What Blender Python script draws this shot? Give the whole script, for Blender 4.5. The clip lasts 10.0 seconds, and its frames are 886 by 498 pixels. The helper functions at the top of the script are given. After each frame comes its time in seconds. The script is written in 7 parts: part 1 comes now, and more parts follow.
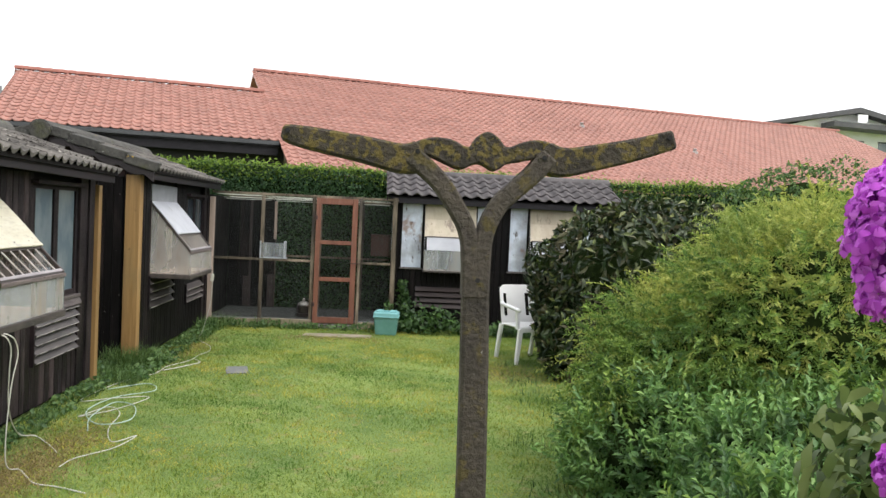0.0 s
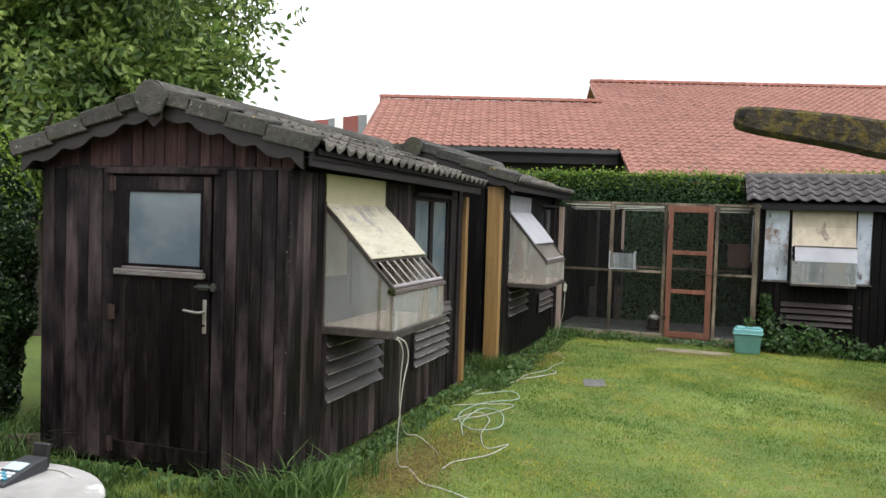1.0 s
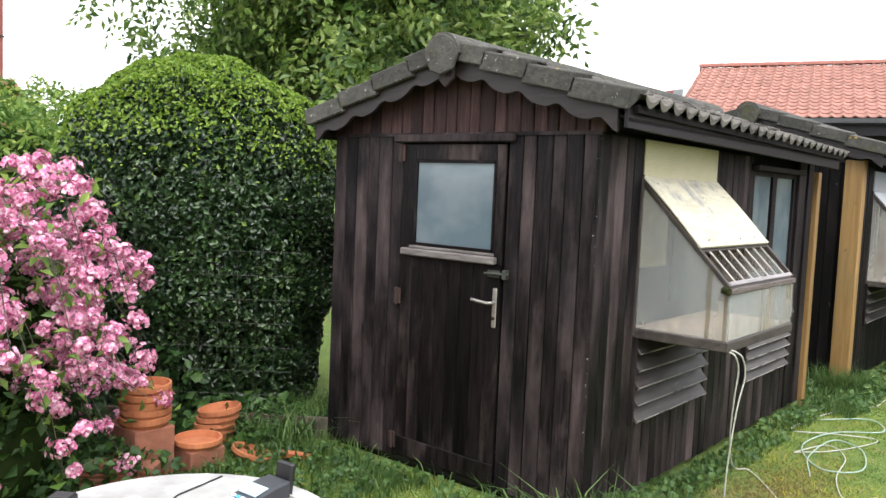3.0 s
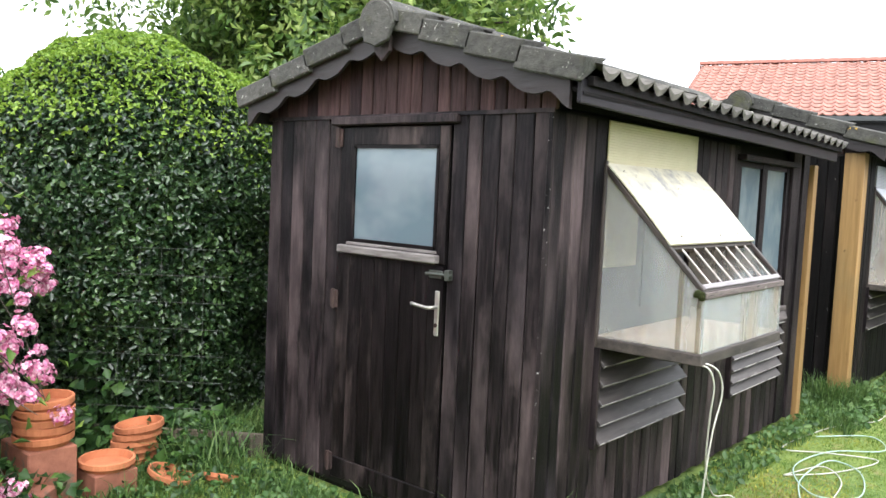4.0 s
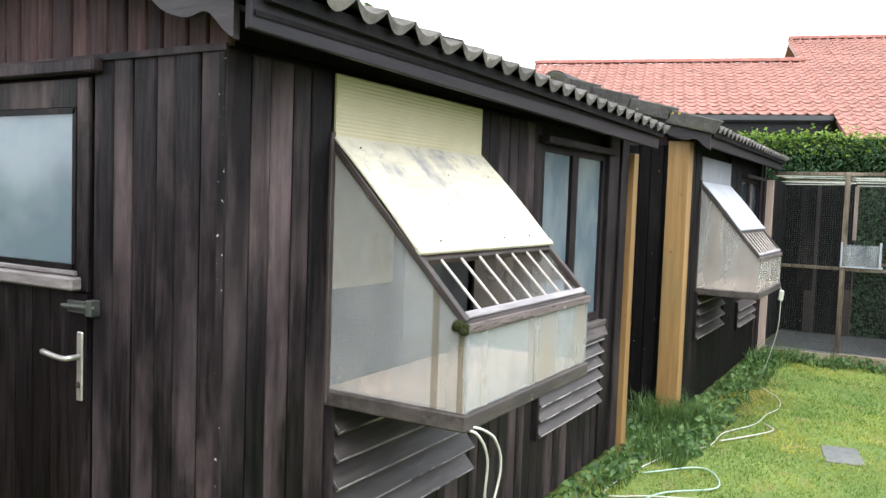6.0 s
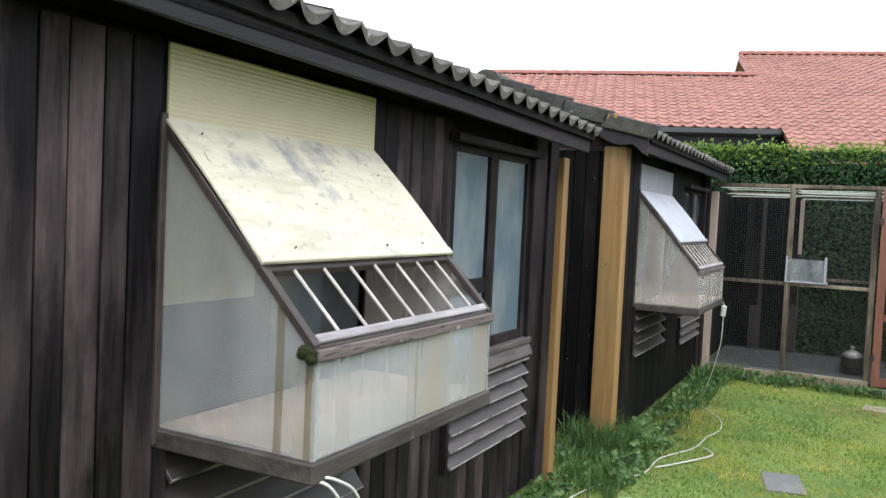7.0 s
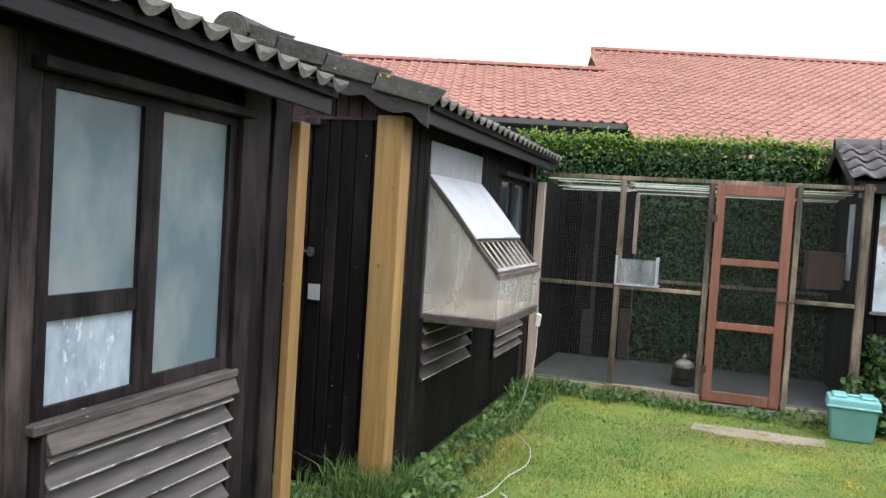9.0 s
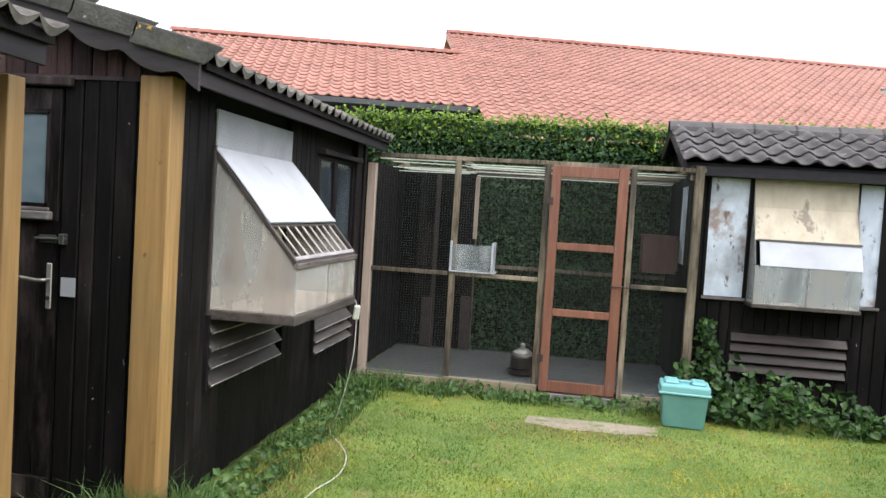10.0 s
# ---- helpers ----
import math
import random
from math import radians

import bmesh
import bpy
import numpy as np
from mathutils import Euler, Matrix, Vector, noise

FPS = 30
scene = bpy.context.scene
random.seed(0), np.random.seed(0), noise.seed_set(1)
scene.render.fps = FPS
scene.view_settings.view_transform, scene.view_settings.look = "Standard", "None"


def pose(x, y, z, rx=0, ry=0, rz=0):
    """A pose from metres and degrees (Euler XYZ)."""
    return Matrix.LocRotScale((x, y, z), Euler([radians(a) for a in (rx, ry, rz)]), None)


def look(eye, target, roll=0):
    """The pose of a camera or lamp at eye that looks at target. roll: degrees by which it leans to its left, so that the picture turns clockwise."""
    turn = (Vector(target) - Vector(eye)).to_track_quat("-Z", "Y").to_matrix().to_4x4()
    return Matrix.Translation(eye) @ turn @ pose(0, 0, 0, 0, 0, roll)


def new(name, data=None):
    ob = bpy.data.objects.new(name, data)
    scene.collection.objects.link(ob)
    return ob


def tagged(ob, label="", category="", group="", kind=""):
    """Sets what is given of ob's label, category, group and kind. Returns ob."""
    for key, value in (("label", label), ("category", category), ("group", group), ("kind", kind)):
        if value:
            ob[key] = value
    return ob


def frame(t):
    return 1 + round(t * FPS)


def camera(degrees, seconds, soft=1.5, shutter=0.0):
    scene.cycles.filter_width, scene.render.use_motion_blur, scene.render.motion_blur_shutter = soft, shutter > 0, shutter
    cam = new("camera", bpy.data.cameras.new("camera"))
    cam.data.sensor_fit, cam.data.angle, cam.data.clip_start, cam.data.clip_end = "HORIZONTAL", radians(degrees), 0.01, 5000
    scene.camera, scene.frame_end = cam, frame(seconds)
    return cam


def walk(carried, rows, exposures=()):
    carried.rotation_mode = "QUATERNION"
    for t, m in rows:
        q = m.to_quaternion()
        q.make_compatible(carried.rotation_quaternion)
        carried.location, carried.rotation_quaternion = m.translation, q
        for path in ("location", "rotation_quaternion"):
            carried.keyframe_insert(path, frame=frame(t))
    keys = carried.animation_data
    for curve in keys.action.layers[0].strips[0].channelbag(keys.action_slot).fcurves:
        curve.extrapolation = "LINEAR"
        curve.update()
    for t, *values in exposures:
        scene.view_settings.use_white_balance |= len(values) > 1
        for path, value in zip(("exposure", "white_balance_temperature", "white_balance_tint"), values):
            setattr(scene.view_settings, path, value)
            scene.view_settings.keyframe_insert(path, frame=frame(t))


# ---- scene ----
cam = camera(57.8, 10.0)
PATH = [
    (0, (-0.271, -0.603, 1.724), (-0.12, 1.39, 1.648), 2.7),
    (0.5, (-0.456, -0.476, 1.677), (-0.727, 1.504, 1.591), 2.1),
    (1, (-0.631, -0.328, 1.679), (-1.272, 1.564, 1.6), 1.8),
    (1.5, (-0.727, -0.186, 1.665), (-1.737, 1.539, 1.586), 1.0),
    (2, (-0.849, 0.043, 1.671), (-2.127, 1.58, 1.593), 0.6),
    (2.5, (-0.966, 0.226, 1.646), (-2.268, 1.739, 1.525), 1.6),
    (2.7, (-1.026, 0.319, 1.647), (-2.301, 1.853, 1.498), 2.4),
    (3.8, (-1.162, 0.95, 1.624), (-2.498, 2.43, 1.468), 2.4),
    (4, (-1.185, 1.081, 1.595), (-2.483, 2.595, 1.446), 2.6),
    (4.5, (-1.283, 1.405, 1.594), (-2.461, 3.012, 1.425), 2.9),
    (5, (-1.304, 1.722, 1.569), (-2.493, 3.323, 1.423), 2.1),
    (5.5, (-1.337, 2.029, 1.562), (-2.491, 3.658, 1.437), 2.0),
    (6, (-1.445, 2.334, 1.561), (-2.454, 4.056, 1.438), 2.0),
    (6.2, (-1.462, 2.418, 1.561), (-2.426, 4.167, 1.452), 2.4),
    (7.3, (-1.426, 3.046, 1.535), (-2.309, 4.839, 1.447), 2.8),
    (7.5, (-1.45, 3.208, 1.535), (-2.237, 5.043, 1.433), 2.7),
    (8, (-1.427, 3.509, 1.524), (-2.115, 5.383, 1.407), 2.0),
    (8.5, (-1.364, 3.881, 1.546), (-2.155, 5.716, 1.452), 3.4),
    (9, (-1.3, 4.204, 1.53), (-1.928, 6.101, 1.446), 3.6),
    (9.5, (-1.245, 4.506, 1.522), (-1.661, 6.46, 1.422), 3.4),
    (10, (-1.092, 4.805, 1.523), (-1.403, 6.778, 1.426), 3.5),
]
walk(cam, [(t, look(eye, target, roll)) for t, eye, target, roll in PATH],
     [(0, 0.80, 6500, 10), (1, 0.60, 6450, 10), (1.5, 0.62, 6450, 10), (2.5, 0.92, 6450, 10), (4, 1.64, 6200, 9), (4.5, 1.67, 6150, 9), (5, 1.67, 6150, 9),
      (5.5, 1.60, 6150, 9), (7.5, 0.85, 6000, 9), (8.5, 0.80, 6050, 9), (9, 1.12, 6200, 10), (9.5, 1.22, 6300, 10), (10, 1.22, 6300, 10)])

# ---- light: bright overcast afternoon ----
world = bpy.data.worlds.new("overcast_sky")
scene.world = world
world.use_nodes = True
wn, wl = world.node_tree.nodes, world.node_tree.links
wn.clear()
w_out = wn.new("ShaderNodeOutputWorld")
w_bg = wn.new("ShaderNodeBackground")
w_sky = wn.new("ShaderNodeTexSky")
w_sky.sky_type = "NISHITA"
w_sky.sun_disc = False
w_sky.sun_elevation = radians(54)
w_sky.sun_rotation = radians(126)
w_sky.dust_density = 4.0
w_hue = wn.new("ShaderNodeHueSaturation")
w_hue.inputs["Saturation"].default_value = 0.25
w_mix = wn.new("ShaderNodeMix")
w_mix.data_type = "RGBA"
w_mix.inputs["Factor"].default_value = 0.8
w_mix.inputs["B"].default_value = (11.0, 11.2, 11.6, 1)
w_bg.inputs["Strength"].default_value = 0.11
wl.new(w_sky.outputs["Color"], w_hue.inputs["Color"])
wl.new(w_hue.outputs["Color"], w_mix.inputs["A"])
wl.new(w_mix.outputs["Result"], w_bg.inputs["Color"])
wl.new(w_bg.outputs["Background"], w_out.inputs["Surface"])

sun_data = bpy.data.lights.new("sun", "SUN")
sun_data.energy, sun_data.angle, sun_data.color = 1.5, radians(45), (1.0, 0.96, 0.9)
sun = new("sun", sun_data)
sun.matrix_world = look((7, -5, 12), (0, 0, 0))


# ---- helpers of this scene ----
def empty(name, loc, label, category, group="", kind=""):
    ob = new(name)
    ob.location = loc
    ob.empty_display_size = 0.2
    return tagged(ob, label, category, group, kind)


def hang(ob, parent):
    """Puts ob, whose geometry is in world metres, under parent."""
    if parent is not None:
        ob.parent = parent
        if parent.type == "EMPTY":
            ob.matrix_parent_inverse = Matrix.Translation(-Vector(parent.location))
    return ob


def finish(bm, name, smooth=False):
    me = bpy.data.meshes.new(name)
    bmesh.ops.recalc_face_normals(bm, faces=bm.faces)
    bm.to_mesh(me)
    bm.free()
    if smooth:
        for p in me.polygons:
            p.use_smooth = True
    return me


def part(name, bm, material, parent=None, label="", smooth=False):
    me = finish(bm, name, smooth)
    me.materials.append(material)
    ob = hang(new(name, me), parent)
    if label:
        tagged(ob, label)
    return ob


def piece(name, me, parent, m):
    ob = hang(new(name, me), parent)
    ob.matrix_basis = m
    return ob


def add_box(bm, x0, x1, y0, y1, z0, z1, m=None):
    vs = [bm.verts.new((x, y, z)) for x in (x0, x1) for y in (y0, y1) for z in (z0, z1)]
    for f in ((0, 1, 3, 2), (4, 6, 7, 5), (0, 4, 5, 1), (2, 3, 7, 6), (0, 2, 6, 4), (1, 5, 7, 3)):
        bm.faces.new([vs[i] for i in f])
    if m is not None:
        bmesh.ops.transform(bm, matrix=m, verts=vs)
    return vs


def box(x0, x1, y0, y1, z0, z1, bevel=0.0, m=None, seg=1):
    bm = bmesh.new()
    add_box(bm, x0, x1, y0, y1, z0, z1)
    if bevel:
        bmesh.ops.recalc_face_normals(bm, faces=bm.faces)
        bmesh.ops.bevel(bm, geom=bm.edges[:], offset=bevel, segments=seg, affect="EDGES", profile=0.5)
    if m is not None:
        bm.transform(m)
    return bm


def prism(points, axis, a0, a1, bevel=0.0):
    """A flat outline (pairs) pushed from a0 to a1 along axis 0, 1 or 2."""
    bm = bmesh.new()

    def at(p, a):
        p = list(p)
        p.insert(axis, a)
        return p
    lo = [bm.verts.new(at(p, a0)) for p in points]
    hi = [bm.verts.new(at(p, a1)) for p in points]
    bm.faces.new(lo)
    bm.faces.new(hi[::-1])
    n = len(points)
    for i in range(n):
        bm.faces.new((lo[i], hi[i], hi[(i + 1) % n], lo[(i + 1) % n]))
    bmesh.ops.recalc_face_normals(bm, faces=bm.faces)
    if bevel:
        bmesh.ops.bevel(bm, geom=bm.edges[:], offset=bevel, segments=1, affect="EDGES")
    return bm


def lathe(profile, centre, seg=24, m=None):
    """Pairs of radius and height, turned round the upright through centre."""
    bm = bmesh.new()
    rings = []
    for r, z in profile:
        rings.append([bm.verts.new((r * math.cos(2 * math.pi * k / seg), r * math.sin(2 * math.pi * k / seg), z)) for k in range(seg)])
    for a, b in zip(rings, rings[1:]):
        for k in range(seg):
            bm.faces.new((a[k], a[(k + 1) % seg], b[(k + 1) % seg], b[k]))
    bm.faces.new(rings[0][::-1])
    bm.faces.new(rings[-1])
    if m is not None:
        bm.transform(m)
    bm.transform(Matrix.Translation(centre))
    return bm


def smooth_path(points, steps=6):
    pts = [Vector(p) for p in points]
    pts = [2 * pts[0] - pts[1]] + pts + [2 * pts[-1] - pts[-2]]
    out = []
    for i in range(1, len(pts) - 2):
        a, b, c, d = pts[i - 1:i + 3]
        for k in range(steps):
            t = k / steps
            out.append(0.5 * (2 * b + (c - a) * t + (2 * a - 5 * b + 4 * c - d) * t * t + (3 * b - a - 3 * c + d) * t ** 3))
    out.append(pts[-2])
    return out


def add_tube(bm, pts, radii, seg=6):
    rings = []
    for i, p in enumerate(pts):
        d = (pts[min(i + 1, len(pts) - 1)] - pts[max(i - 1, 0)]).normalized()
        side = d.cross(Vector((0, 0, 1)) if abs(d.z) < 0.95 else Vector((0, 1, 0))).normalized()
        up = side.cross(d)
        r = radii[i] if isinstance(radii, (list, tuple)) else radii
        rings.append([bm.verts.new(p + r * (math.cos(2 * math.pi * k / seg) * side + math.sin(2 * math.pi * k / seg) * up)) for k in range(seg)])
    for a, b in zip(rings, rings[1:]):
        for k in range(seg):
            bm.faces.new((a[k], a[(k + 1) % seg], b[(k + 1) % seg], b[k]))
    bm.faces.new(rings[0][::-1])
    bm.faces.new(rings[-1])


def tube(points, radii, seg=6):
    bm = bmesh.new()
    add_tube(bm, [Vector(p) for p in points], radii, seg)
    return bm


# ---- materials ----
def shader(name):
    m = bpy.data.materials.new(name)
    m.use_nodes = True
    nt = m.node_tree
    b = nt.nodes["Principled BSDF"]
    return m, nt, b


def ramp(nt, stops):
    r = nt.nodes.new("ShaderNodeValToRGB")
    e = r.color_ramp.elements
    while len(e) < len(stops):
        e.new(0.5)
    for k, (pos, col) in enumerate(stops):
        e[k].position, e[k].color = pos, (*col, 1)
    return r


def coords(nt, scale, shift=True):
    """Object coordinates at the given scale, moved at random from piece to piece."""
    tc = nt.nodes.new("ShaderNodeTexCoord")
    mp = nt.nodes.new("ShaderNodeMapping")
    mp.inputs["Scale"].default_value = scale
    nt.links.new(tc.outputs["Object"], mp.inputs["Vector"])
    if shift:
        oi = nt.nodes.new("ShaderNodeObjectInfo")
        mu = nt.nodes.new("ShaderNodeMath")
        mu.operation = "MULTIPLY"
        mu.inputs[1].default_value = 37.0
        nt.links.new(oi.outputs["Random"], mu.inputs[0])
        nt.links.new(mu.outputs[0], mp.inputs["Location"])
    return mp


def noise_node(nt, vec, scale, detail=4.0, rough=0.6):
    n = nt.nodes.new("ShaderNodeTexNoise")
    n.inputs["Scale"].default_value, n.inputs["Detail"].default_value, n.inputs["Roughness"].default_value = scale, detail, rough
    nt.links.new(vec.outputs[0], n.inputs["Vector"])
    return n


def mixed(nt, fac, a, b, blend="MIX"):
    x = nt.nodes.new("ShaderNodeMix")
    x.data_type, x.blend_type = "RGBA", blend
    for sock, v in ((x.inputs["Factor"], fac), (x.inputs["A"], a), (x.inputs["B"], b)):
        if isinstance(v, (int, float)):
            sock.default_value = v
        elif isinstance(v, tuple):
            sock.default_value = (*v, 1)
        else:
            nt.links.new(v, sock)
    return x.outputs["Result"]


def surface(name, dark, light, scale=(1, 1, 1), fine=12.0, coarse=1.5, rough=0.8, bump=0.3, vary=0.25, spot=None, spot_at=0.62, spot_scale=9.0, metal=0.0, dist=0.01, spec=0.5):
    """Two noises from dark to light, a random tone from piece to piece, and spots of another colour."""
    m, nt, b = shader(name)
    v = coords(nt, scale)
    n1, n2 = noise_node(nt, v, fine, 6), noise_node(nt, v, coarse, 3)
    half = nt.nodes.new("ShaderNodeMath")
    half.operation = "MULTIPLY_ADD"
    half.inputs[1].default_value = 0.5
    nt.links.new(n1.outputs["Fac"], half.inputs[0])
    h2 = nt.nodes.new("ShaderNodeMath")
    h2.operation = "MULTIPLY"
    h2.inputs[1].default_value = 0.5
    nt.links.new(n2.outputs["Fac"], h2.inputs[0])
    nt.links.new(h2.outputs[0], half.inputs[2])
    r = ramp(nt, [(0.32, dark), (0.68, light)])
    nt.links.new(half.outputs[0], r.inputs["Fac"])
    col = r.outputs["Color"]
    if spot:
        n3 = noise_node(nt, v, spot_scale, 5, 0.65)
        r3 = ramp(nt, [(spot_at, (0, 0, 0)), (spot_at + 0.06, (1, 1, 1))])
        nt.links.new(n3.outputs["Fac"], r3.inputs["Fac"])
        col = mixed(nt, r3.outputs["Color"], col, spot)
    if vary:
        oi = nt.nodes.new("ShaderNodeObjectInfo")
        mr = nt.nodes.new("ShaderNodeMapRange")
        mr.inputs["To Min"].default_value, mr.inputs["To Max"].default_value = 1 - vary, 1 + vary
        nt.links.new(oi.outputs["Random"], mr.inputs["Value"])
        col = mixed(nt, 1.0, col, mr.outputs["Result"], "MULTIPLY")
    nt.links.new(col, b.inputs["Base Color"])
    b.inputs["Roughness"].default_value, b.inputs["Metallic"].default_value = rough, metal
    b.inputs["Specular IOR Level"].default_value = spec
    if bump:
        bp = nt.nodes.new("ShaderNodeBump")
        bp.inputs["Strength"].default_value, bp.inputs["Distance"].default_value = bump, dist
        nt.links.new(n1.outputs["Fac"], bp.inputs["Height"])
        nt.links.new(bp.outputs["Normal"], b.inputs["Normal"])
    return m


def leafy(name, cols, trans=0.35, rough=0.5, spec=0.4, patch=None):
    """Leaves: each its own tone, and some light passes through them."""
    m, nt, b = shader(name)
    g = nt.nodes.new("ShaderNodeNewGeometry")
    r = ramp(nt, [(k / (len(cols) - 1), c) for k, c in enumerate(cols)])
    nt.links.new(g.outputs["Random Per Island"], r.inputs["Fac"])
    col = r.outputs["Color"]
    if patch:
        v = coords(nt, (1, 1, 1), False)
        for scale, low, high in patch:
            nz = noise_node(nt, v, scale, 3, 0.6)
            pr = ramp(nt, [(0.41, low), (0.59, high)])
            nt.links.new(nz.outputs["Fac"], pr.inputs["Fac"])
            col = mixed(nt, 1.0, col, pr.outputs["Color"], "MULTIPLY")
    nt.links.new(col, b.inputs["Base Color"])
    b.inputs["Roughness"].default_value = rough
    b.inputs["Specular IOR Level"].default_value = spec
    tr = nt.nodes.new("ShaderNodeBsdfTranslucent")
    nt.links.new(col, tr.inputs["Color"])
    ms = nt.nodes.new("ShaderNodeMixShader")
    ms.inputs[0].default_value = trans
    nt.links.new(b.outputs[0], ms.inputs[1])
    nt.links.new(tr.outputs[0], ms.inputs[2])
    nt.links.new(ms.outputs[0], nt.nodes["Material Output"].inputs["Surface"])
    return m


def sheet(name, tint, clear, dirt, dirt_at=0.5, rough=0.25, scale=(6, 6, 2), detail=6):
    """A clouded plastic or frosted sheet: partly clear, dirty in streaks; in FROSTED the streaks are painted
    reflections.
    """
    m, nt, b = shader(name)
    v = coords(nt, scale)
    n1 = noise_node(nt, v, 1.0, detail, 0.6)
    r = ramp(nt, [(dirt_at - 0.10, tint), (dirt_at + 0.13, dirt)])
    nt.links.new(n1.outputs["Fac"], r.inputs["Fac"])
    nt.links.new(r.outputs["Color"], b.inputs["Base Color"])
    b.inputs["Roughness"].default_value = rough
    if clear > 0:
        tr = nt.nodes.new("ShaderNodeBsdfTransparent")
        tr.inputs["Color"].default_value = (0.95, 0.96, 0.95, 1)
        ms = nt.nodes.new("ShaderNodeMixShader")
        mr = nt.nodes.new("ShaderNodeMapRange")
        mr.inputs["From Min"].default_value, mr.inputs["From Max"].default_value = 0.3, 0.7
        mr.inputs["To Min"].default_value, mr.inputs["To Max"].default_value = min(clear * 1.3, 0.95), clear * 0.55
        nt.links.new(n1.outputs["Fac"], mr.inputs["Value"])
        nt.links.new(mr.outputs["Result"], ms.inputs[0])
        nt.links.new(b.outputs[0], ms.inputs[1])
        nt.links.new(tr.outputs[0], ms.inputs[2])
        nt.links.new(ms.outputs[0], nt.nodes["Material Output"].inputs["Surface"])
    return m


def aged_wood(name, deep, mid, worn, rough=0.55, vary=0.45, grain=70.0, worn_at=0.50, along=2):
    """Old stained boards: dark stain, fine grain along the board, and patches where the stain is worn off."""
    m, nt, b = shader(name)
    sc = [1.0, 1.0, 1.0]
    sc[along] = 0.085
    v = coords(nt, tuple(sc))
    sc2 = [1.0, 1.0, 1.0]
    sc2[along] = 0.36
    v2 = coords(nt, tuple(sc2))
    fine, streak, patch = noise_node(nt, v, grain, 5, 0.7), noise_node(nt, v, grain * 0.33, 4, 0.6), noise_node(nt, v2, 3.2, 6, 0.66)
    r1 = ramp(nt, [(0.40, deep), (0.60, mid)])
    nt.links.new(fine.outputs["Fac"], r1.inputs["Fac"])
    pr = ramp(nt, [(worn_at - 0.03, (0, 0, 0)), (worn_at + 0.20, (1, 1, 1))])
    nt.links.new(patch.outputs["Fac"], pr.inputs["Fac"])
    sr = ramp(nt, [(0.34, (0.30, 0.30, 0.30)), (0.64, (1, 1, 1))])
    nt.links.new(streak.outputs["Fac"], sr.inputs["Fac"])
    mask = mixed(nt, 1.0, pr.outputs["Color"], sr.outputs["Color"], "MULTIPLY")
    col = mixed(nt, mask, r1.outputs["Color"], worn)
    stretch = noise_node(nt, v2, 1.7, 4, 0.6)
    tr = ramp(nt, [(0.38, (0.42, 0.44, 0.50)), (0.50, (0.95, 0.95, 0.95)), (0.64, (1.38, 1.34, 1.34))])
    nt.links.new(stretch.outputs["Fac"], tr.inputs["Fac"])
    col = mixed(nt, 1.0, col, tr.outputs["Color"], "MULTIPLY")
    oi = nt.nodes.new("ShaderNodeObjectInfo")
    mr = nt.nodes.new("ShaderNodeMapRange")
    mr.inputs["To Min"].default_value, mr.inputs["To Max"].default_value = 1 - vary, 1 + vary
    nt.links.new(oi.outputs["Random"], mr.inputs["Value"])
    col = mixed(nt, 1.0, col, mr.outputs["Result"], "MULTIPLY")
    nt.links.new(col, b.inputs["Base Color"])
    rr = nt.nodes.new("ShaderNodeMapRange")
    rr.inputs["To Min"].default_value, rr.inputs["To Max"].default_value = rough - 0.12, rough + 0.25
    nt.links.new(patch.outputs["Fac"], rr.inputs["Value"])
    nt.links.new(rr.outputs["Result"], b.inputs["Roughness"])
    b.inputs["Specular IOR Level"].default_value = 0.14
    bp = nt.nodes.new("ShaderNodeBump")
    bp.inputs["Strength"].default_value, bp.inputs["Distance"].default_value = 0.6, 0.004
    nt.links.new(fine.outputs["Fac"], bp.inputs["Height"])
    nt.links.new(bp.outputs["Normal"], b.inputs["Normal"])
    return m


def let_light_through(m, share):
    """Some of the light that falls on a thin sheet comes out on its other side."""
    nt = m.node_tree
    b = nt.nodes["Principled BSDF"]
    tr = nt.nodes.new("ShaderNodeBsdfTranslucent")
    nt.links.new(b.inputs["Base Color"].links[0].from_socket, tr.inputs["Color"])
    ms = nt.nodes.new("ShaderNodeMixShader")
    ms.inputs[0].default_value = share
    nt.links.new(b.outputs[0], ms.inputs[1])
    nt.links.new(tr.outputs[0], ms.inputs[2])
    nt.links.new(ms.outputs[0], nt.nodes["Material Output"].inputs["Surface"])
    return m


def spotted(m, col, at, scale, soft=0.05, stretch=(1, 1, 1), amount=1.0):
    """Adds stains of another colour to a material made by surface() or aged_wood()."""
    nt = m.node_tree
    b = nt.nodes["Principled BSDF"]
    old = b.inputs["Base Color"].links[0].from_socket
    v = coords(nt, stretch)
    n = noise_node(nt, v, scale, 5, 0.6)
    r = ramp(nt, [(at, (0, 0, 0)), (at + soft, (amount, amount, amount))])
    nt.links.new(n.outputs["Fac"], r.inputs["Fac"])
    nt.links.new(mixed(nt, r.outputs["Color"], old, col), b.inputs["Base Color"])
    return m


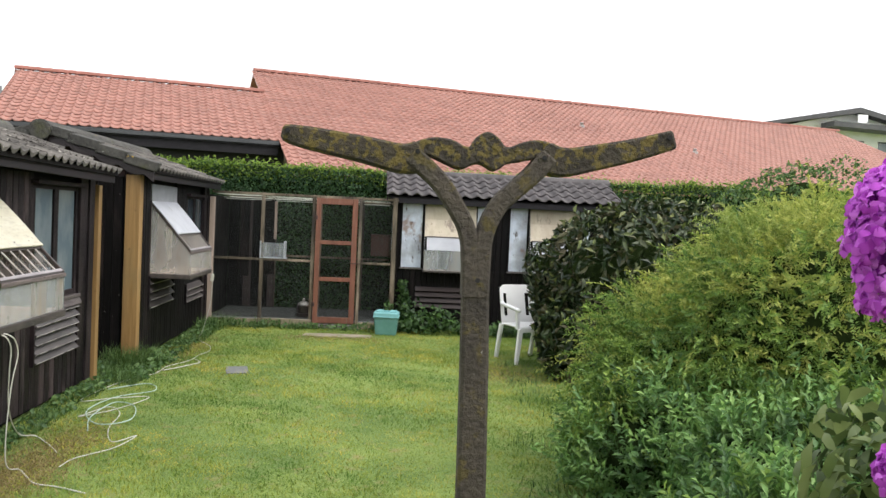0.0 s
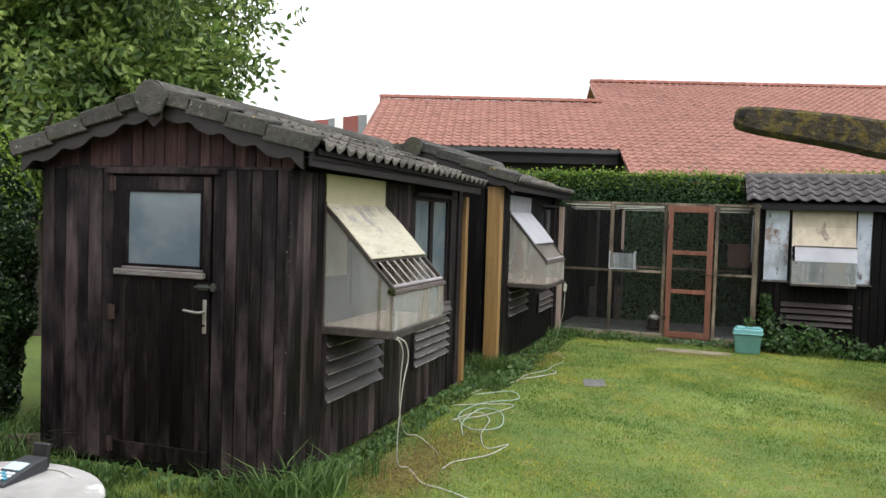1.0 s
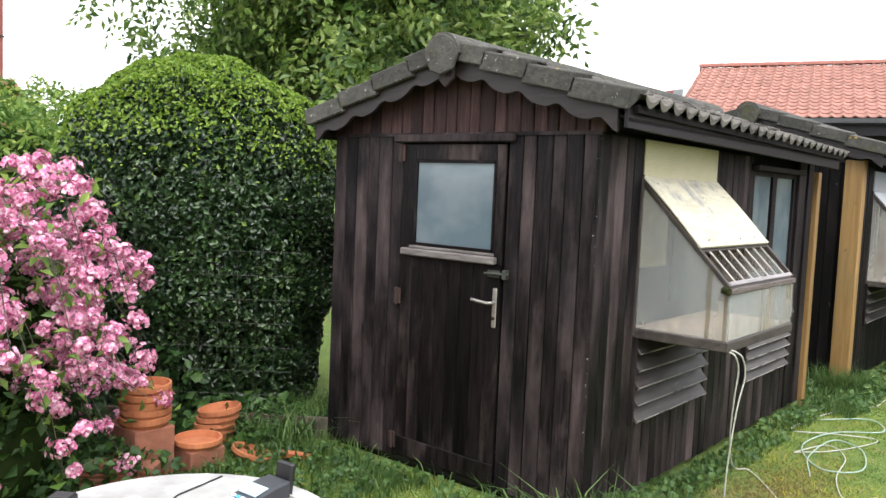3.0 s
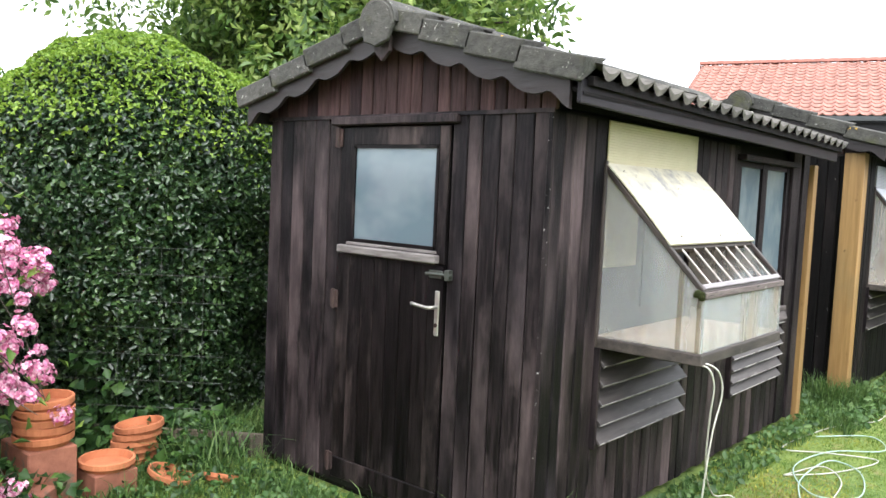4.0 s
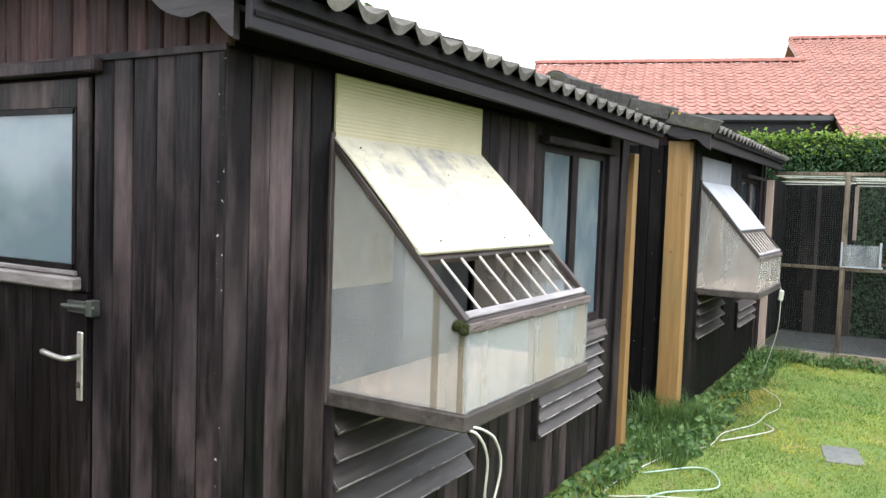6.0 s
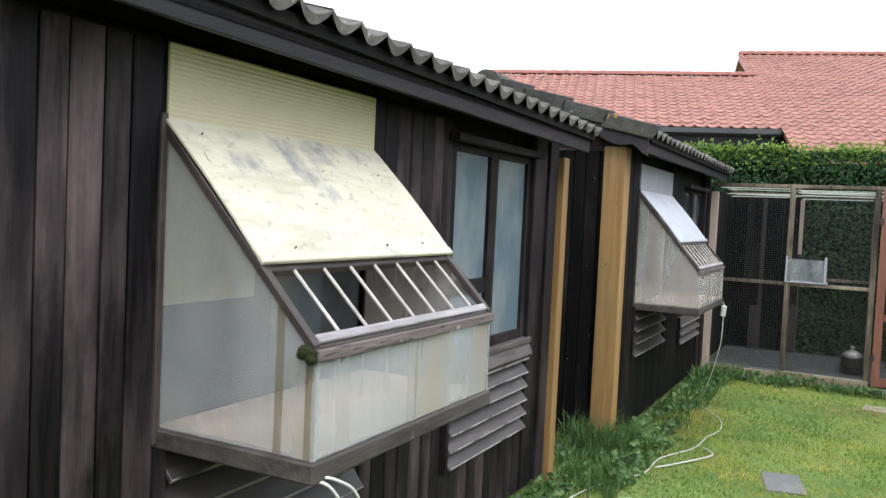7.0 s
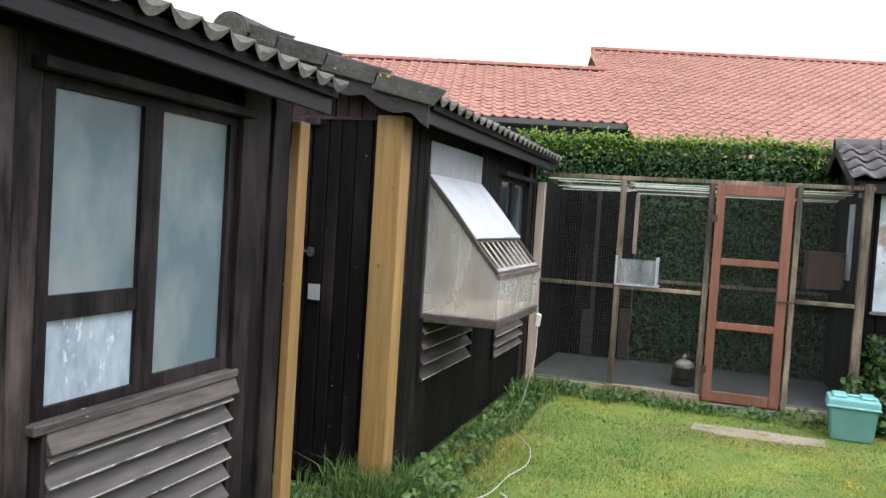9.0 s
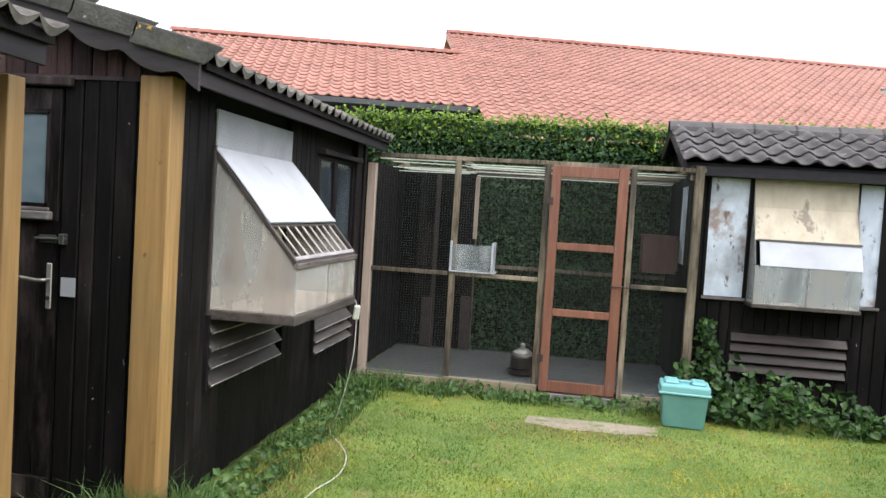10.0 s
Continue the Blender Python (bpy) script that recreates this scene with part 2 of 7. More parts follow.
# stained wood; its bluish tint also paints in the sky's reflection
DARK_WOOD = spotted(aged_wood("dark_stained_wood", (0.0042, 0.0034, 0.0039), (0.0185, 0.0138, 0.0152), (0.092, 0.070, 0.071), 0.46, 0.22, 55, 0.47), (0.30, 0.29, 0.28), 0.765, 22, 0.02)
WINDOW_WOOD = spotted(aged_wood("black_brown_window_wood", (0.0048, 0.0038, 0.0046), (0.0150, 0.0114, 0.0130), (0.056, 0.043, 0.045), 0.45, 0.15, 55, 0.53), (0.30, 0.29, 0.28), 0.77, 26, 0.02)
FLAKED_WOOD = spotted(aged_wood("flaked_dark_wood", (0.004, 0.003, 0.0035), (0.016, 0.012, 0.013), (0.075, 0.060, 0.060), 0.5, 0.1, 55, 0.5), (0.42, 0.41, 0.40), 0.63, 55, 0.03)
BLACK_WOOD = spotted(aged_wood("black_tarred_wood", (0.0022, 0.0019, 0.0021), (0.0064, 0.0052, 0.0053), (0.024, 0.018, 0.0175), 0.6, 0.25, 70, 0.56), (0.26, 0.25, 0.24), 0.715, 26, 0.02, (1, 1, 0.6))
FASCIA_WOOD = surface("dark_fascia_paint", (0.0066, 0.0057, 0.0074), (0.0170, 0.0150, 0.0186), (3, 0.8, 6), 4, 1.0, 0.5, 0.2, 0.1, (0.032, 0.030, 0.034), 0.66, 5, spec=0.25)
RAIL_WOOD = spotted(surface("dark_brown_rail", (0.012, 0.009, 0.0085), (0.056, 0.042, 0.037), (3, 3, 3), 5, 1.5, 0.6, 0.4, 0.1), (0.24, 0.22, 0.20), 0.68, 9, 0.06)
DARK_SLAT = surface("dark_red_brown_slat", (0.013, 0.0078, 0.0075), (0.044, 0.028, 0.026), (1.2, 9, 9), 5, 1.4, 0.6, 0.4, 0.2)
BARGE_WOOD = surface("purple_brown_bargeboard", (0.0085, 0.0058, 0.0062), (0.024, 0.0165, 0.0172), (1.2, 3, 6), 5, 1.2, 0.55, 0.4, 0.12, (0.048, 0.037, 0.036), 0.68, 6)
RED_WOOD = aged_wood("red_brown_wood", (0.026, 0.0140, 0.0135), (0.054, 0.0305, 0.0298), (0.080, 0.050, 0.048), 0.6, 0.12)
DOOR_WOOD = aged_wood("brown_black_door_wood", (0.0026, 0.0021, 0.0023), (0.0115, 0.0086, 0.0092), (0.095, 0.072, 0.068), 0.40, 0.18, 55, 0.53)
SILL_WOOD = surface("weathered_grey_sill", (0.07, 0.06, 0.058), (0.20, 0.18, 0.175), (1.5, 9, 9), 6, 1.5, 0.8, 0.5, 0.15)
LOUVRE_WOOD = surface("weathered_brown_slat", (0.021, 0.0172, 0.0174), (0.078, 0.067, 0.065), (1.2, 1.2, 14), 5, 1.4, 0.55, 0.5, 0.22, (0.19, 0.175, 0.165), 0.66, 5, dist=0.004)
FRAME_WOOD = aged_wood("aged_grey_timber", (0.060, 0.048, 0.034), (0.155, 0.128, 0.094), (0.29, 0.245, 0.185), 0.7, 0.2, 50, 0.5)
PALE_BOARD = surface("pale_tan_board", (0.15, 0.120, 0.078), (0.34, 0.285, 0.200), (1.2, 9, 9), 5, 1.2, 0.8, 0.4, 0.1, (0.10, 0.09, 0.05), 0.64, 5)
PINK_WOOD = surface("faded_pinkish_timber", (0.24, 0.18, 0.15), (0.42, 0.33, 0.28), (9, 9, 0.8), 5, 1.2, 0.8, 0.3, 0.1)
NEW_WOOD = spotted(spotted(surface("fresh_yellow_timber", (0.150, 0.083, 0.028), (0.345, 0.208, 0.078), (9, 9, 0.55), 4, 1.1, 0.6, 0.35, 0.08, dist=0.003), (0.085, 0.042, 0.016), 0.665, 7, 0.04, (1.2, 1.2, 0.9), 0.85), (0.20, 0.140, 0.062), 0.52, 1.6, 0.2, (1.5, 1.5, 1.0), 0.85)
NEW_WOOD = spotted(NEW_WOOD, (0.20, 0.110, 0.034), 0.50, 3.0, 0.12, (7, 7, 0.30), 0.7)
ORANGE_WOOD = surface("orange_brown_door_wood", (0.115, 0.041, 0.025), (0.245, 0.098, 0.060), (9, 9, 0.9), 5, 1.2, 0.6, 0.4, 0.12, (0.19, 0.125, 0.10), 0.62, 4)
TRAY_WOOD = spotted(surface("damp_grey_board", (0.016, 0.013, 0.012), (0.082, 0.066, 0.058), (9, 1.2, 9), 5, 1.5, 0.7, 0.6, 0.1), (0.34, 0.31, 0.28), 0.67, 14, 0.04, (1, 1, 1), 0.8)
BAY_FLOOR = surface("pale_pink_plywood", (0.52, 0.35, 0.25), (0.74, 0.55, 0.43), (3, 3, 3), 4, 1.2, 0.7, 0.2, 0.1)
SLATE_TILE = surface("weathered_concrete_tile", (0.040, 0.036, 0.033), (0.165, 0.150, 0.134), (1, 1, 1), 26, 5, 0.85, 0.7, 0.3, (0.36, 0.34, 0.30), 0.63, 18)
MOSS_TILE = spotted(spotted(surface("mossy_concrete_tile", (0.024, 0.024, 0.022), (0.088, 0.084, 0.074), (1, 1, 1), 30, 4, 0.95, 1.0, 0.25, (0.36, 0.36, 0.32), 0.64, 34), (0.062, 0.064, 0.022), 0.56, 5, 0.15, (1, 1, 1), 0.7), (0.42, 0.26, 0.035), 0.70, 11, 0.02)
BROWN_TILE = surface("brown_concrete_tile", (0.022, 0.018, 0.0195), (0.075, 0.064, 0.066), (1, 1, 1), 18, 4, 0.55, 0.4, 0.25, (0.27, 0.255, 0.25), 0.645, 14)
RED_TILE = surface("red_clay_tile", (0.245, 0.104, 0.078), (0.330, 0.152, 0.116), (1, 1, 1), 14, 0.5, 0.5, 0.3, 0.10, spec=0.5)
CREAM_SHEET = let_light_through(spotted(spotted(spotted(spotted(surface("yellowed_cream_sheet", (0.60, 0.56, 0.43), (0.71, 0.68, 0.56), (2, 2, 14), 4, 1.0, 0.45, 0.1, 0.05), (0.24, 0.24, 0.27), 0.57, 3.6, 0.10, (1, 1, 1), 0.75), (0.20, 0.12, 0.05), 0.685, 13, 0.03, (0.6, 2.2, 0.6), 0.9), (0.26, 0.25, 0.24), 0.60, 26, 0.06, (1.5, 1, 1.5), 0.45), (0.44, 0.40, 0.30), 0.55, 7, 0.12, (2.2, 0.5, 2.2), 0.5), 0.3)
YELLOW_SHEET = let_light_through(surface("yellow_ribbed_plastic", (0.62, 0.565, 0.375), (0.70, 0.645, 0.455), (1, 1, 1), 8, 1.5, 0.5, 0.0, 0.0), 0.3)
WHITE_SHEET = let_light_through(surface("white_plastic_sheet", (0.44, 0.455, 0.50), (0.58, 0.595, 0.64), (1, 1, 1), 6, 2, 0.4, 0.05, 0.04, (0.36, 0.36, 0.37), 0.66, 5), 0.3)
GREY_SHEET = let_light_through(surface("pale_grey_ribbed_plastic", (0.32, 0.33, 0.36), (0.44, 0.45, 0.48), (1, 1, 1), 8, 1.5, 0.5, 0.0, 0.0), 0.3)
BEIGE_SHEET = surface("dirty_beige_sheet", (0.31, 0.26, 0.19), (0.50, 0.44, 0.34), (3, 3, 1.2), 4, 1.2, 0.6, 0.1, 0.05, (0.22, 0.18, 0.14), 0.58, 2.0)
WHITE_PLASTIC = surface("white_garden_plastic", (0.72, 0.72, 0.72), (0.82, 0.82, 0.82), (1, 1, 1), 6, 2, 0.4, 0.02, 0.0)
CLOUDY = sheet("clouded_plastic_pane", (0.46, 0.485, 0.50), 0.60, (0.36, 0.31, 0.25), 0.56, 0.22, (5, 5, 0.9), 5.0)
HAZY_PANE = sheet("hazy_clear_plastic_pane", (0.42, 0.43, 0.435), 0.64, (0.40, 0.35, 0.28), 0.58, 0.16, (3, 3, 1.2), 4.0)
STAIN_EDGE = sheet("brown_stained_pane_edge", (0.26, 0.20, 0.13), 0.86, (0.16, 0.115, 0.07), 0.5, 0.35, (9, 9, 1.5), 5.0)
MOSS = surface("dark_green_moss", (0.012, 0.016, 0.006), (0.045, 0.050, 0.018), (1, 1, 1), 60, 9, 1.0, 1.0, 0.0, spec=0.1)
LINING = surface("grey_blue_lining", (0.030, 0.034, 0.042), (0.085, 0.092, 0.105), (2, 2, 2), 4, 1.2, 0.7, 0.1, 0.0)
STAINED_PANE = sheet("stained_pinkish_pane", (0.56, 0.54, 0.52), 0.66, (0.27, 0.21, 0.17), 0.58, 0.25, (4, 4, 1.2), 5.0)
SILL_BROWN = spotted(spotted(surface("worn_brown_sill", (0.026, 0.020, 0.021), (0.120, 0.098, 0.094), (9, 1.0, 9), 6, 1.8, 0.7, 0.6, 0.1), (0.012, 0.010, 0.010), 0.60, 7, 0.05, (2, 1, 2), 0.9), (0.42, 0.40, 0.38), 0.69, 15, 0.03, (1, 0.5, 1), 0.85)
PALE_RAIL = surface("worn_pale_lilac_rail", (0.16, 0.145, 0.150), (0.36, 0.335, 0.345), (9, 1.0, 9), 6, 1.8, 0.7, 0.5, 0.1, (0.06, 0.045, 0.045), 0.62, 9)
LEDGE_WOOD = spotted(surface("weathered_brown_ledge", (0.050, 0.036, 0.034), (0.175, 0.140, 0.132), (9, 1.0, 9), 6, 1.8, 0.75, 0.7, 0.1, (0.022, 0.016, 0.015), 0.58, 9), (0.40, 0.37, 0.34), 0.66, 22, 0.04, (1, 0.5, 1), 0.8)
WORN_EDGE = spotted(surface("worn_slat_edge", (0.15, 0.135, 0.130), (0.40, 0.375, 0.36), (1.2, 3, 1.2), 9, 2.5, 0.7, 0.4, 0.2), (0.030, 0.024, 0.024), 0.54, 6, 0.06, (1, 1, 1), 0.9)
BLUE_PANEL = spotted(surface("flaking_pale_blue_panel", (0.17, 0.215, 0.28), (0.36, 0.41, 0.48), (4, 4, 2), 8, 2.5, 0.5, 0.2, 0.05, (0.50, 0.53, 0.56), 0.60, 9), (0.10, 0.095, 0.10), 0.64, 5, 0.06, (1, 1, 1), 0.7)
DARK_PANE = sheet("dark_bluish_pane", (0.022, 0.030, 0.038), 0.0, (0.055, 0.068, 0.080), 0.55, 0.10, (2.5, 2.5, 1.5), 4)
BAR_STEEL = surface("pale_pinkish_bar", (0.27, 0.24, 0.22), (0.52, 0.475, 0.44), (1, 1, 1), 30, 8, 0.5, 0.2, 0.1)
# the two bluish tones paint sky and clouds mirrored in the door pane
FROSTED = sheet("frosted_glass_sky_reflection", (0.098, 0.138, 0.162), 0.0, (0.150, 0.188, 0.210), 0.52, 0.12, (2.2, 2.2, 3.2), 3)
PALE_FROST = sheet("pale_frosted_glass", (0.102, 0.138, 0.162), 0.0, (0.195, 0.222, 0.232), 0.5, 0.18, (2.5, 2.5, 1.5), 4)
WHITEWASH = spotted(spotted(surface("flaking_whitewashed_pane", (0.40, 0.46, 0.55), (0.64, 0.69, 0.76), (3, 3, 1.5), 5, 1.5, 0.4, 0.1, 0.05, (0.10, 0.09, 0.09), 0.61, 4), (0.17, 0.16, 0.165), 0.48, 1.8, 0.20, (1, 1, 1), 0.8), (0.21, 0.12, 0.075), 0.57, 2.4, 0.08, (1, 1, 1), 0.8)
STEEL = surface("worn_steel", (0.26, 0.25, 0.23), (0.46, 0.44, 0.41), (1, 1, 1), 20, 5, 0.4, 0.1, 0.1, metal=0.7)
RUST = surface("rusty_iron", (0.016, 0.0095, 0.0085), (0.058, 0.031, 0.026), (1, 1, 1), 30, 8, 0.8, 0.3, 0.1)
MESH_WIRE = surface("bright_galvanised_mesh", (0.06, 0.068, 0.066), (0.14, 0.152, 0.148), (1, 1, 1), 10, 3, 0.55, 0.0, 0.0, metal=0.2)
WIRE = surface("galvanised_wire", (0.03, 0.034, 0.03), (0.07, 0.075, 0.065), (1, 1, 1), 10, 3, 0.6, 0.0, 0.0, metal=0.4)
# near-black by colour: the unlit inside of lofts, louvres and holes is painted
VOID = surface("painted_dark_interior", (0.006, 0.006, 0.006), (0.012, 0.011, 0.011), (1, 1, 1), 4, 1, 0.9, 0.0, 0.0)


# ---- the ground ----
def ground_material():
    m, nt, b = shader("mown_lawn")
    v = coords(nt, (1, 1, 1), False)
    n1, n2, n3 = noise_node(nt, v, 60, 5, 0.7), noise_node(nt, v, 0.9, 4, 0.6), noise_node(nt, v, 6, 4, 0.6)
    n4 = noise_node(nt, v, 22, 5, 0.7)
    g = ramp(nt, [(0.34, (0.094, 0.152, 0.034)), (0.50, (0.160, 0.238, 0.052)), (0.68, (0.262, 0.318, 0.090))])
    nt.links.new(n1.outputs["Fac"], g.inputs["Fac"])
    p = ramp(nt, [(0.38, (0.70, 0.78, 0.70)), (0.62, (1.22, 1.15, 1.1))])
    nt.links.new(n2.outputs["Fac"], p.inputs["Fac"])
    col = mixed(nt, 1.0, g.outputs["Color"], p.outputs["Color"], "MULTIPLY")
    q = ramp(nt, [(0.36, (0.82, 0.86, 0.80)), (0.55, (1.0, 1.0, 1.0)), (0.70, (1.25, 1.2, 1.15))])
    nt.links.new(n4.outputs["Fac"], q.inputs["Fac"])
    col = mixed(nt, 1.0, col, q.outputs["Color"], "MULTIPLY")
    dry = ramp(nt, [(0.56, (0, 0, 0)), (0.70, (0.75, 0.75, 0.75))])
    nt.links.new(n3.outputs["Fac"], dry.inputs["Fac"])
    col = mixed(nt, dry.outputs["Color"], col, (0.26, 0.215, 0.085))
    nt.links.new(col, b.inputs["Base Color"])
    b.inputs["Roughness"].default_value = 0.95
    bp = nt.nodes.new("ShaderNodeBump")
    bp.inputs["Strength"].default_value, bp.inputs["Distance"].default_value = 0.8, 0.03
    nt.links.new(n1.outputs["Fac"], bp.inputs["Height"])
    nt.links.new(bp.outputs["Normal"], b.inputs["Normal"])
    return m


LAWN = ground_material()
bm = bmesh.new()
bmesh.ops.create_grid(bm, x_segments=60, y_segments=60, size=300)
for vert in bm.verts:
    vert.co.x = math.copysign(abs(vert.co.x / 300) ** 3 * 300, vert.co.x)
    vert.co.y = math.copysign(abs(vert.co.y / 300) ** 3 * 300, vert.co.y) + 5
tagged(part("ground", bm, LAWN), "flat ground with short mown grass, green with dry yellow patches", "lawn", kind="structure")


# ---- pigeon lofts ----
def chamfered_board(axis, p, q, low, zp, zq, face, off, thick, c=0.0055):
    """One upright board with its two outer edges planed off, so that a V-shaped groove shows between boards."""
    bm = bmesh.new()
    rows = [[], []]
    for a, d in ((p, thick), (p, c), (p + c, 0.0), (q - c, 0.0), (q, c), (q, thick)):
        top = zp + (zq - zp) * (a - p) / (q - p)
        for row, z in zip(rows, (low, top)):
            row.append(bm.verts.new((a, face - off + d, z) if axis == 0 else (face + off - d, a, z)))
    for k in range(6):
        bm.faces.new((rows[0][k], rows[0][(k + 1) % 6], rows[1][(k + 1) % 6], rows[1][k]))
    bm.faces.new(rows[0][::-1])
    bm.faces.new(rows[1])
    return bm


def board_row(parent, axis, face, a0, a1, z0, z1, material, width=0.092, thick=0.018, rng=None, tops=None, name="board"):
    """Upright boards side by side on a wall whose outer face lies at face; axis 0: along x, facing -y; axis 1: along y, facing +x."""
    rng = rng or random.Random(int(a0 * 100) + int(z0 * 10))
    n = max(1, round((a1 - a0) / width))
    cuts = [a0 + (a1 - a0) * k / n for k in range(n + 1)]
    for k in range(1, n):
        cuts[k] += rng.uniform(-0.010, 0.010)
    for p, q in zip(cuts, cuts[1:]):
        off = rng.uniform(0, 0.004)
        low = z0 + rng.uniform(-0.006, 0.006)
        if tops:
            zp, zq = tops(p + 0.002), tops(q - 0.002)
        else:
            zp = zq = z1
        part(name, chamfered_board(axis, p + 0.0025, q - 0.0025, low, zp, zq, face, off, thick), material, parent)


def wave_tile(width, length, humps, rise, material, seg=4, name="tile", lip=0.018, front=0.028, power=1.5, bulge=0.65, pan=False):
    """A roof tile: u across, v up the slope, n outward; rounded humps, or hollow pans with a thick hanging lip."""
    bm = bmesh.new()
    n = humps * seg * 2
    us = [width * k / n for k in range(n + 1)]
    hs = [rise * (0.5 - 0.5 * math.cos(2 * math.pi * humps * k / n)) ** power for k in range(n + 1)]
    if pan:
        hs = [rise * (1 - abs(math.sin(math.pi * humps * k / n)) ** power) for k in range(n + 1)]
    th = [lip * (0.35 + bulge * ((1 - h / rise) if pan else h / rise)) for h in hs]
    top0 = [bm.verts.new((u, -0.012, h + front)) for u, h in zip(us, hs)]
    top1 = [bm.verts.new((u, length, h + 0.008)) for u, h in zip(us, hs)]
    low0 = [bm.verts.new((u, -0.012, h + front - t)) for u, h, t in zip(us, hs, th)]
    for k in range(n):
        bm.faces.new((top0[k], top0[k + 1], top1[k + 1], top1[k]))
        bm.faces.new((low0[k + 1], low0[k], top0[k], top0[k + 1])[::-1])
    me = finish(bm, name)
    for p in me.polygons:
        p.use_smooth = abs(p.normal.z) > 0.5
    me.materials.append(material)
    return me


def slope_frame(origin, u, v):
    u, v = Vector(u).normalized(), Vector(v).normalized()
    n = u.cross(v)
    return Matrix(((u.x, v.x, n.x, origin[0]), (u.y, v.y, n.y, origin[1]), (u.z, v.z, n.z, origin[2]), (0, 0, 0, 1)))


def tile_slope(parent, me, origin, u, v, cols, rows, width, step, rng):
    for r in range(rows):
        for c in range(cols):
            o = Vector(origin) + Vector(u).normalized() * (c * width) + Vector(v).normalized() * (r * step)
            m = slope_frame(o, u, v) @ pose(0, 0, rng.uniform(0, 0.004), rng.uniform(-0.5, 0.5), rng.uniform(-0.6, 0.6), rng.uniform(-0.5, 0.5))
            piece("tile", me, parent, m)


def wavy_bargeboard(x0, z0, x1, z1, y0, y1, depth=0.114):
    """A board under the verge with a scalloped lower edge, from the eave to the ridge."""
    n = 64
    low, top = [], []
    for k in range(n + 1):
        t = k / n
        x, z = x0 + (x1 - x0) * t, z0 + (z1 - z0) * t
        s = 0.5 + 0.5 * math.cos(2 * math.pi * 4.4 * (1 - t) + 0.5 * math.sin(2 * math.pi * 4.4 * (1 - t)))
        tail = 0.010 * max(0.0, 1 - t / 0.07)
        low.append((x, z - depth + 0.034 * s - tail))
        top.append((x, z))
    bm = bmesh.new()
    rows = [[bm.verts.new((x, y, z)) for x, z in line] for line, y in ((low, y0), (top, y0), (top, y1), (low, y1))]
    for a, b in ((0, 1), (1, 2), (2, 3), (3, 0)):
        for k in range(n):
            bm.faces.new((rows[a][k], rows[a][k + 1], rows[b][k + 1], rows[b][k]))
    for k in (0, n):
        bm.faces.new([rows[i][k] for i in range(4)])
    return bm


def ribbed_sheet(x, y0, y1, z0, z1, pitch=0.012, depth=0.0022):
    """A thin sheet on a wall that faces +x, with fine level ribs."""
    bm = bmesh.new()
    n = max(2, int((z1 - z0) / pitch) * 2)
    back = x - 0.006
    prev = None
    for k in range(n + 1):
        z = z0 + (z1 - z0) * k / n
        xx = x + (depth if k % 2 else 0)
        row = [bm.verts.new((xx, y0, z)), bm.verts.new((xx, y1, z)), bm.verts.new((back, y0, z)), bm.verts.new((back, y1, z))]
        if prev:
            for i, j in ((0, 1), (1, 3), (3, 2), (2, 0)):
                bm.faces.new((prev[i], prev[j], row[j], row[i]))
        prev = row
    return bm


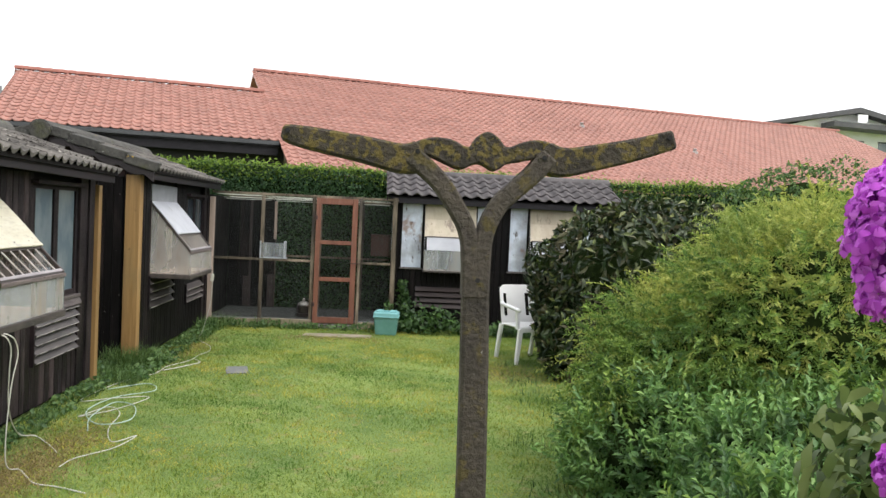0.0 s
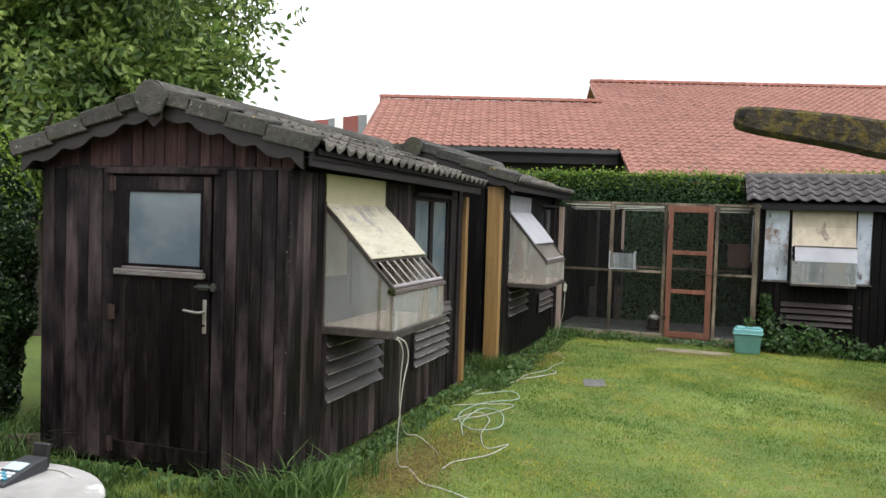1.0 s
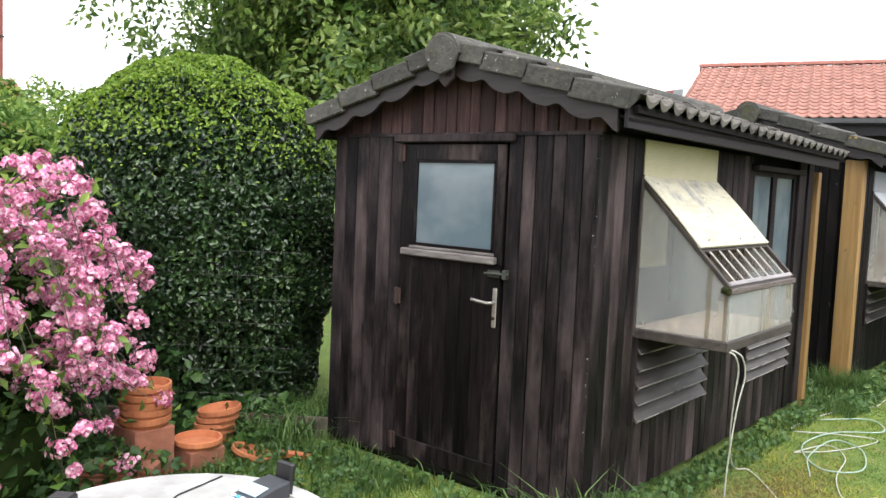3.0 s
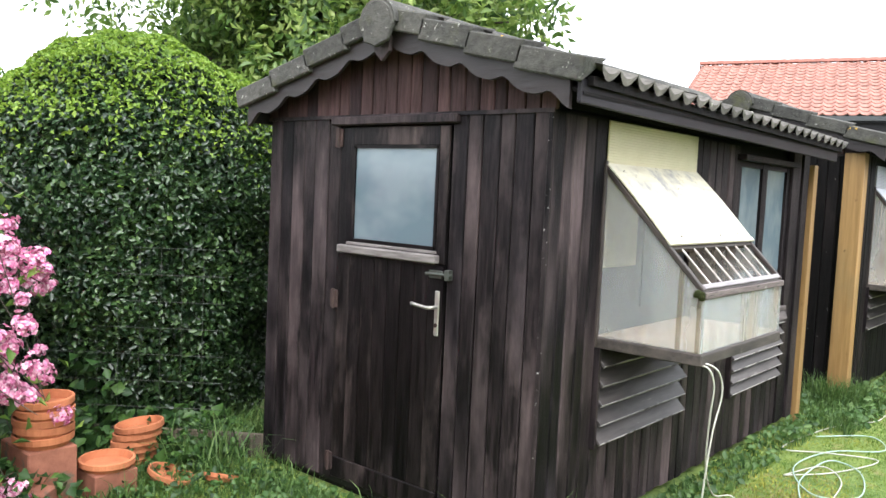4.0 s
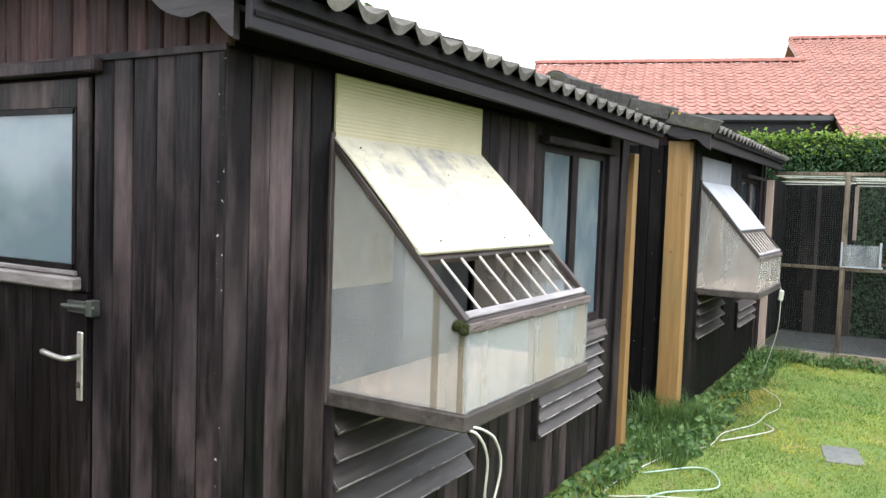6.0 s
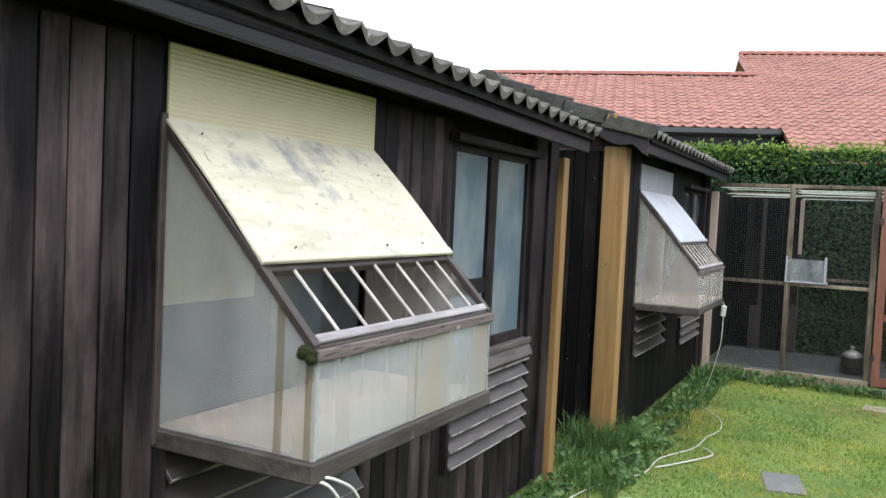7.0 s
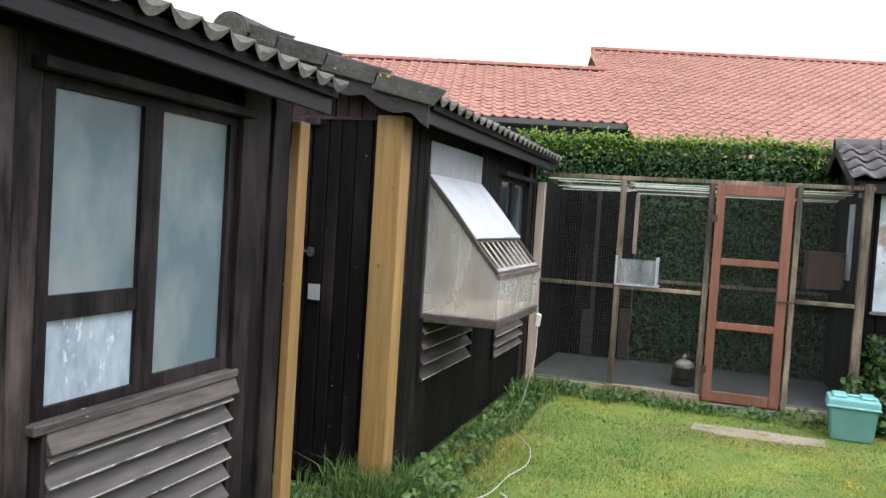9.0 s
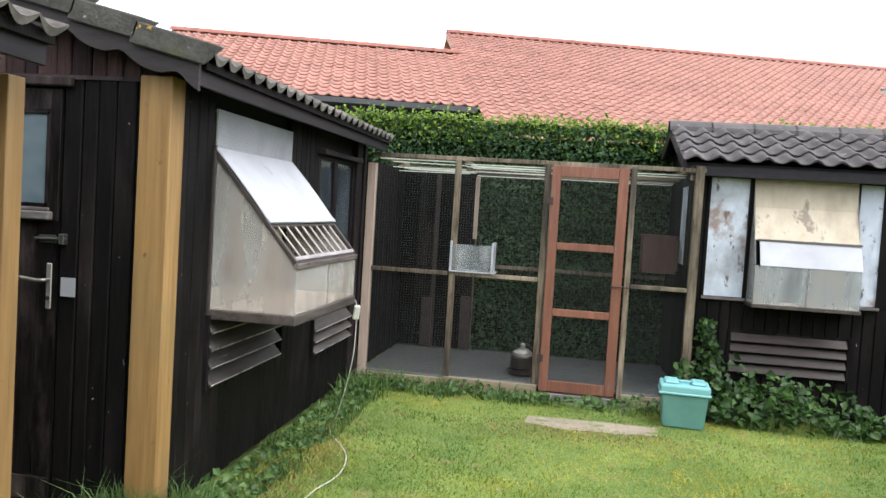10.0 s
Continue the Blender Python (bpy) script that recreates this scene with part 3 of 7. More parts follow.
def landing_bay(loft, wall, y0, y1, zb, zt, out, ribs, flap_mat, bars, pane=None, lining=None, flap_share=0.66, side_pane=None, back_panel=None):
    """The glazed box on the loft's side: clouded panes, a sloping flap, upright bars under it, and a tray."""
    zf = zb + 0.272
    pane = pane or CLOUDY
    xo = wall + out
    flap_x, flap_z = wall + out * flap_share, zt + (zf - zt) * flap_share
    bay = part("landing_bay", box(wall - 0.01, xo + 0.012, y0 - 0.012, y1 + 0.012, zb - 0.050, zb, 0.005), TRAY_WOOD, loft, "grey board under a clouded plastic landing bay")
    part("bay_floor", box(wall, xo - 0.01, y0 + 0.01, y1 - 0.01, zb + 0.001, zb + 0.008), BAY_FLOOR, bay)
    outline = [(wall, zb + 0.002), (xo, zb + 0.002), (xo, zf), (wall, zt)]
    for y in (y0, y1 - 0.005):
        part("side_pane", prism(outline, 1, y, y + 0.005), side_pane or pane, bay, "clouded plastic side pane with dirt streaks")
    part("front_pane", box(xo - 0.005, xo, y0 + 0.006, y1 - 0.006, zb + 0.002, zf - 0.012), pane, bay, "clouded plastic front pane")
    part("pane_joint", box(xo - 0.004, xo + 0.003, (y0 + y1) / 2 - 0.006, (y0 + y1) / 2 + 0.006, zb + 0.002, zf - 0.014), pane, bay)
    d = Vector((out, 0, zf - zt)).normalized()
    nrm = Vector((-d.z, 0, d.x))
    fr = Matrix(((d.x, 0, nrm.x, wall), (0, 1, 0, 0), (d.z, 0, nrm.z, zt), (0, 0, 0, 1)))
    length = math.hypot(out, zt - zf)
    cut = length * flap_share
    # flap, a little bowed, with a turned-down edge
    bm = bmesh.new()
    n, cols = 8, 10
    for lift in (0.0, -0.006):
        for i in range(n + 1):
            for j in range(cols + 1):
                s, y = cut * i / n, y0 - 0.010 + (y1 - y0 + 0.02) * j / cols
                bm.verts.new(fr @ Vector((s - 0.012 + 0.006 * math.sin(j * 1.1) * (i / n), y, 0.012 + lift + 0.006 * math.sin(math.pi * i / n))))
    bm.verts.ensure_lookup_table()
    size = (n + 1) * (cols + 1)
    for base in (0, size):
        for i in range(n):
            for j in range(cols):
                a = base + i * (cols + 1) + j
                bm.faces.new([bm.verts[q] for q in (a, a + 1, a + cols + 2, a + cols + 1)])
    rim = [j for j in range(cols + 1)] + [i * (cols + 1) + cols for i in range(1, n + 1)] + [n * (cols + 1) + j for j in range(cols - 1, -1, -1)] + [i * (cols + 1) for i in range(n - 1, 0, -1)]
    for a, b in zip(rim, rim[1:] + rim[:1]):
        bm.faces.new([bm.verts[q] for q in (a, b, b + size, a + size)])
    part("flap", bm, flap_mat, bay, "sloping plastic flap with dirt stains")
    part("flap_edge", box(cut - 0.018, cut + 0.008, y0 - 0.010, y1 + 0.010, 0.002, 0.016, 0.003, fr), flap_mat, bay, "pale edge strip of the flap")
    part("upper_rail", box(cut - 0.030, cut + 0.022, y0 + 0.012, y1 - 0.012, -0.030, -0.003, 0.003, fr), RAIL_WOOD, bay)
    # side rails, lower rail and bars
    for y in (y0 - 0.008, y1 - 0.022):
        part("side_rail", box(-0.01, length + 0.004, y, y + 0.024, -0.020, 0.002, 0.003, fr), RAIL_WOOD, bay)
    part("lower_rail", box(length - 0.026, length - 0.002, y0 + 0.016, y1 - 0.022, -0.026, 0.004, 0.003, fr), PALE_RAIL, bay, "worn pale rail under the bars")
    # dark strip put in for the shaded gap between rail and ledge
    part("rail_gap", box(length - 0.001, length + 0.008, y0 - 0.004, y1 + 0.004, -0.026, -0.006, 0.001, fr), RAIL_WOOD, bay)
    part("front_rail", box(xo - 0.012, xo + 0.014, y0 - 0.006, y1 + 0.006, zf - 0.040, zf - 0.012, 0.003), LEDGE_WOOD, bay, "weathered brown ledge")
    for k in range(bars):
        y = y0 + 0.05 + (y1 - y0 - 0.10) * (k + 0.5) / bars
        part("bar", tube([fr @ Vector((cut + 0.002, y, -0.008)), fr @ Vector((length - 0.012, y + 0.012, -0.008))], 0.0048, 6), BAR_STEEL, bay)
    for y in (y0 + 0.001, y1 - 0.013):
        part("corner_strip", box(xo - 0.006, xo + 0.004, y, y + 0.012, zb + 0.002, zf - 0.02), pane, bay)
    part("wall_strip", box(wall - 0.004, wall + 0.012, y0 - 0.022, y0 - 0.002, zb - 0.04, zt + 0.02, 0.002), RAIL_WOOD, bay)
    # the loft's own glazed front behind the bay
    for a, b, low, mat_ in ((y0 + 0.02, y0 + 0.38, 0.31 if back_panel else 0.10, back_panel or PALE_FROST), (y0 + 0.46, y0 + 0.72, 0.10, PALE_FROST)):
        part("inner_pane", box(wall - 0.030, wall - 0.022, a, b, zb + low, zt - 0.03), mat_, bay)
    # stained strips near the outer edge, moss on the corner, fixing screws
    if side_pane:
        for a, b in ((0.112, 0.090), (0.024, 0.006)):
            part("stained_strip", box(xo - a, xo - b, y0 - 0.0025, y0 - 0.0005, zb + 0.004, zf + (zt - zf) * ((a + b) / 2) / out - 0.02), STAIN_EDGE, bay, "brown stain down the pane")
        rq = random.Random(77)
        tuft = bmesh.new()
        for k in range(7):
            bmesh.ops.create_icosphere(tuft, subdivisions=2, radius=rq.uniform(0.010, 0.020), matrix=Matrix.Translation((xo - 0.006 + rq.uniform(-0.026, 0.012), y0 - 0.012 + rq.uniform(-0.006, 0.006), zf - 0.022 + rq.uniform(-0.018, 0.010))))
        part("moss_tuft", tuft, MOSS, bay, "dark moss on the bay's corner")
        for y, sx in ((y0 + 0.14, 0.93), (y0 + 0.36, 0.60), (y0 + 0.58, 0.93), (y0 + 0.80, 0.92), (y0 + 0.52, 0.30), (y0 + 0.84, 0.28), (y0 + 0.08, 0.10)):
            part("screw", tube([fr @ Vector((cut * sx, y, 0.010)), fr @ Vector((cut * sx, y, 0.0205))], 0.0020, 8), RUST, bay)
    part("inner_wall", box(wall - 0.05, wall - 0.032, y0, y1, zb, zt + 0.2), lining or BLACK_WOOD, bay)
    part("upper_sheet", ribbed_sheet(wall + 0.006, y0, y1, zt - 0.01, zt + 0.20), ribs, bay, "ribbed plastic sheet above the flap")
    return bay


def louvre(parent, wall, y0, y1, z0, z1, slats, name="louvre"):
    lv = part(name, box(wall - 0.045, wall - 0.040, y0, y1, z0, z1), VOID, parent, "near-black sheet for the shade behind sloping ventilation slats")
    for y, proud in ((y0 - 0.0185, 0.026), (y1 + 0.0005, -0.004)):
        part("louvre_post", box(wall - 0.04, wall + proud, y, y + 0.018, z0 - 0.01, z1 + 0.01), WINDOW_WOOD, lv)
    step = (z1 - z0) / slats
    rng = random.Random(int(y0 * 50))
    for k in range(slats):
        z = z0 + step * (k + 0.5)
        m = Matrix.Translation((wall + 0.006, 0, z)) @ pose(0, 0, 0, 0, -41 + rng.uniform(-2, 2), 0)
        part("slat", box(-0.007, 0.007, y0 + 0.004, y1 - 0.004, -step * 0.57, step * 0.57, 0.002, m), LOUVRE_WOOD, lv)
        part("slat_edge", box(-0.0078, 0.0078, y0 + 0.005, y1 - 0.005, -step * 0.57 - 0.0008, -step * 0.57 + 0.0035, 0.0005, m), WORN_EDGE, lv, "worn lower edge of a slat")
    return lv


def loft(x_left, wall, front, back, z_wall, eave, ridge, door, side, cols, group, label, wood, back_over=0.10, lift=0.0):
    """A small wooden loft with its gable to the camera's side: boards, door, tiled roof, side wall with bay and louvres.
    eave: x overhang and tile height; ridge: x and height."""
    root = empty("pigeon_loft", ((x_left + wall) / 2, (front + back) / 2, 0), label, "pigeon loft", group)
    rng = random.Random(int(front * 10))
    rx, rz = ridge
    ex, ez = eave
    lx = 2 * rx - ex
    base = 0.06
    slope = (rz - ez) / (ex - rx)

    def roof_z(x):
        return rz - abs(x - rx) * slope - 0.06
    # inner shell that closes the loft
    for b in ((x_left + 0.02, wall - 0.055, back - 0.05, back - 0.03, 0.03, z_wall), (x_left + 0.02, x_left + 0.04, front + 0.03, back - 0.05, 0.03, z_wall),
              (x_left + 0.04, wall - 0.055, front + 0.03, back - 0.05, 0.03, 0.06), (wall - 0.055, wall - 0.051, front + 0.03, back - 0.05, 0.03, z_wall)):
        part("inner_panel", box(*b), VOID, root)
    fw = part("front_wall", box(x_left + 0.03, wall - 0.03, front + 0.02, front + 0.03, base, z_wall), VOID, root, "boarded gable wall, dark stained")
    x_d0, x_d1 = door["x0"], door["x1"]
    board_row(fw, 0, front, x_left, x_d0 - 0.004, base, z_wall, wood, rng=rng)
    board_row(fw, 0, front, x_d1 + 0.004, wall, base, z_wall, wood, rng=rng)
    part("corner_strip", box(wall - 0.016, wall + 0.006, front - 0.010, front - 0.0045, base, z_wall - 0.012, 0.002), FLAKED_WOOD, fw, "dark corner strip with flaked paint")
    # gable above
    board_row(fw, 0, front - 0.004, x_left - 0.02, wall + 0.02, z_wall + 0.004, 0, RED_WOOD, rng=rng, tops=roof_z, width=0.082)
    part("gable_moulding", box(x_left - 0.01, wall + 0.01, front - 0.012, front - 0.0045, z_wall - 0.010, z_wall + 0.008), DARK_WOOD, fw)
    part("plinth", box(x_left + 0.05, wall - 0.08, front + 0.05, back - 0.06, -0.02, 0.055), BLACK_WOOD, root, "dark timber base")
    # door
    dz0, dz1 = 0.09, door["top"]
    dr = part("door", box(x_d0 + 0.004, x_d1 - 0.004, front + 0.004, front + 0.016, dz0, dz1), BLACK_WOOD, root, "brown-black boarded door with a frosted upper window")
    w0, w1, v0, v1 = door["win"]
    n = 8
    for k in range(n):
        a, b = x_d0 + 0.006 + (x_d1 - x_d0 - 0.012) * k / n, x_d0 + 0.006 + (x_d1 - x_d0 - 0.012) * (k + 1) / n
        part("door_board", box(a + 0.0015, b - 0.0015, front - 0.008 - rng.uniform(0, 0.002), front + 0.004, dz0 + 0.10, v0 - 0.07), DOOR_WOOD, dr)
    part("kick_board", box(x_d0 + 0.006, x_d1 - 0.006, front - 0.012, front + 0.004, dz0 - 0.01, dz0 + 0.097, 0.003), DOOR_WOOD, dr)
    part("stile", box(x_d0 + 0.006, w0 - 0.004, front - 0.010, front + 0.004, v0 - 0.066, dz1 - 0.004, 0.003), DOOR_WOOD, dr)
    part("stile", box(w1 + 0.004, x_d1 - 0.006, front - 0.010, front + 0.004, v0 - 0.066, dz1 - 0.004, 0.003), DOOR_WOOD, dr)
    part("head_rail", box(w0 - 0.004, w1 + 0.004, front - 0.010, front + 0.004, v1 + 0.004, dz1 - 0.004, 0.003), DOOR_WOOD, dr)
    bead = bmesh.new()
    for a in ((w0 - 0.004, w0 + 0.012, v0, v1), (w1 - 0.012, w1 + 0.004, v0, v1), (w0, w1, v1 - 0.012, v1 + 0.004), (w0, w1, v0 - 0.004, v0 + 0.014)):
        add_box(bead, a[0], a[1], front - 0.013, front + 0.002, a[2], a[3])
    part("glazing_bead", bead, DOOR_WOOD, dr)
    part("window_pane", box(w0, w1, front - 0.004, front + 0.0035, v0, v1), FROSTED, dr, "frosted bluish window pane with painted cloud reflections, dusty at its foot")
    part("sill", box(w0 - 0.075, w1 + 0.03, front - 0.045, front + 0.002, v0 - 0.062, v0 - 0.022, 0.006), SILL_WOOD, dr, "weathered grey door sill")
    part("sill_fillet", box(w0 - 0.03, w1 + 0.012, front - 0.022, front + 0.002, v0 - 0.020, v0 - 0.005, 0.003), SILL_WOOD, dr)
    part("drip_board", box(x_d0 - 0.05, x_d1 + 0.05, front - 0.04, front + 0.0, dz1 + 0.005, dz1 + 0.048, 0.006), DARK_WOOD, dr)
    hx, hz = x_d1 - 0.035, door["handle"]
    part("key_plate", box(hx - 0.014, hx + 0.014, front - 0.016, front - 0.008, hz - 0.135, hz + 0.075, 0.004), STEEL, dr, "worn metal lock plate")
    part("door_handle", tube(smooth_path([(hx, front - 0.012, hz), (hx, front - 0.05, hz), (hx - 0.03, front - 0.056, hz - 0.002), (hx - 0.125, front - 0.052, hz + 0.006)], 4), 0.0085, 8), STEEL, dr, "worn metal lever handle", True)
    part("keyhole", tube([(hx, front - 0.020, hz - 0.085), (hx, front - 0.012, hz - 0.085)], 0.010, 8), RUST, dr)
    for z in door["hinges"]:
        part("hinge", box(x_d0 - 0.03, x_d0 + 0.02, front - 0.019, front - 0.009, z - 0.045, z + 0.045, 0.002), RUST, dr)
        part("hinge_pin", tube([(x_d0 - 0.004, front - 0.022, z - 0.05), (x_d0 - 0.004, front - 0.022, z + 0.05)], 0.008, 6), RUST, dr)
    lz = door["latch"]
    part("bolt", tube([(x_d1 - 0.10, front - 0.026, lz), (x_d1 + 0.055, front - 0.026, lz + 0.004)], 0.0075, 6), WIRE, dr)
    part("bolt_plate", box(x_d1 - 0.085, x_d1 - 0.005, front - 0.022, front - 0.010, lz - 0.018, lz + 0.018, 0.002), WIRE, dr)
    part("bolt_keeper", box(x_d1 + 0.018, x_d1 + 0.045, front - 0.036, front - 0.002, lz - 0.022, lz + 0.026, 0.003), WIRE, dr)
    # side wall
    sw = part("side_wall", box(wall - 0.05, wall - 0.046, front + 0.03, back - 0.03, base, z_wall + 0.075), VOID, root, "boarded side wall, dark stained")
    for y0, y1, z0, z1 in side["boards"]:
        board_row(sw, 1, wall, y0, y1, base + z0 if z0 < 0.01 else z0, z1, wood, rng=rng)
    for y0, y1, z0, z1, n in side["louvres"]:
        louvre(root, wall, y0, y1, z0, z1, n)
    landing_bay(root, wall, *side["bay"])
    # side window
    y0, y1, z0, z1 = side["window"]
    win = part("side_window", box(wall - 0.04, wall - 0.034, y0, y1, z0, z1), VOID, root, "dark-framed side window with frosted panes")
    ym = y0 + (y1 - y0) * side.get("mullion", 0.44)
    fb = bmesh.new()
    for a, b, c, d in ((y0, y0 + 0.045, z0, z1), (y1 - 0.05, y1, z0, z1), (ym - 0.035, ym + 0.055, z0, z1)):
        add_box(fb, wall - 0.034, wall - 0.006, a, b, c, d)
    for a, b, c, d in ((y0 + 0.045, ym - 0.035, z1 - 0.032, z1), (ym + 0.055, y1 - 0.05, z1 - 0.032, z1), (y0 + 0.045, ym - 0.035, z0, z0 + 0.03), (ym + 0.055, y1 - 0.05, z0, z0 + 0.045), (y0 + 0.045, ym - 0.035, z0 + 0.27, z0 + 0.34)):
        add_box(fb, wall - 0.032, wall - 0.008, a, b, c, d)
    part("window_frame", fb, WINDOW_WOOD, win)
    part("pane", box(wall - 0.030, wall - 0.024, y0 + 0.045, ym - 0.035, z0 + 0.34, z1 - 0.032), side.get("glass", PALE_FROST), win)
    part("pane", box(wall - 0.030, wall - 0.024, ym + 0.055, y1 - 0.05, z0 + 0.045, z1 - 0.032), side.get("glass", PALE_FROST), win)
    part("lower_panel", box(wall - 0.030, wall - 0.022, y0 + 0.045, ym - 0.035, z0 + 0.03, z0 + 0.27), BLUE_PANEL, win, "flaking pale blue panel below the pane")
    part("head_trim", box(wall - 0.004, wall + 0.056, y0 - 0.05, y1 + 0.035, z1 + 0.002, z1 + 0.036, 0.003), WINDOW_WOOD, win)
    part("window_sill", box(wall - 0.02, wall + 0.03, y0 - 0.02, y1 + 0.03, z0 - 0.034, z0 - 0.004, 0.004), SILL_BROWN, win, "weathered grey-brown sill")
    part("sill_board", box(-0.011, 0.011, y0 + 0.03, y1 + 0.022, -0.034, 0.034, 0.003, Matrix.Translation((wall + 0.024, 0, z0 - 0.066)) @ pose(0, 0, 0, 0, -24, 0)), SILL_BROWN, win, "weathered sloping board under the sill")
    for k, (a, b, off) in enumerate(((y1 + 0.004, y1 + 0.110, 0.016), (y1 + 0.114, y1 + 0.215, 0.004), (y1 + 0.219, min(y1 + 0.345, back + 0.02), 0.020))):
        part("corner_trim", box(wall - 0.02, wall + off, a, b, base, z_wall + 0.03, 0.003), WINDOW_WOOD, sw)
    part("wall_plate", box(wall - 0.045, wall - 0.012, front + 0.03, back - 0.03, z_wall + 0.022, z_wall + 0.132), BLACK_WOOD, root)
    # far and back walls
    part("back_wall", box(x_left, wall - 0.02, back - 0.028, back, base, z_wall), BLACK_WOOD, root)
    part("far_wall", box(x_left - 0.02, x_left + 0.018, front + 0.022, back - 0.03, base, z_wall), BLACK_WOOD, root)
    part("back_gable", prism([(x_left, z_wall + 0.002), (wall, z_wall + 0.002), (rx, roof_z(rx) - 0.02)], 1, back - 0.03, back - 0.005), BLACK_WOOD, root)
    # roof
    y0, y1 = front - 0.13, back + back_over
    deck = [(ex - 0.03, ez - 0.045), (rx, rz - 0.045), (lx + 0.03, ez - 0.045), (lx + 0.03, ez - 0.058), (rx, rz - 0.058), (ex - 0.03, ez - 0.058)]
    rf = part("roof", prism(deck, 1, y0 + 0.03, y1 - 0.02), BLACK_WOOD, root, "low tiled roof of weathered concrete tiles")
    slope_len = math.hypot(ex - rx, rz - ez)
    width = (y1 - y0 - 0.06) / cols
    me = wave_tile(width, 0.335, 2, 0.026, SLATE_TILE, 8, lip=0.026, power=0.95, bulge=0.80, pan=True)
    rows = 4
    step = (slope_len - 0.02) / rows
    upr = Vector((rx - ex, 0, rz - ez)).normalized()
    tile_slope(rf, me, (ex, y0 + 0.06, ez - 0.031 + lift), (0, 1, -lift / (y1 - y0)), upr, cols, rows, width, step, rng)
    upl = Vector((ex - rx, 0, rz - ez)).normalized()
    tile_slope(rf, me, (lx, y1, ez - 0.031), (0, -1, 0), upl, cols, rows, width, step, rng)
    # verge tiles along the front gable, and ridge tiles
    nv = 4
    for sgn in (1, -1):
        e = Vector((ex - lift, 0, ez + lift)) if sgn > 0 else Vector((lx, 0, ez))
        up = (Vector((rx, 0, rz)) - e)
        d = up.normalized()
        nrm = Vector((-d.z * (1 if d.x > 0 else -1), 0, abs(d.x)))
        L = up.length
        for k in range(nv):
            s0, s1 = L * k / nv - (0.02 if k == 0 else 0), L * (k + 1) / nv + 0.02
            p0, p1 = e + d * s0, e + d * s1
            out = []
            for p, lf in ((p0, 0.030), (p1, 0.006)):
                out.append((p + nrm * (lf + 0.022), p - nrm * (0.075 - lf)))
            bm = bmesh.new()
            (a_t, a_b), (b_t, b_b) = out
            ya, yb = y0 - 0.02, y0 + 0.15
            vs = []
            for q in (a_t, a_b, b_b, b_t):
                vs.append(bm.verts.new((q.x, ya, q.z)))
            inner = []
            for q, dz in ((a_t, 0.012), (a_b, 0.0), (b_b, 0.0), (b_t, 0.012)):
                inner.append(bm.verts.new((q.x, yb if dz else ya + 0.03, q.z + dz)))
            bm.faces.new(vs)
            bm.faces.new((vs[0], vs[3], inner[3], inner[0]))
            bm.faces.new((vs[0], inner[0], inner[1], vs[1]))
            bm.faces.new((vs[1], inner[1], inner[2], vs[2]))
            bm.faces.new((vs[3], vs[2], inner[2], inner[3]))
            bm.faces.new(inner[::-1])
            bmesh.ops.recalc_face_normals(bm, faces=bm.faces)
            bmesh.ops.bevel(bm, geom=bm.edges[:], offset=0.006, segments=1, affect="EDGES")
            part("verge_tile", bm, MOSS_TILE, rf)
        part("bargeboard", wavy_bargeboard(e.x - (0.02 + 0.8 * lift) * sgn, e.z - 0.03 + 0.2 * lift, rx + 0.005 * sgn, rz - 0.035, y0 + 0.012, y0 + 0.032), BARGE_WOOD, rf, "scalloped dark bargeboard")
        fx = (ex - 0.034, ex - 0.008) if sgn > 0 else (lx + 0.008, lx + 0.034)
        # added black bar: closes bright slits and gives the dark gap under the tiles
        part("eave_filler", box(fx[0], fx[1], 0.06, y1 - y0 - 0.02, -0.056, -0.020, 0.0, pose(0, y0, ez + (lift if sgn > 0 else 0), -math.degrees(lift / (y1 - y0)) if sgn > 0 else 0)), BLACK_WOOD, rf)
        xs = (ex - 0.055, ex - 0.035) if sgn > 0 else (lx + 0.035, lx + 0.055)
        part("fascia", box(xs[0], xs[1], 0.02, y1 - y0 - 0.02, -0.125, -0.030, 0.003, pose(0, y0, ez + (lift if sgn > 0 else 0), -math.degrees(lift / (y1 - y0)) if sgn > 0 else 0)), FASCIA_WOOD, rf, "dark painted fascia board")
    nr = 9
    arc = [(0.115 * math.cos(math.pi * k / 10), 0.115 * math.sin(math.pi * k / 10)) for k in range(11)]
    outer = [(x, z) for x, z in arc]
    inner_arc = [(x * 0.86, z * 0.86) for x, z in arc[::-1]]
    for k in range(nr):
        a, b = y0 - 0.05 + (y1 - y0 + 0.05) * k / nr, y0 - 0.05 + (y1 - y0 + 0.05) * (k + 1) / nr + 0.025
        lift = rng.uniform(0, 0.004)
        bm = prism([(rx + x, rz - 0.052 + z + lift) for x, z in outer + inner_arc], 1, a, b)
        part("ridge_tile", bm, MOSS_TILE, rf)
    # closing cap at the front of the ridge, with a small finial under it
    part("ridge_end", prism([(rx + 0.11 * math.cos(t), rz - 0.055 + 0.11 * math.sin(t)) for t in [math.pi * k / 10 for k in range(11)]] + [(rx - 0.075, rz - 0.13), (rx, rz - 0.155), (rx + 0.075, rz - 0.13)], 1, y0 - 0.055, y0 - 0.03, 0.006), MOSS_TILE, rf, "lichen-covered ridge end tile")
    part("finial", prism([(rx - 0.05, rz - 0.10), (rx + 0.05, rz - 0.10), (rx + 0.05, rz - 0.17), (rx, rz - 0.215), (rx - 0.05, rz - 0.17)], 1, y0 - 0.01, y0 + 0.012, 0.003), DARK_WOOD, rf)
    return root


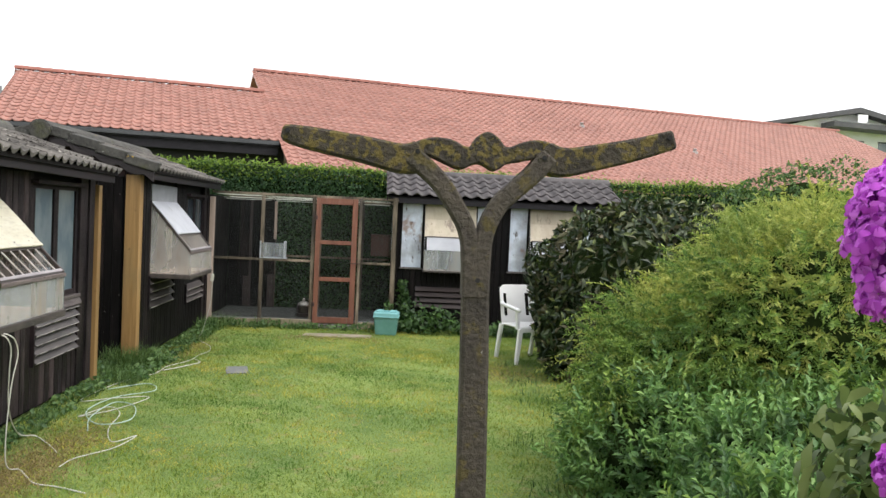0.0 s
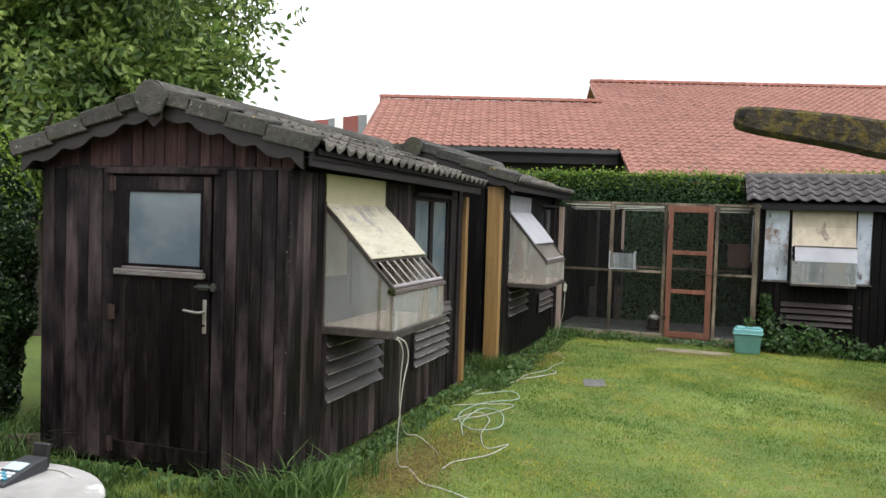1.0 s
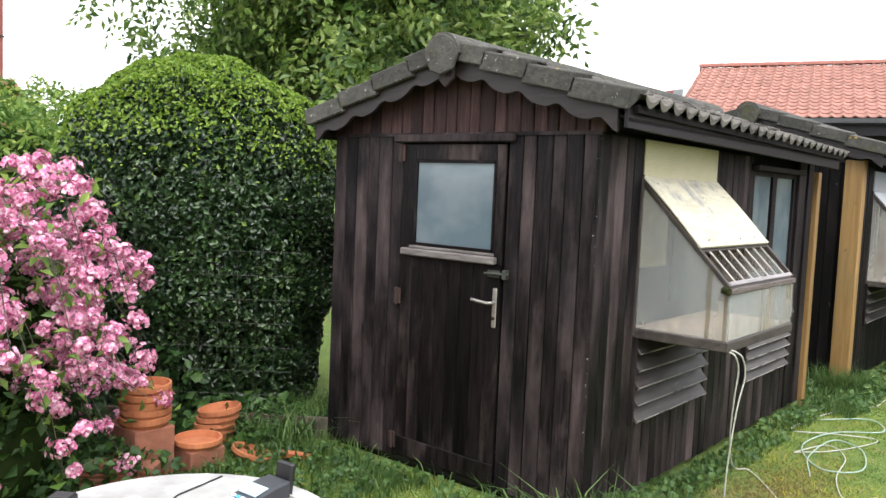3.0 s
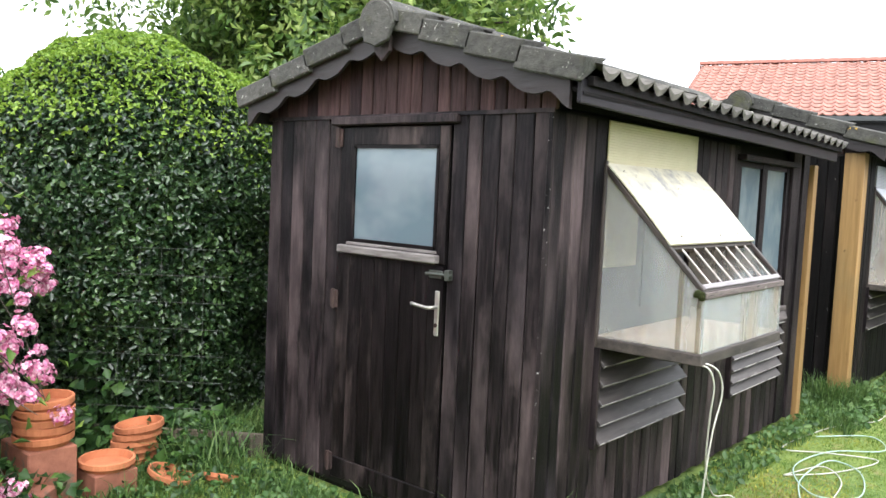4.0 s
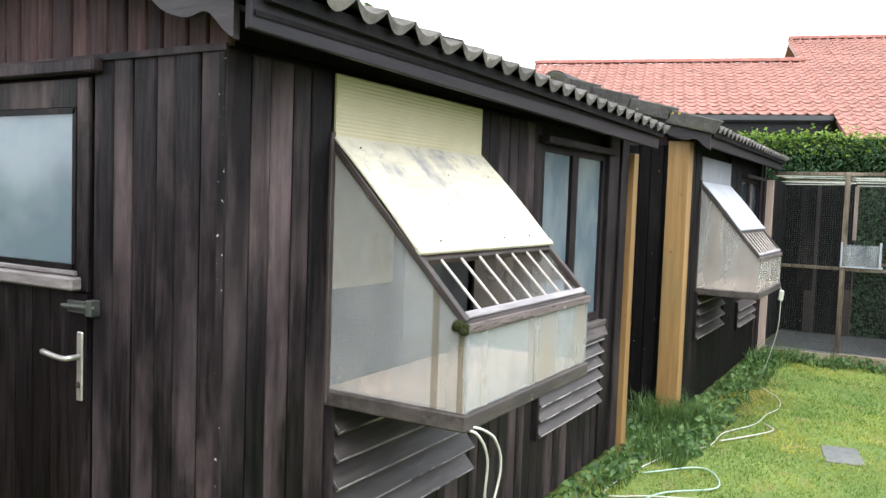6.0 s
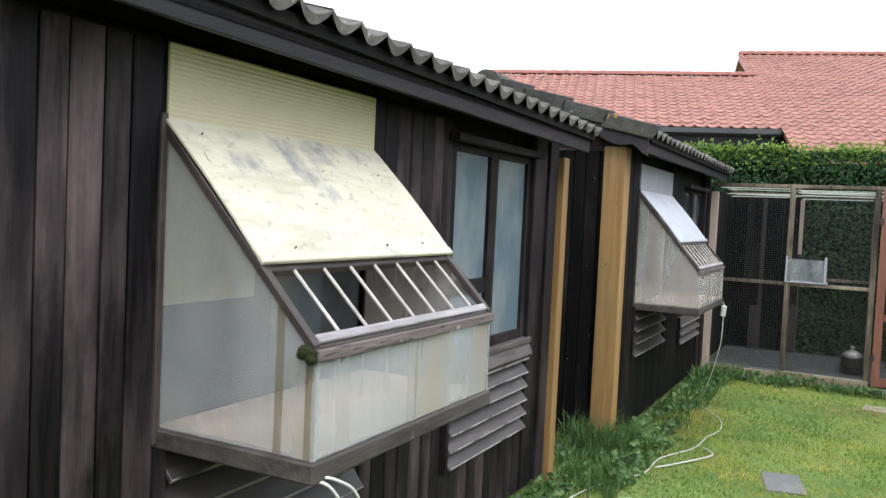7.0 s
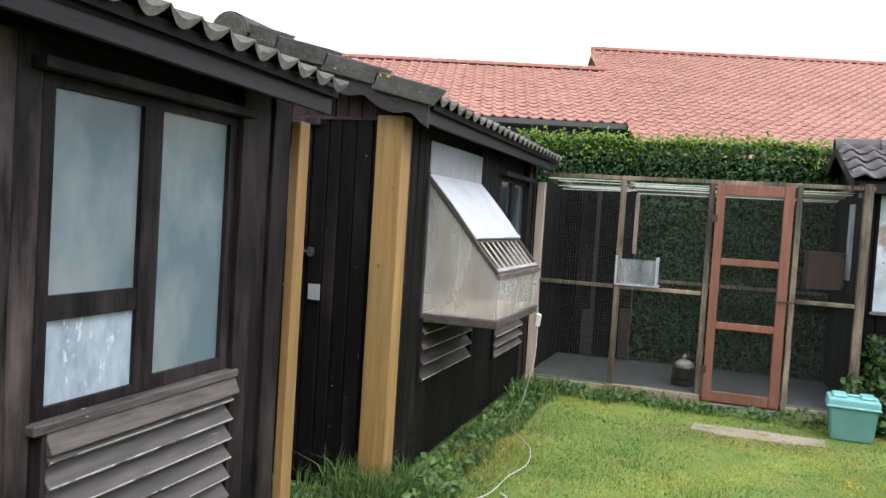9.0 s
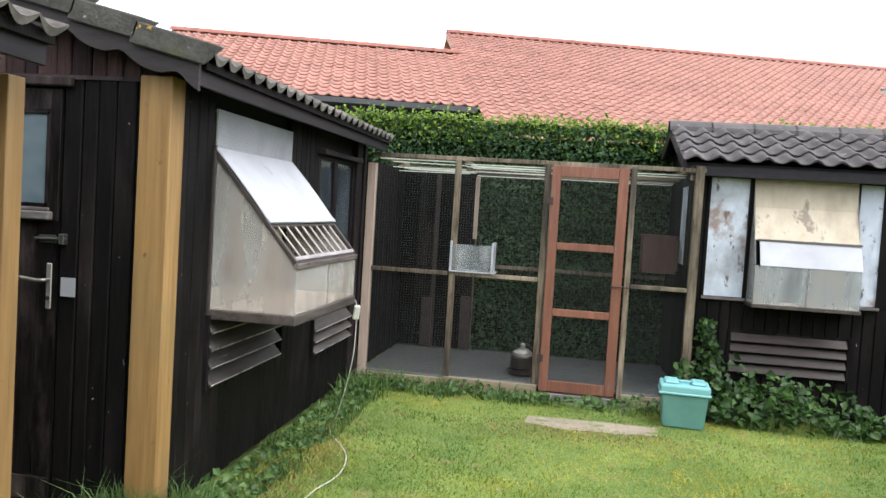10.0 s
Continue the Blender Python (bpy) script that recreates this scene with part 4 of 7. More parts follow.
loft_one = loft(
    -4.85, -3.0, 3.85, 7.25, 1.935, (-2.775, 2.035), (-3.865, 2.382),
    dict(x0=-4.265, x1=-3.535, top=1.885, win=(-4.160, -3.600, 1.315, 1.790), handle=1.055, latch=1.205, hinges=(1.83, 1.01, 0.16)),
    dict(boards=[(3.855, 4.29, 0, 1.93), (4.29, 5.258, 0, 0.435), (5.258, 5.90, 0, 1.93), (5.90, 6.84, 0, 0.395)],
         louvres=[(4.31, 5.235, 0.445, 0.90, 5), (5.93, 6.83, 0.405, 0.85, 6)],
         bay=(4.30, 5.258, 0.955, 1.735, 0.49, YELLOW_SHEET, CREAM_SHEET, 7, CLOUDY, LINING, 0.66, HAZY_PANE, YELLOW_SHEET),
         window=(5.90, 6.83, 0.90, 1.845), mullion=0.476),
    12, "wooden pigeon lofts", "dark-stained wooden pigeon loft with tiled roof and clouded landing bay", DARK_WOOD, -0.03, 0.035)
part("corner_plank", box(-2.998, -2.957, 7.215, 7.30, 0.0, 1.885, 0.003), NEW_WOOD, loft_one, "fresh yellow timber plank")

loft_two = loft(
    -4.72, -2.86, 8.12, 11.45, 2.015, (-2.66, 2.115), (-3.82, 2.485),
    dict(x0=-4.10, x1=-3.375, top=1.965, win=(-3.98, -3.435, 1.43, 1.86), handle=1.10, latch=1.285, hinges=(1.86, 1.06, 0.18)),
    dict(boards=[(8.22, 8.56, 0, 2.02), (8.56, 9.66, 0, 0.55), (9.66, 10.23, 0, 2.02), (10.23, 11.2, 0, 0.43)],
         louvres=[(8.56, 9.55, 0.56, 0.92, 4), (10.25, 11.19, 0.44, 0.68, 3)],
         bay=(8.58, 9.66, 0.955, 1.755, 0.45, GREY_SHEET, WHITE_SHEET, 8, STAINED_PANE, BEIGE_SHEET),
         window=(10.25, 11.18, 0.90, 1.86), glass=DARK_PANE),
    12, "wooden pigeon lofts", "black wooden pigeon loft with white landing flap beside the aviary", BLACK_WOOD)
part("corner_post", box(-2.985, -2.835, 8.075, 8.20, 0.0, 2.03, 0.004), NEW_WOOD, loft_two, "fresh yellow timber corner post")
part("notice_plate", box(-3.345, -3.275, 8.098, 8.104, 1.03, 1.115), GREY_SHEET, loft_two, "small blank grey plate")


# ---- third loft, across the end of the lawn ----
def end_loft():
    root = empty("pigeon_loft", (1.6, 12.6, 0), "long black wooden pigeon loft with brown tiles and whitewashed windows", "pigeon loft", "wooden pigeon lofts")
    wall, x0, x1, zt = 11.68, -0.12, 3.32, 2.02
    rng = random.Random(7)
    for a, b in ((wall + 0.03, wall + 0.04), (13.5, 13.52)):
        part("inner_panel", box(x0 + 0.02, x1 - 0.02, a, b, 0.02, zt), VOID, root)
    fw = part("front_wall", box(x0 + 0.01, x1 - 0.01, wall + 0.02, wall + 0.028, 0.04, zt), VOID, root, "black boarded wall")
    board_row(fw, 0, wall, x0, x1, 0.05, 0.93, BLACK_WOOD, rng=rng)
    board_row(fw, 0, wall, x0, 0.0, 0.934, zt, BLACK_WOOD, rng=rng)
    board_row(fw, 0, wall, 0.0, x1, 1.935, zt, BLACK_WOOD, rng=rng)
    board_row(fw, 0, wall, 1.36, 1.66, 0.934, 1.93, BLACK_WOOD, rng=rng)
    board_row(fw, 0, wall, 2.95, x1, 0.934, 1.93, BLACK_WOOD, rng=rng)
    sw = part("side_wall", box(x0, x0 + 0.02, wall + 0.02, 13.5, 0.05, zt + 0.02), BLACK_WOOD, root)
    part("side_pane", box(x0 - 0.012, x0 - 0.002, 11.95, 12.2, 1.18, 1.85), WHITEWASH, sw)
    part("far_wall", box(x1 - 0.02, x1, wall + 0.02, 13.5, 0.05, zt + 0.02), BLACK_WOOD, root)
    for a, b, mat_ in ((0.02, 0.325, WHITEWASH), (1.17, 1.35, WHITEWASH), (1.68, 1.95, WHITEWASH), (2.78, 2.94, WHITEWASH)):
        w = part("window", box(a, b, wall - 0.002, wall + 0.006, 0.955, 1.925), mat_, root, "whitewashed flaking window pane")
        fb = bmesh.new()
        for p, q, c, d in ((a - 0.022, a, 0.935, 1.945), (b, b + 0.022, 0.935, 1.945)):
            add_box(fb, p, q, wall - 0.022, wall + 0.004, c, d)
        add_box(fb, a, b, wall - 0.020, wall + 0.004, 1.925, 1.945)
        part("window_frame", fb, BLACK_WOOD, w)
        part("window_sill", box(a - 0.02, b + 0.02, wall - 0.045, wall, 0.928, 0.952, 0.003), SILL_WOOD, w)
    for a, b in ((0.36, 1.15), (1.98, 2.76)):
        bay = part("landing_bay", box(a - 0.01, b + 0.01, wall - 0.27, wall, 0.905, 0.935, 0.004), TRAY_WOOD, root, "landing bay with beige sheet, white flap and clouded panes")
        up = prism([(wall - 0.012, 1.945), (wall - 0.020, 1.945), (wall - 0.045, 1.70), (wall - 0.165, 1.44), (wall - 0.157, 1.437), (wall - 0.037, 1.70)], 0, a, b)
        part("upper_sheet", up, BEIGE_SHEET, bay, "dirty beige plastic sheet")
        part("flap", box(a + 0.035, b + 0.005, -0.004, 0.004, -0.215, 0.0, 0.001, Matrix.Translation((0, wall - 0.175, 1.435)) @ pose(0, 0, 0, -24, 0, 0.3)), WHITE_SHEET, bay, "white plastic flap")
        part("flap_rail", box(a + 0.02, b + 0.01, wall - 0.185, wall - 0.16, 1.432, 1.448), SILL_WOOD, bay)
        part("front_pane", box(a, b, wall - 0.258, wall - 0.252, 0.937, 1.24), CLOUDY, bay)
        part("pane_joint", box((a + b) / 2 - 0.005, (a + b) / 2 + 0.005, wall - 0.262, wall - 0.258, 0.937, 1.24), SILL_WOOD, bay)
        for x in (a, b - 0.005):
            part("side_pane", prism([(wall, 0.937), (wall - 0.25, 0.937), (wall - 0.25, 1.24), (wall - 0.165, 1.43), (wall, 1.93)], 0, x, x + 0.005), CLOUDY, bay)
        part("inner_wall", box(a, b, wall + 0.006, wall + 0.014, 0.94, 1.93), BLACK_WOOD, bay)
        part("bay_floor", box(a + 0.01, b - 0.01, wall - 0.25, wall, 0.936, 0.942), BAY_FLOOR, bay)
    lv = part("louvre", box(0.25, 1.17, wall - 0.002, wall + 0.002, 0.34, 0.68), VOID, root, "brown sloping ventilation slats")
    for k in range(4):
        z = 0.375 + 0.085 * k
        part("slat", box(0.26, 1.16, -0.007, 0.007, -0.036, 0.036, 0.002, Matrix.Translation((0, wall - 0.022, z)) @ pose(0, 0, 0, -32 + rng.uniform(-3, 3), 0, 0)), DARK_SLAT, lv)
    for x in (0.235, 1.165):
        part("louvre_post", box(x, x + 0.018, wall - 0.035, wall, 0.33, 0.69), BLACK_WOOD, lv)
    # roof, its slope towards the lawn
    y_e, z_e, y_r, z_r = 11.48, 2.055, 12.6, 2.43
    rx0, rx1 = -0.24, 3.42
    rf = part("roof", prism([(y_e + 0.02, z_e - 0.03), (y_r, z_r - 0.03), (2 * y_r - y_e, z_e - 0.03), (2 * y_r - y_e, z_e - 0.045), (y_r, z_r - 0.045), (y_e + 0.02, z_e - 0.045)], 0, rx0 + 0.03, rx1 - 0.03), BLACK_WOOD, root, "low roof of brown wavy concrete tiles")
    cols = 20
    width = (rx1 - rx0) / cols
    me = wave_tile(width, 0.33, 1, 0.042, BROWN_TILE, 5)
    up = Vector((0, y_r - y_e, z_r - z_e))
    tile_slope(rf, me, (rx0, y_e, z_e - 0.03), (1, 0, 0), up, cols, 4, width, (up.length - 0.03) / 4, rng)
    up2 = Vector((0, y_e - y_r, z_r - z_e))
    tile_slope(rf, me, (rx1, 2 * y_r - y_e, z_e - 0.03), (-1, 0, 0), up2, cols, 4, width, (up.length - 0.03) / 4, rng)
    arc = [(0.10 * math.cos(math.pi * k / 8), 0.10 * math.sin(math.pi * k / 8)) for k in range(9)]
    for k in range(10):
        a = rx0 - 0.01 + (rx1 - rx0 + 0.02) * k / 10
        b = rx0 - 0.01 + (rx1 - rx0 + 0.02) * (k + 1) / 10 + 0.02
        part("ridge_tile", prism([(y_r + y, z_r - 0.04 + z) for y, z in arc] + [(y_r + y * 0.85, z_r - 0.04 + z * 0.85) for y, z in arc[::-1]], 0, a, b), BROWN_TILE, rf)
    part("fascia", box(rx0 + 0.06, rx1 - 0.04, y_e + 0.03, y_e + 0.05, z_e - 0.13, z_e - 0.025, 0.003), FASCIA_WOOD, rf)
    part("soffit", box(rx0 + 0.06, rx1 - 0.04, y_e + 0.05, wall, z_e - 0.075, z_e - 0.06), BLACK_WOOD, rf)
    for x in (rx0 + 0.005, rx1 - 0.025):
        part("bargeboard", prism([(y_e + 0.02, z_e - 0.10), (y_r, z_r - 0.10), (2 * y_r - y_e, z_e - 0.10), (2 * y_r - y_e, z_e + 0.0), (y_r, z_r + 0.0), (y_e + 0.02, z_e + 0.0)], 0, x, x + 0.02), DARK_WOOD, rf)
    part("rafter_end", box(x0 - 0.03, x0 + 0.03, y_e + 0.10, wall - 0.004, zt - 0.13, zt - 0.03, 0.004), PINK_WOOD, root)
    part("gable_fill", prism([(wall, zt), (13.5, zt), (y_r, z_r - 0.06)], 0, x0 + 0.002, x0 + 0.018), BLACK_WOOD, root)
    return root


end_loft()


# ---- aviary between the lofts ----
def netting(bm, x0, x1, y, z0, z1, pitch=0.022, r=0.0004):
    n = int((x1 - x0) / pitch)
    for k in range(n + 1):
        x = x0 + (x1 - x0) * k / n
        add_box(bm, x - r, x + r, y - r, y + r, z0, z1)
    n = int((z1 - z0) / pitch)
    for k in range(n + 1):
        z = z0 + (z1 - z0) * k / n
        add_box(bm, x0, x1, y - r, y + r, z - r, z + r)


def aviary():
    root = empty("aviary", (-1.45, 12.2, 0), "timber-framed wire aviary with an orange-brown door, against a hedge", "aviary")
    Y = 11.52

    def timber(name, *b, mat_=FRAME_WOOD, parent=root, label=""):
        return part(name, box(*b, 0.003), mat_, parent, label)
    timber("corner_post", -2.835, -2.765, Y - 0.03, Y + 0.04, -0.02, 1.89, mat_=PINK_WOOD, label="faded pinkish corner post")
    timber("post", -2.085, -2.035, Y - 0.02, Y + 0.03, 0.06, 1.955)
    timber("post", -1.335, -1.285, Y - 0.02, Y + 0.03, 0.06, 1.955)
    timber("post", -0.635, -0.590, Y - 0.02, Y + 0.03, 0.06, 1.965)
    timber("post", -0.135, -0.065, Y - 0.03, Y + 0.04, 0.0, 2.00)
    timber("head_rail", -2.765, -0.05, Y - 0.018, Y + 0.03, 1.945, 1.980)
    timber("rail", -2.765, -2.09, Y - 0.022, Y + 0.012, 0.975, 1.010)
    timber("rail", -2.03, -1.34, Y - 0.022, Y + 0.012, 0.975, 1.010)
    timber("perch_rail", -0.588, -0.137, Y - 0.03, Y + 0.02, 0.975, 1.010)
    timber("base_board", -2.765, -2.09, Y - 0.03, Y + 0.0, -0.02, 0.10, mat_=PALE_BOARD)
    timber("base_board", -2.088, -1.29, Y - 0.045, Y + 0.0, -0.03, 0.115, mat_=PALE_BOARD)
    timber("base_board", -0.60, -0.05, Y - 0.03, Y + 0.0, -0.02, 0.10, mat_=PALE_BOARD)
    # frame towards the back
    for x in (-2.06, -1.31, -0.61):
        timber("back_post", x - 0.02, x + 0.02, 12.96, 13.0, 0.1, 1.93)
    for x in (-2.795, -2.06, -1.31, -0.61, -0.16):
        timber("rafter", x - 0.018, x + 0.018, Y + 0.03, 12.98, 1.955, 1.985)
    timber("back_rail", -2.8, -0.15, 12.955, 12.99, 0.96, 0.995)
    timber("back_head", -2.8, -0.15, 12.955, 12.99, 1.90, 1.95)
    # pale translucent strips of the roof
    rng = random.Random(3)
    for a, b in ((-2.77, -2.08), (-2.04, -1.33), (-1.29, -0.63), (-0.59, -0.16)):
        for k in range(9):
            y = 11.66 + 0.145 * k
            if rng.random() < 0.12:
                continue
            w = rng.uniform(0.024, 0.050)
            part("roof_strip", box(a, b, y - w, y + w, 1.936, 1.941, 0.0, Matrix.Translation((0, 0, rng.uniform(-0.006, 0.006) - 0.036 * (y - 11.66))) @ pose(0, 0, 0, 0, rng.uniform(-0.5, 0.5), 0)), PALE_BOARD if rng.random() < 0.45 else ROOF_SHEET, root, "pale roof strip")
    # dark boards at the back and the side
    bw = part("board_wall", box(-2.86, -2.85, 11.55, 12.98, 0.1, 1.92), BLACK_WOOD, root, "dark board wall")
    board_row(bw, 1, -2.825, 11.58, 12.94, 0.1, 1.91, BLACK_WOOD, 0.14)
    board_row(bw, 0, 12.93, -2.82, -2.05, 0.1, 1.91, BLACK_WOOD, 0.2)
    timber("batten", -2.47, -2.43, 12.90, 12.925, 0.1, 1.88, mat_=DARK_SLAT)
    timber("batten", -2.07, -2.03, 12.88, 12.925, 1.25, 1.88, mat_=PINK_WOOD)
    for x, h in ((-2.55, 0.62), (-2.15, 0.66)):
        timber("leaning_board", x, x + 0.10, 12.86, 12.885, 0.13, h, mat_=DARK_SLAT)
    # floor
    fl = part("floor_plate", box(-2.8, -0.12, 11.54, 12.98, 0.085, 0.105), GRATE, root, "grey wire floor")
    bm = bmesh.new()
    for k in range(91):
        x = -2.79 + 2.66 * k / 90
        add_box(bm, x - 0.0012, x + 0.0012, 11.55, 12.97, 0.115, 0.1174)
    for k in range(49):
        y = 11.55 + 1.42 * k / 48
        add_box(bm, -2.79, -0.13, y - 0.0012, y + 0.0012, 0.1175, 0.1199)
    tagged(part("floor_grid", bm, WIRE, fl), kind="stuff")
    # wire netting
    for a, b in ((-2.765, -2.085), (-2.035, -1.335), (-0.59, -0.135)):
        bm = bmesh.new()
        netting(bm, a, b, Y + 0.014, 0.10, 1.93)
        tagged(part("netting", bm, MESH_WIRE, root), kind="stuff")
    bm = bmesh.new()
    netting(bm, -2.04, -0.15, 12.95, 0.12, 1.9, 0.03)
    tagged(part("back_netting", bm, MESH_WIRE, root), kind="stuff")
    # door
    dr = part("door", box(-1.272, -1.200, Y - 0.052, Y - 0.022, 0.075, 1.945, 0.003), ORANGE_WOOD, root, "orange-brown slatted frame door with wire panels")
    for nm, a, b, c, d in (("stile", -0.735, -0.655, 0.075, 1.945), ("rail", -1.199, -0.736, 1.855, 1.944), ("rail", -1.199, -0.736, 1.255, 1.315), ("rail", -1.199, -0.736, 0.705, 0.765), ("rail", -1.199, -0.736, 0.076, 0.165)):
        part(nm, box(a, b, Y - 0.051, Y - 0.023, c, d, 0.003), ORANGE_WOOD, dr)
    bm = bmesh.new()
    for c, d in ((0.165, 0.705), (0.765, 1.255), (1.315, 1.855)):
        netting(bm, -1.199, -0.736, Y - 0.03, c, d)
    tagged(part("door_netting", bm, MESH_WIRE, dr), kind="stuff")
    part("latch", tube([(-0.75, Y - 0.07, 0.985), (-0.60, Y - 0.065, 0.985)], 0.008, 6), RUST, dr)
    for z in (0.35, 1.65):
        part("hinge", box(-1.30, -1.25, Y - 0.060, Y - 0.053, z - 0.03, z + 0.03), RUST, dr)
    timber("threshold", -1.27, -0.65, Y - 0.07, Y - 0.0, -0.02, 0.06, mat_=SILL_WOOD)
    return root


ROOF_SHEET = leafy("clouded_greenish_sheet", [(0.62, 0.66, 0.58), (0.70, 0.72, 0.66)], 0.6, 0.5)
GRATE = surface("dull_grey_floor", (0.10, 0.105, 0.11), (0.19, 0.195, 0.20), (1, 1, 1), 14, 2, 0.8, 0.2, 0.0)
aviary()


# ---- long house with the red roof behind the hedge ----
def red_house():
    root = empty("house", (2.0, 30.0, 0), "long low house with red clay tile roofs behind the hedge", "house")
    U = Vector((0.9636, 0.2672, 0))
    V = Vector((-0.2672, 0.9636, 0))
    R0 = Vector((-4.67, 26.2, 6.25))
    tan = 0.404
    up = (V + Vector((0, 0, tan))).normalized()
    rng = random.Random(11)

    def at(u, v):
        """A point of the roof plane: u along the ridge, v metres in plan from the main ridge (negative towards the garden)."""
        return R0 + U * u + V * v + Vector((0, 0, tan * v))

    def slab(u0, u1, v0, v1, drop, name, mat_, thick=0.12):
        bm = bmesh.new()
        vs = []
        for dz in (-drop, -drop - thick):
            for u, v in ((u0, v0), (u1, v0), (u1, v1), (u0, v1)):
                vs.append(bm.verts.new(at(u, v) + Vector((0, 0, dz))))
        for f in ((0, 1, 2, 3), (7, 6, 5, 4), (0, 4, 5, 1), (1, 5, 6, 2), (2, 6, 7, 3), (3, 7, 4, 0)):
            bm.faces.new([vs[i] for i in f])
        return part(name, bm, mat_, root)
    width, step = 0.2245, 0.2912
    me = wave_tile(width, step + 0.05, 1, 0.045, RED_TILE, 4, lip=0.030, front=0.030, power=4.5)
    left = slab(-6.55, -0.02, -6.9, -2.55, 0.05, "side_roof", FASCIA_WOOD)
    tagged(left, "lower roof of red clay tiles")
    rows = 16
    cols = 29
    for r in range(rows):
        for c in range(cols):
            o = at(-6.52 + c * width, -6.9) + up * (r * step) + Vector((0, 0, -0.04))
            m = slope_frame(o, U, up) @ pose(0, 0, rng.uniform(0, 0.006), rng.uniform(-0.6, 0.6), rng.uniform(-0.8, 0.8), 0)
            piece("tile", me, left, m)
    main = slab(-0.05, 24.6, -8.6, 0.0, 0.05, "main_roof", RED_TILE)
    tagged(main, "large roof of red clay tiles")
    # tiles of the main roof, joined
    proto = [(v.co.copy()) for v in me.vertices]
    polys = [tuple(p.vertices) for p in me.polygons]
    verts, faces = [], []
    nrows, ncols = round(8.6 * math.sqrt(1 + tan * tan) / step), int(24.6 / width)
    for r in range(nrows):
        for c in range(ncols):
            o = at(-0.10 + c * width, -8.6) + up * (r * step) + Vector((0, 0, -0.03))
            m = slope_frame(o, U, up) @ pose(0, 0, rng.uniform(0, 0.006), rng.uniform(-0.6, 0.6), rng.uniform(-0.8, 0.8), 0)
            base = len(verts)
            verts += [tuple(m @ p) for p in proto]
            faces += [tuple(base + i for i in f) for f in polys]
    mesh = bpy.data.meshes.new("roof_tiles")
    mesh.from_pydata(verts, [], faces)
    mesh.materials.append(RED_TILE_FAR)
    flags = [p.use_smooth for p in me.polygons]
    for k, p in enumerate(mesh.polygons):
        p.use_smooth = flags[k % len(flags)]
    tagged(hang(new("roof_tiles", mesh), main), kind="stuff")
    # far slopes, ridges, verges
    for u0, u1, v, n in ((-6.6, 0.0, -2.55, 22), (-0.05, 24.6, 0.0, 70)):
        far = bmesh.new()
        a, b = at(u0, v), at(u1, v)
        c, d = b + V * 4 - Vector((0, 0, 4 * tan)), a + V * 4 - Vector((0, 0, 4 * tan))
        for q in (Vector((0, 0, -0.03)), Vector((0, 0, -0.15))):
            for p in (a, b, c, d):
                far.verts.new(p + q)
        far.verts.ensure_lookup_table()
        for f in ((0, 1, 2, 3), (7, 6, 5, 4), (0, 4, 5, 1), (1, 5, 6, 2), (2, 6, 7, 3), (3, 7, 4, 0)):
            far.faces.new([far.verts[i] for i in f])
        part("far_slope", far, RED_TILE, root)
        for k in range(n):
            p, q = a + (b - a) * (k / n), a + (b - a) * ((k + 1.08) / n)
            bm = bmesh.new()
            ring = [[bm.verts.new(pp + V * (0.11 * math.cos(t)) + Vector((0, 0, 0.10 * math.sin(t) - 0.01 + dz))) for t in [math.pi * j / 6 for j in range(7)]] for pp, dz in ((p, 0.0), (q, 0.014))]
            for j in range(6):
                bm.faces.new((ring[0][j], ring[0][j + 1], ring[1][j + 1], ring[1][j]))
            part("ridge_tile", bm, RED_RIDGE, main if v == 0.0 else left, smooth=True)
    def wall_between(p, q, z0, z1, name, mat_, thick=0.2):
        d = (q - p).normalized()
        nrm = Vector((-d.y, d.x, 0)) * thick
        bm = bmesh.new()
        for a in (p, q, q + nrm, p + nrm):
            for z in (z0, z1):
                bm.verts.new((a.x, a.y, z))
        bm.verts.ensure_lookup_table()
        for f in ((0, 2, 3, 1), (2, 4, 5, 3), (4, 6, 7, 5), (6, 0, 1, 7), (1, 3, 5, 7), (0, 6, 4, 2)):
            bm.faces.new([bm.verts[i] for i in f])
        return part(name, bm, mat_, root)
    z_e = at(0, -6.9).z
    wall_between(at(-6.5, -6.82), at(-0.1, -6.82), z_e - 0.38, z_e - 0.06, "fascia", FASCIA_WOOD, 0.05)
    wall_between(at(-6.55, -6.96), at(-0.1, -6.96), z_e - 0.13, z_e - 0.035, "gutter", DARK_GUTTER, 0.10)
    wall_between(at(-6.3, -6.4), at(0.1, -6.4), 0.0, z_e - 0.1, "wall", DARK_WALL)
    wall_between(at(0.3, -8.0), at(24.0, -8.0), 0.0, at(0, -8.0).z - 0.2, "wall", DARK_WALL)
    wall_between(at(-6.3, -6.4), at(-6.3, -0.2), 0.0, z_e, "gable_wall", DARK_WALL)
    # end gable under the main verge
    bm = bmesh.new()
    pts = [at(0.12, -8.0), at(0.12, 0.0), at(0.12, -3.0) + V * 3]
    lo = [Vector((p.x, p.y, 2.0)) for p in pts[:2]]
    tri = [pts[0] + Vector((0, 0, -0.18)), pts[1] + Vector((0, 0, -0.18)), lo[1], lo[0]]
    for s in (0.0, 0.15):
        for p in tri:
            bm.verts.new(p + U * s)
    bm.verts.ensure_lookup_table()
    for f in ((0, 1, 2, 3), (7, 6, 5, 4), (0, 4, 5, 1), (1, 5, 6, 2), (2, 6, 7, 3), (3, 7, 4, 0)):
        bm.faces.new([bm.verts[i] for i in f])
    part("end_gable", bm, BEIGE_SHEET, root)
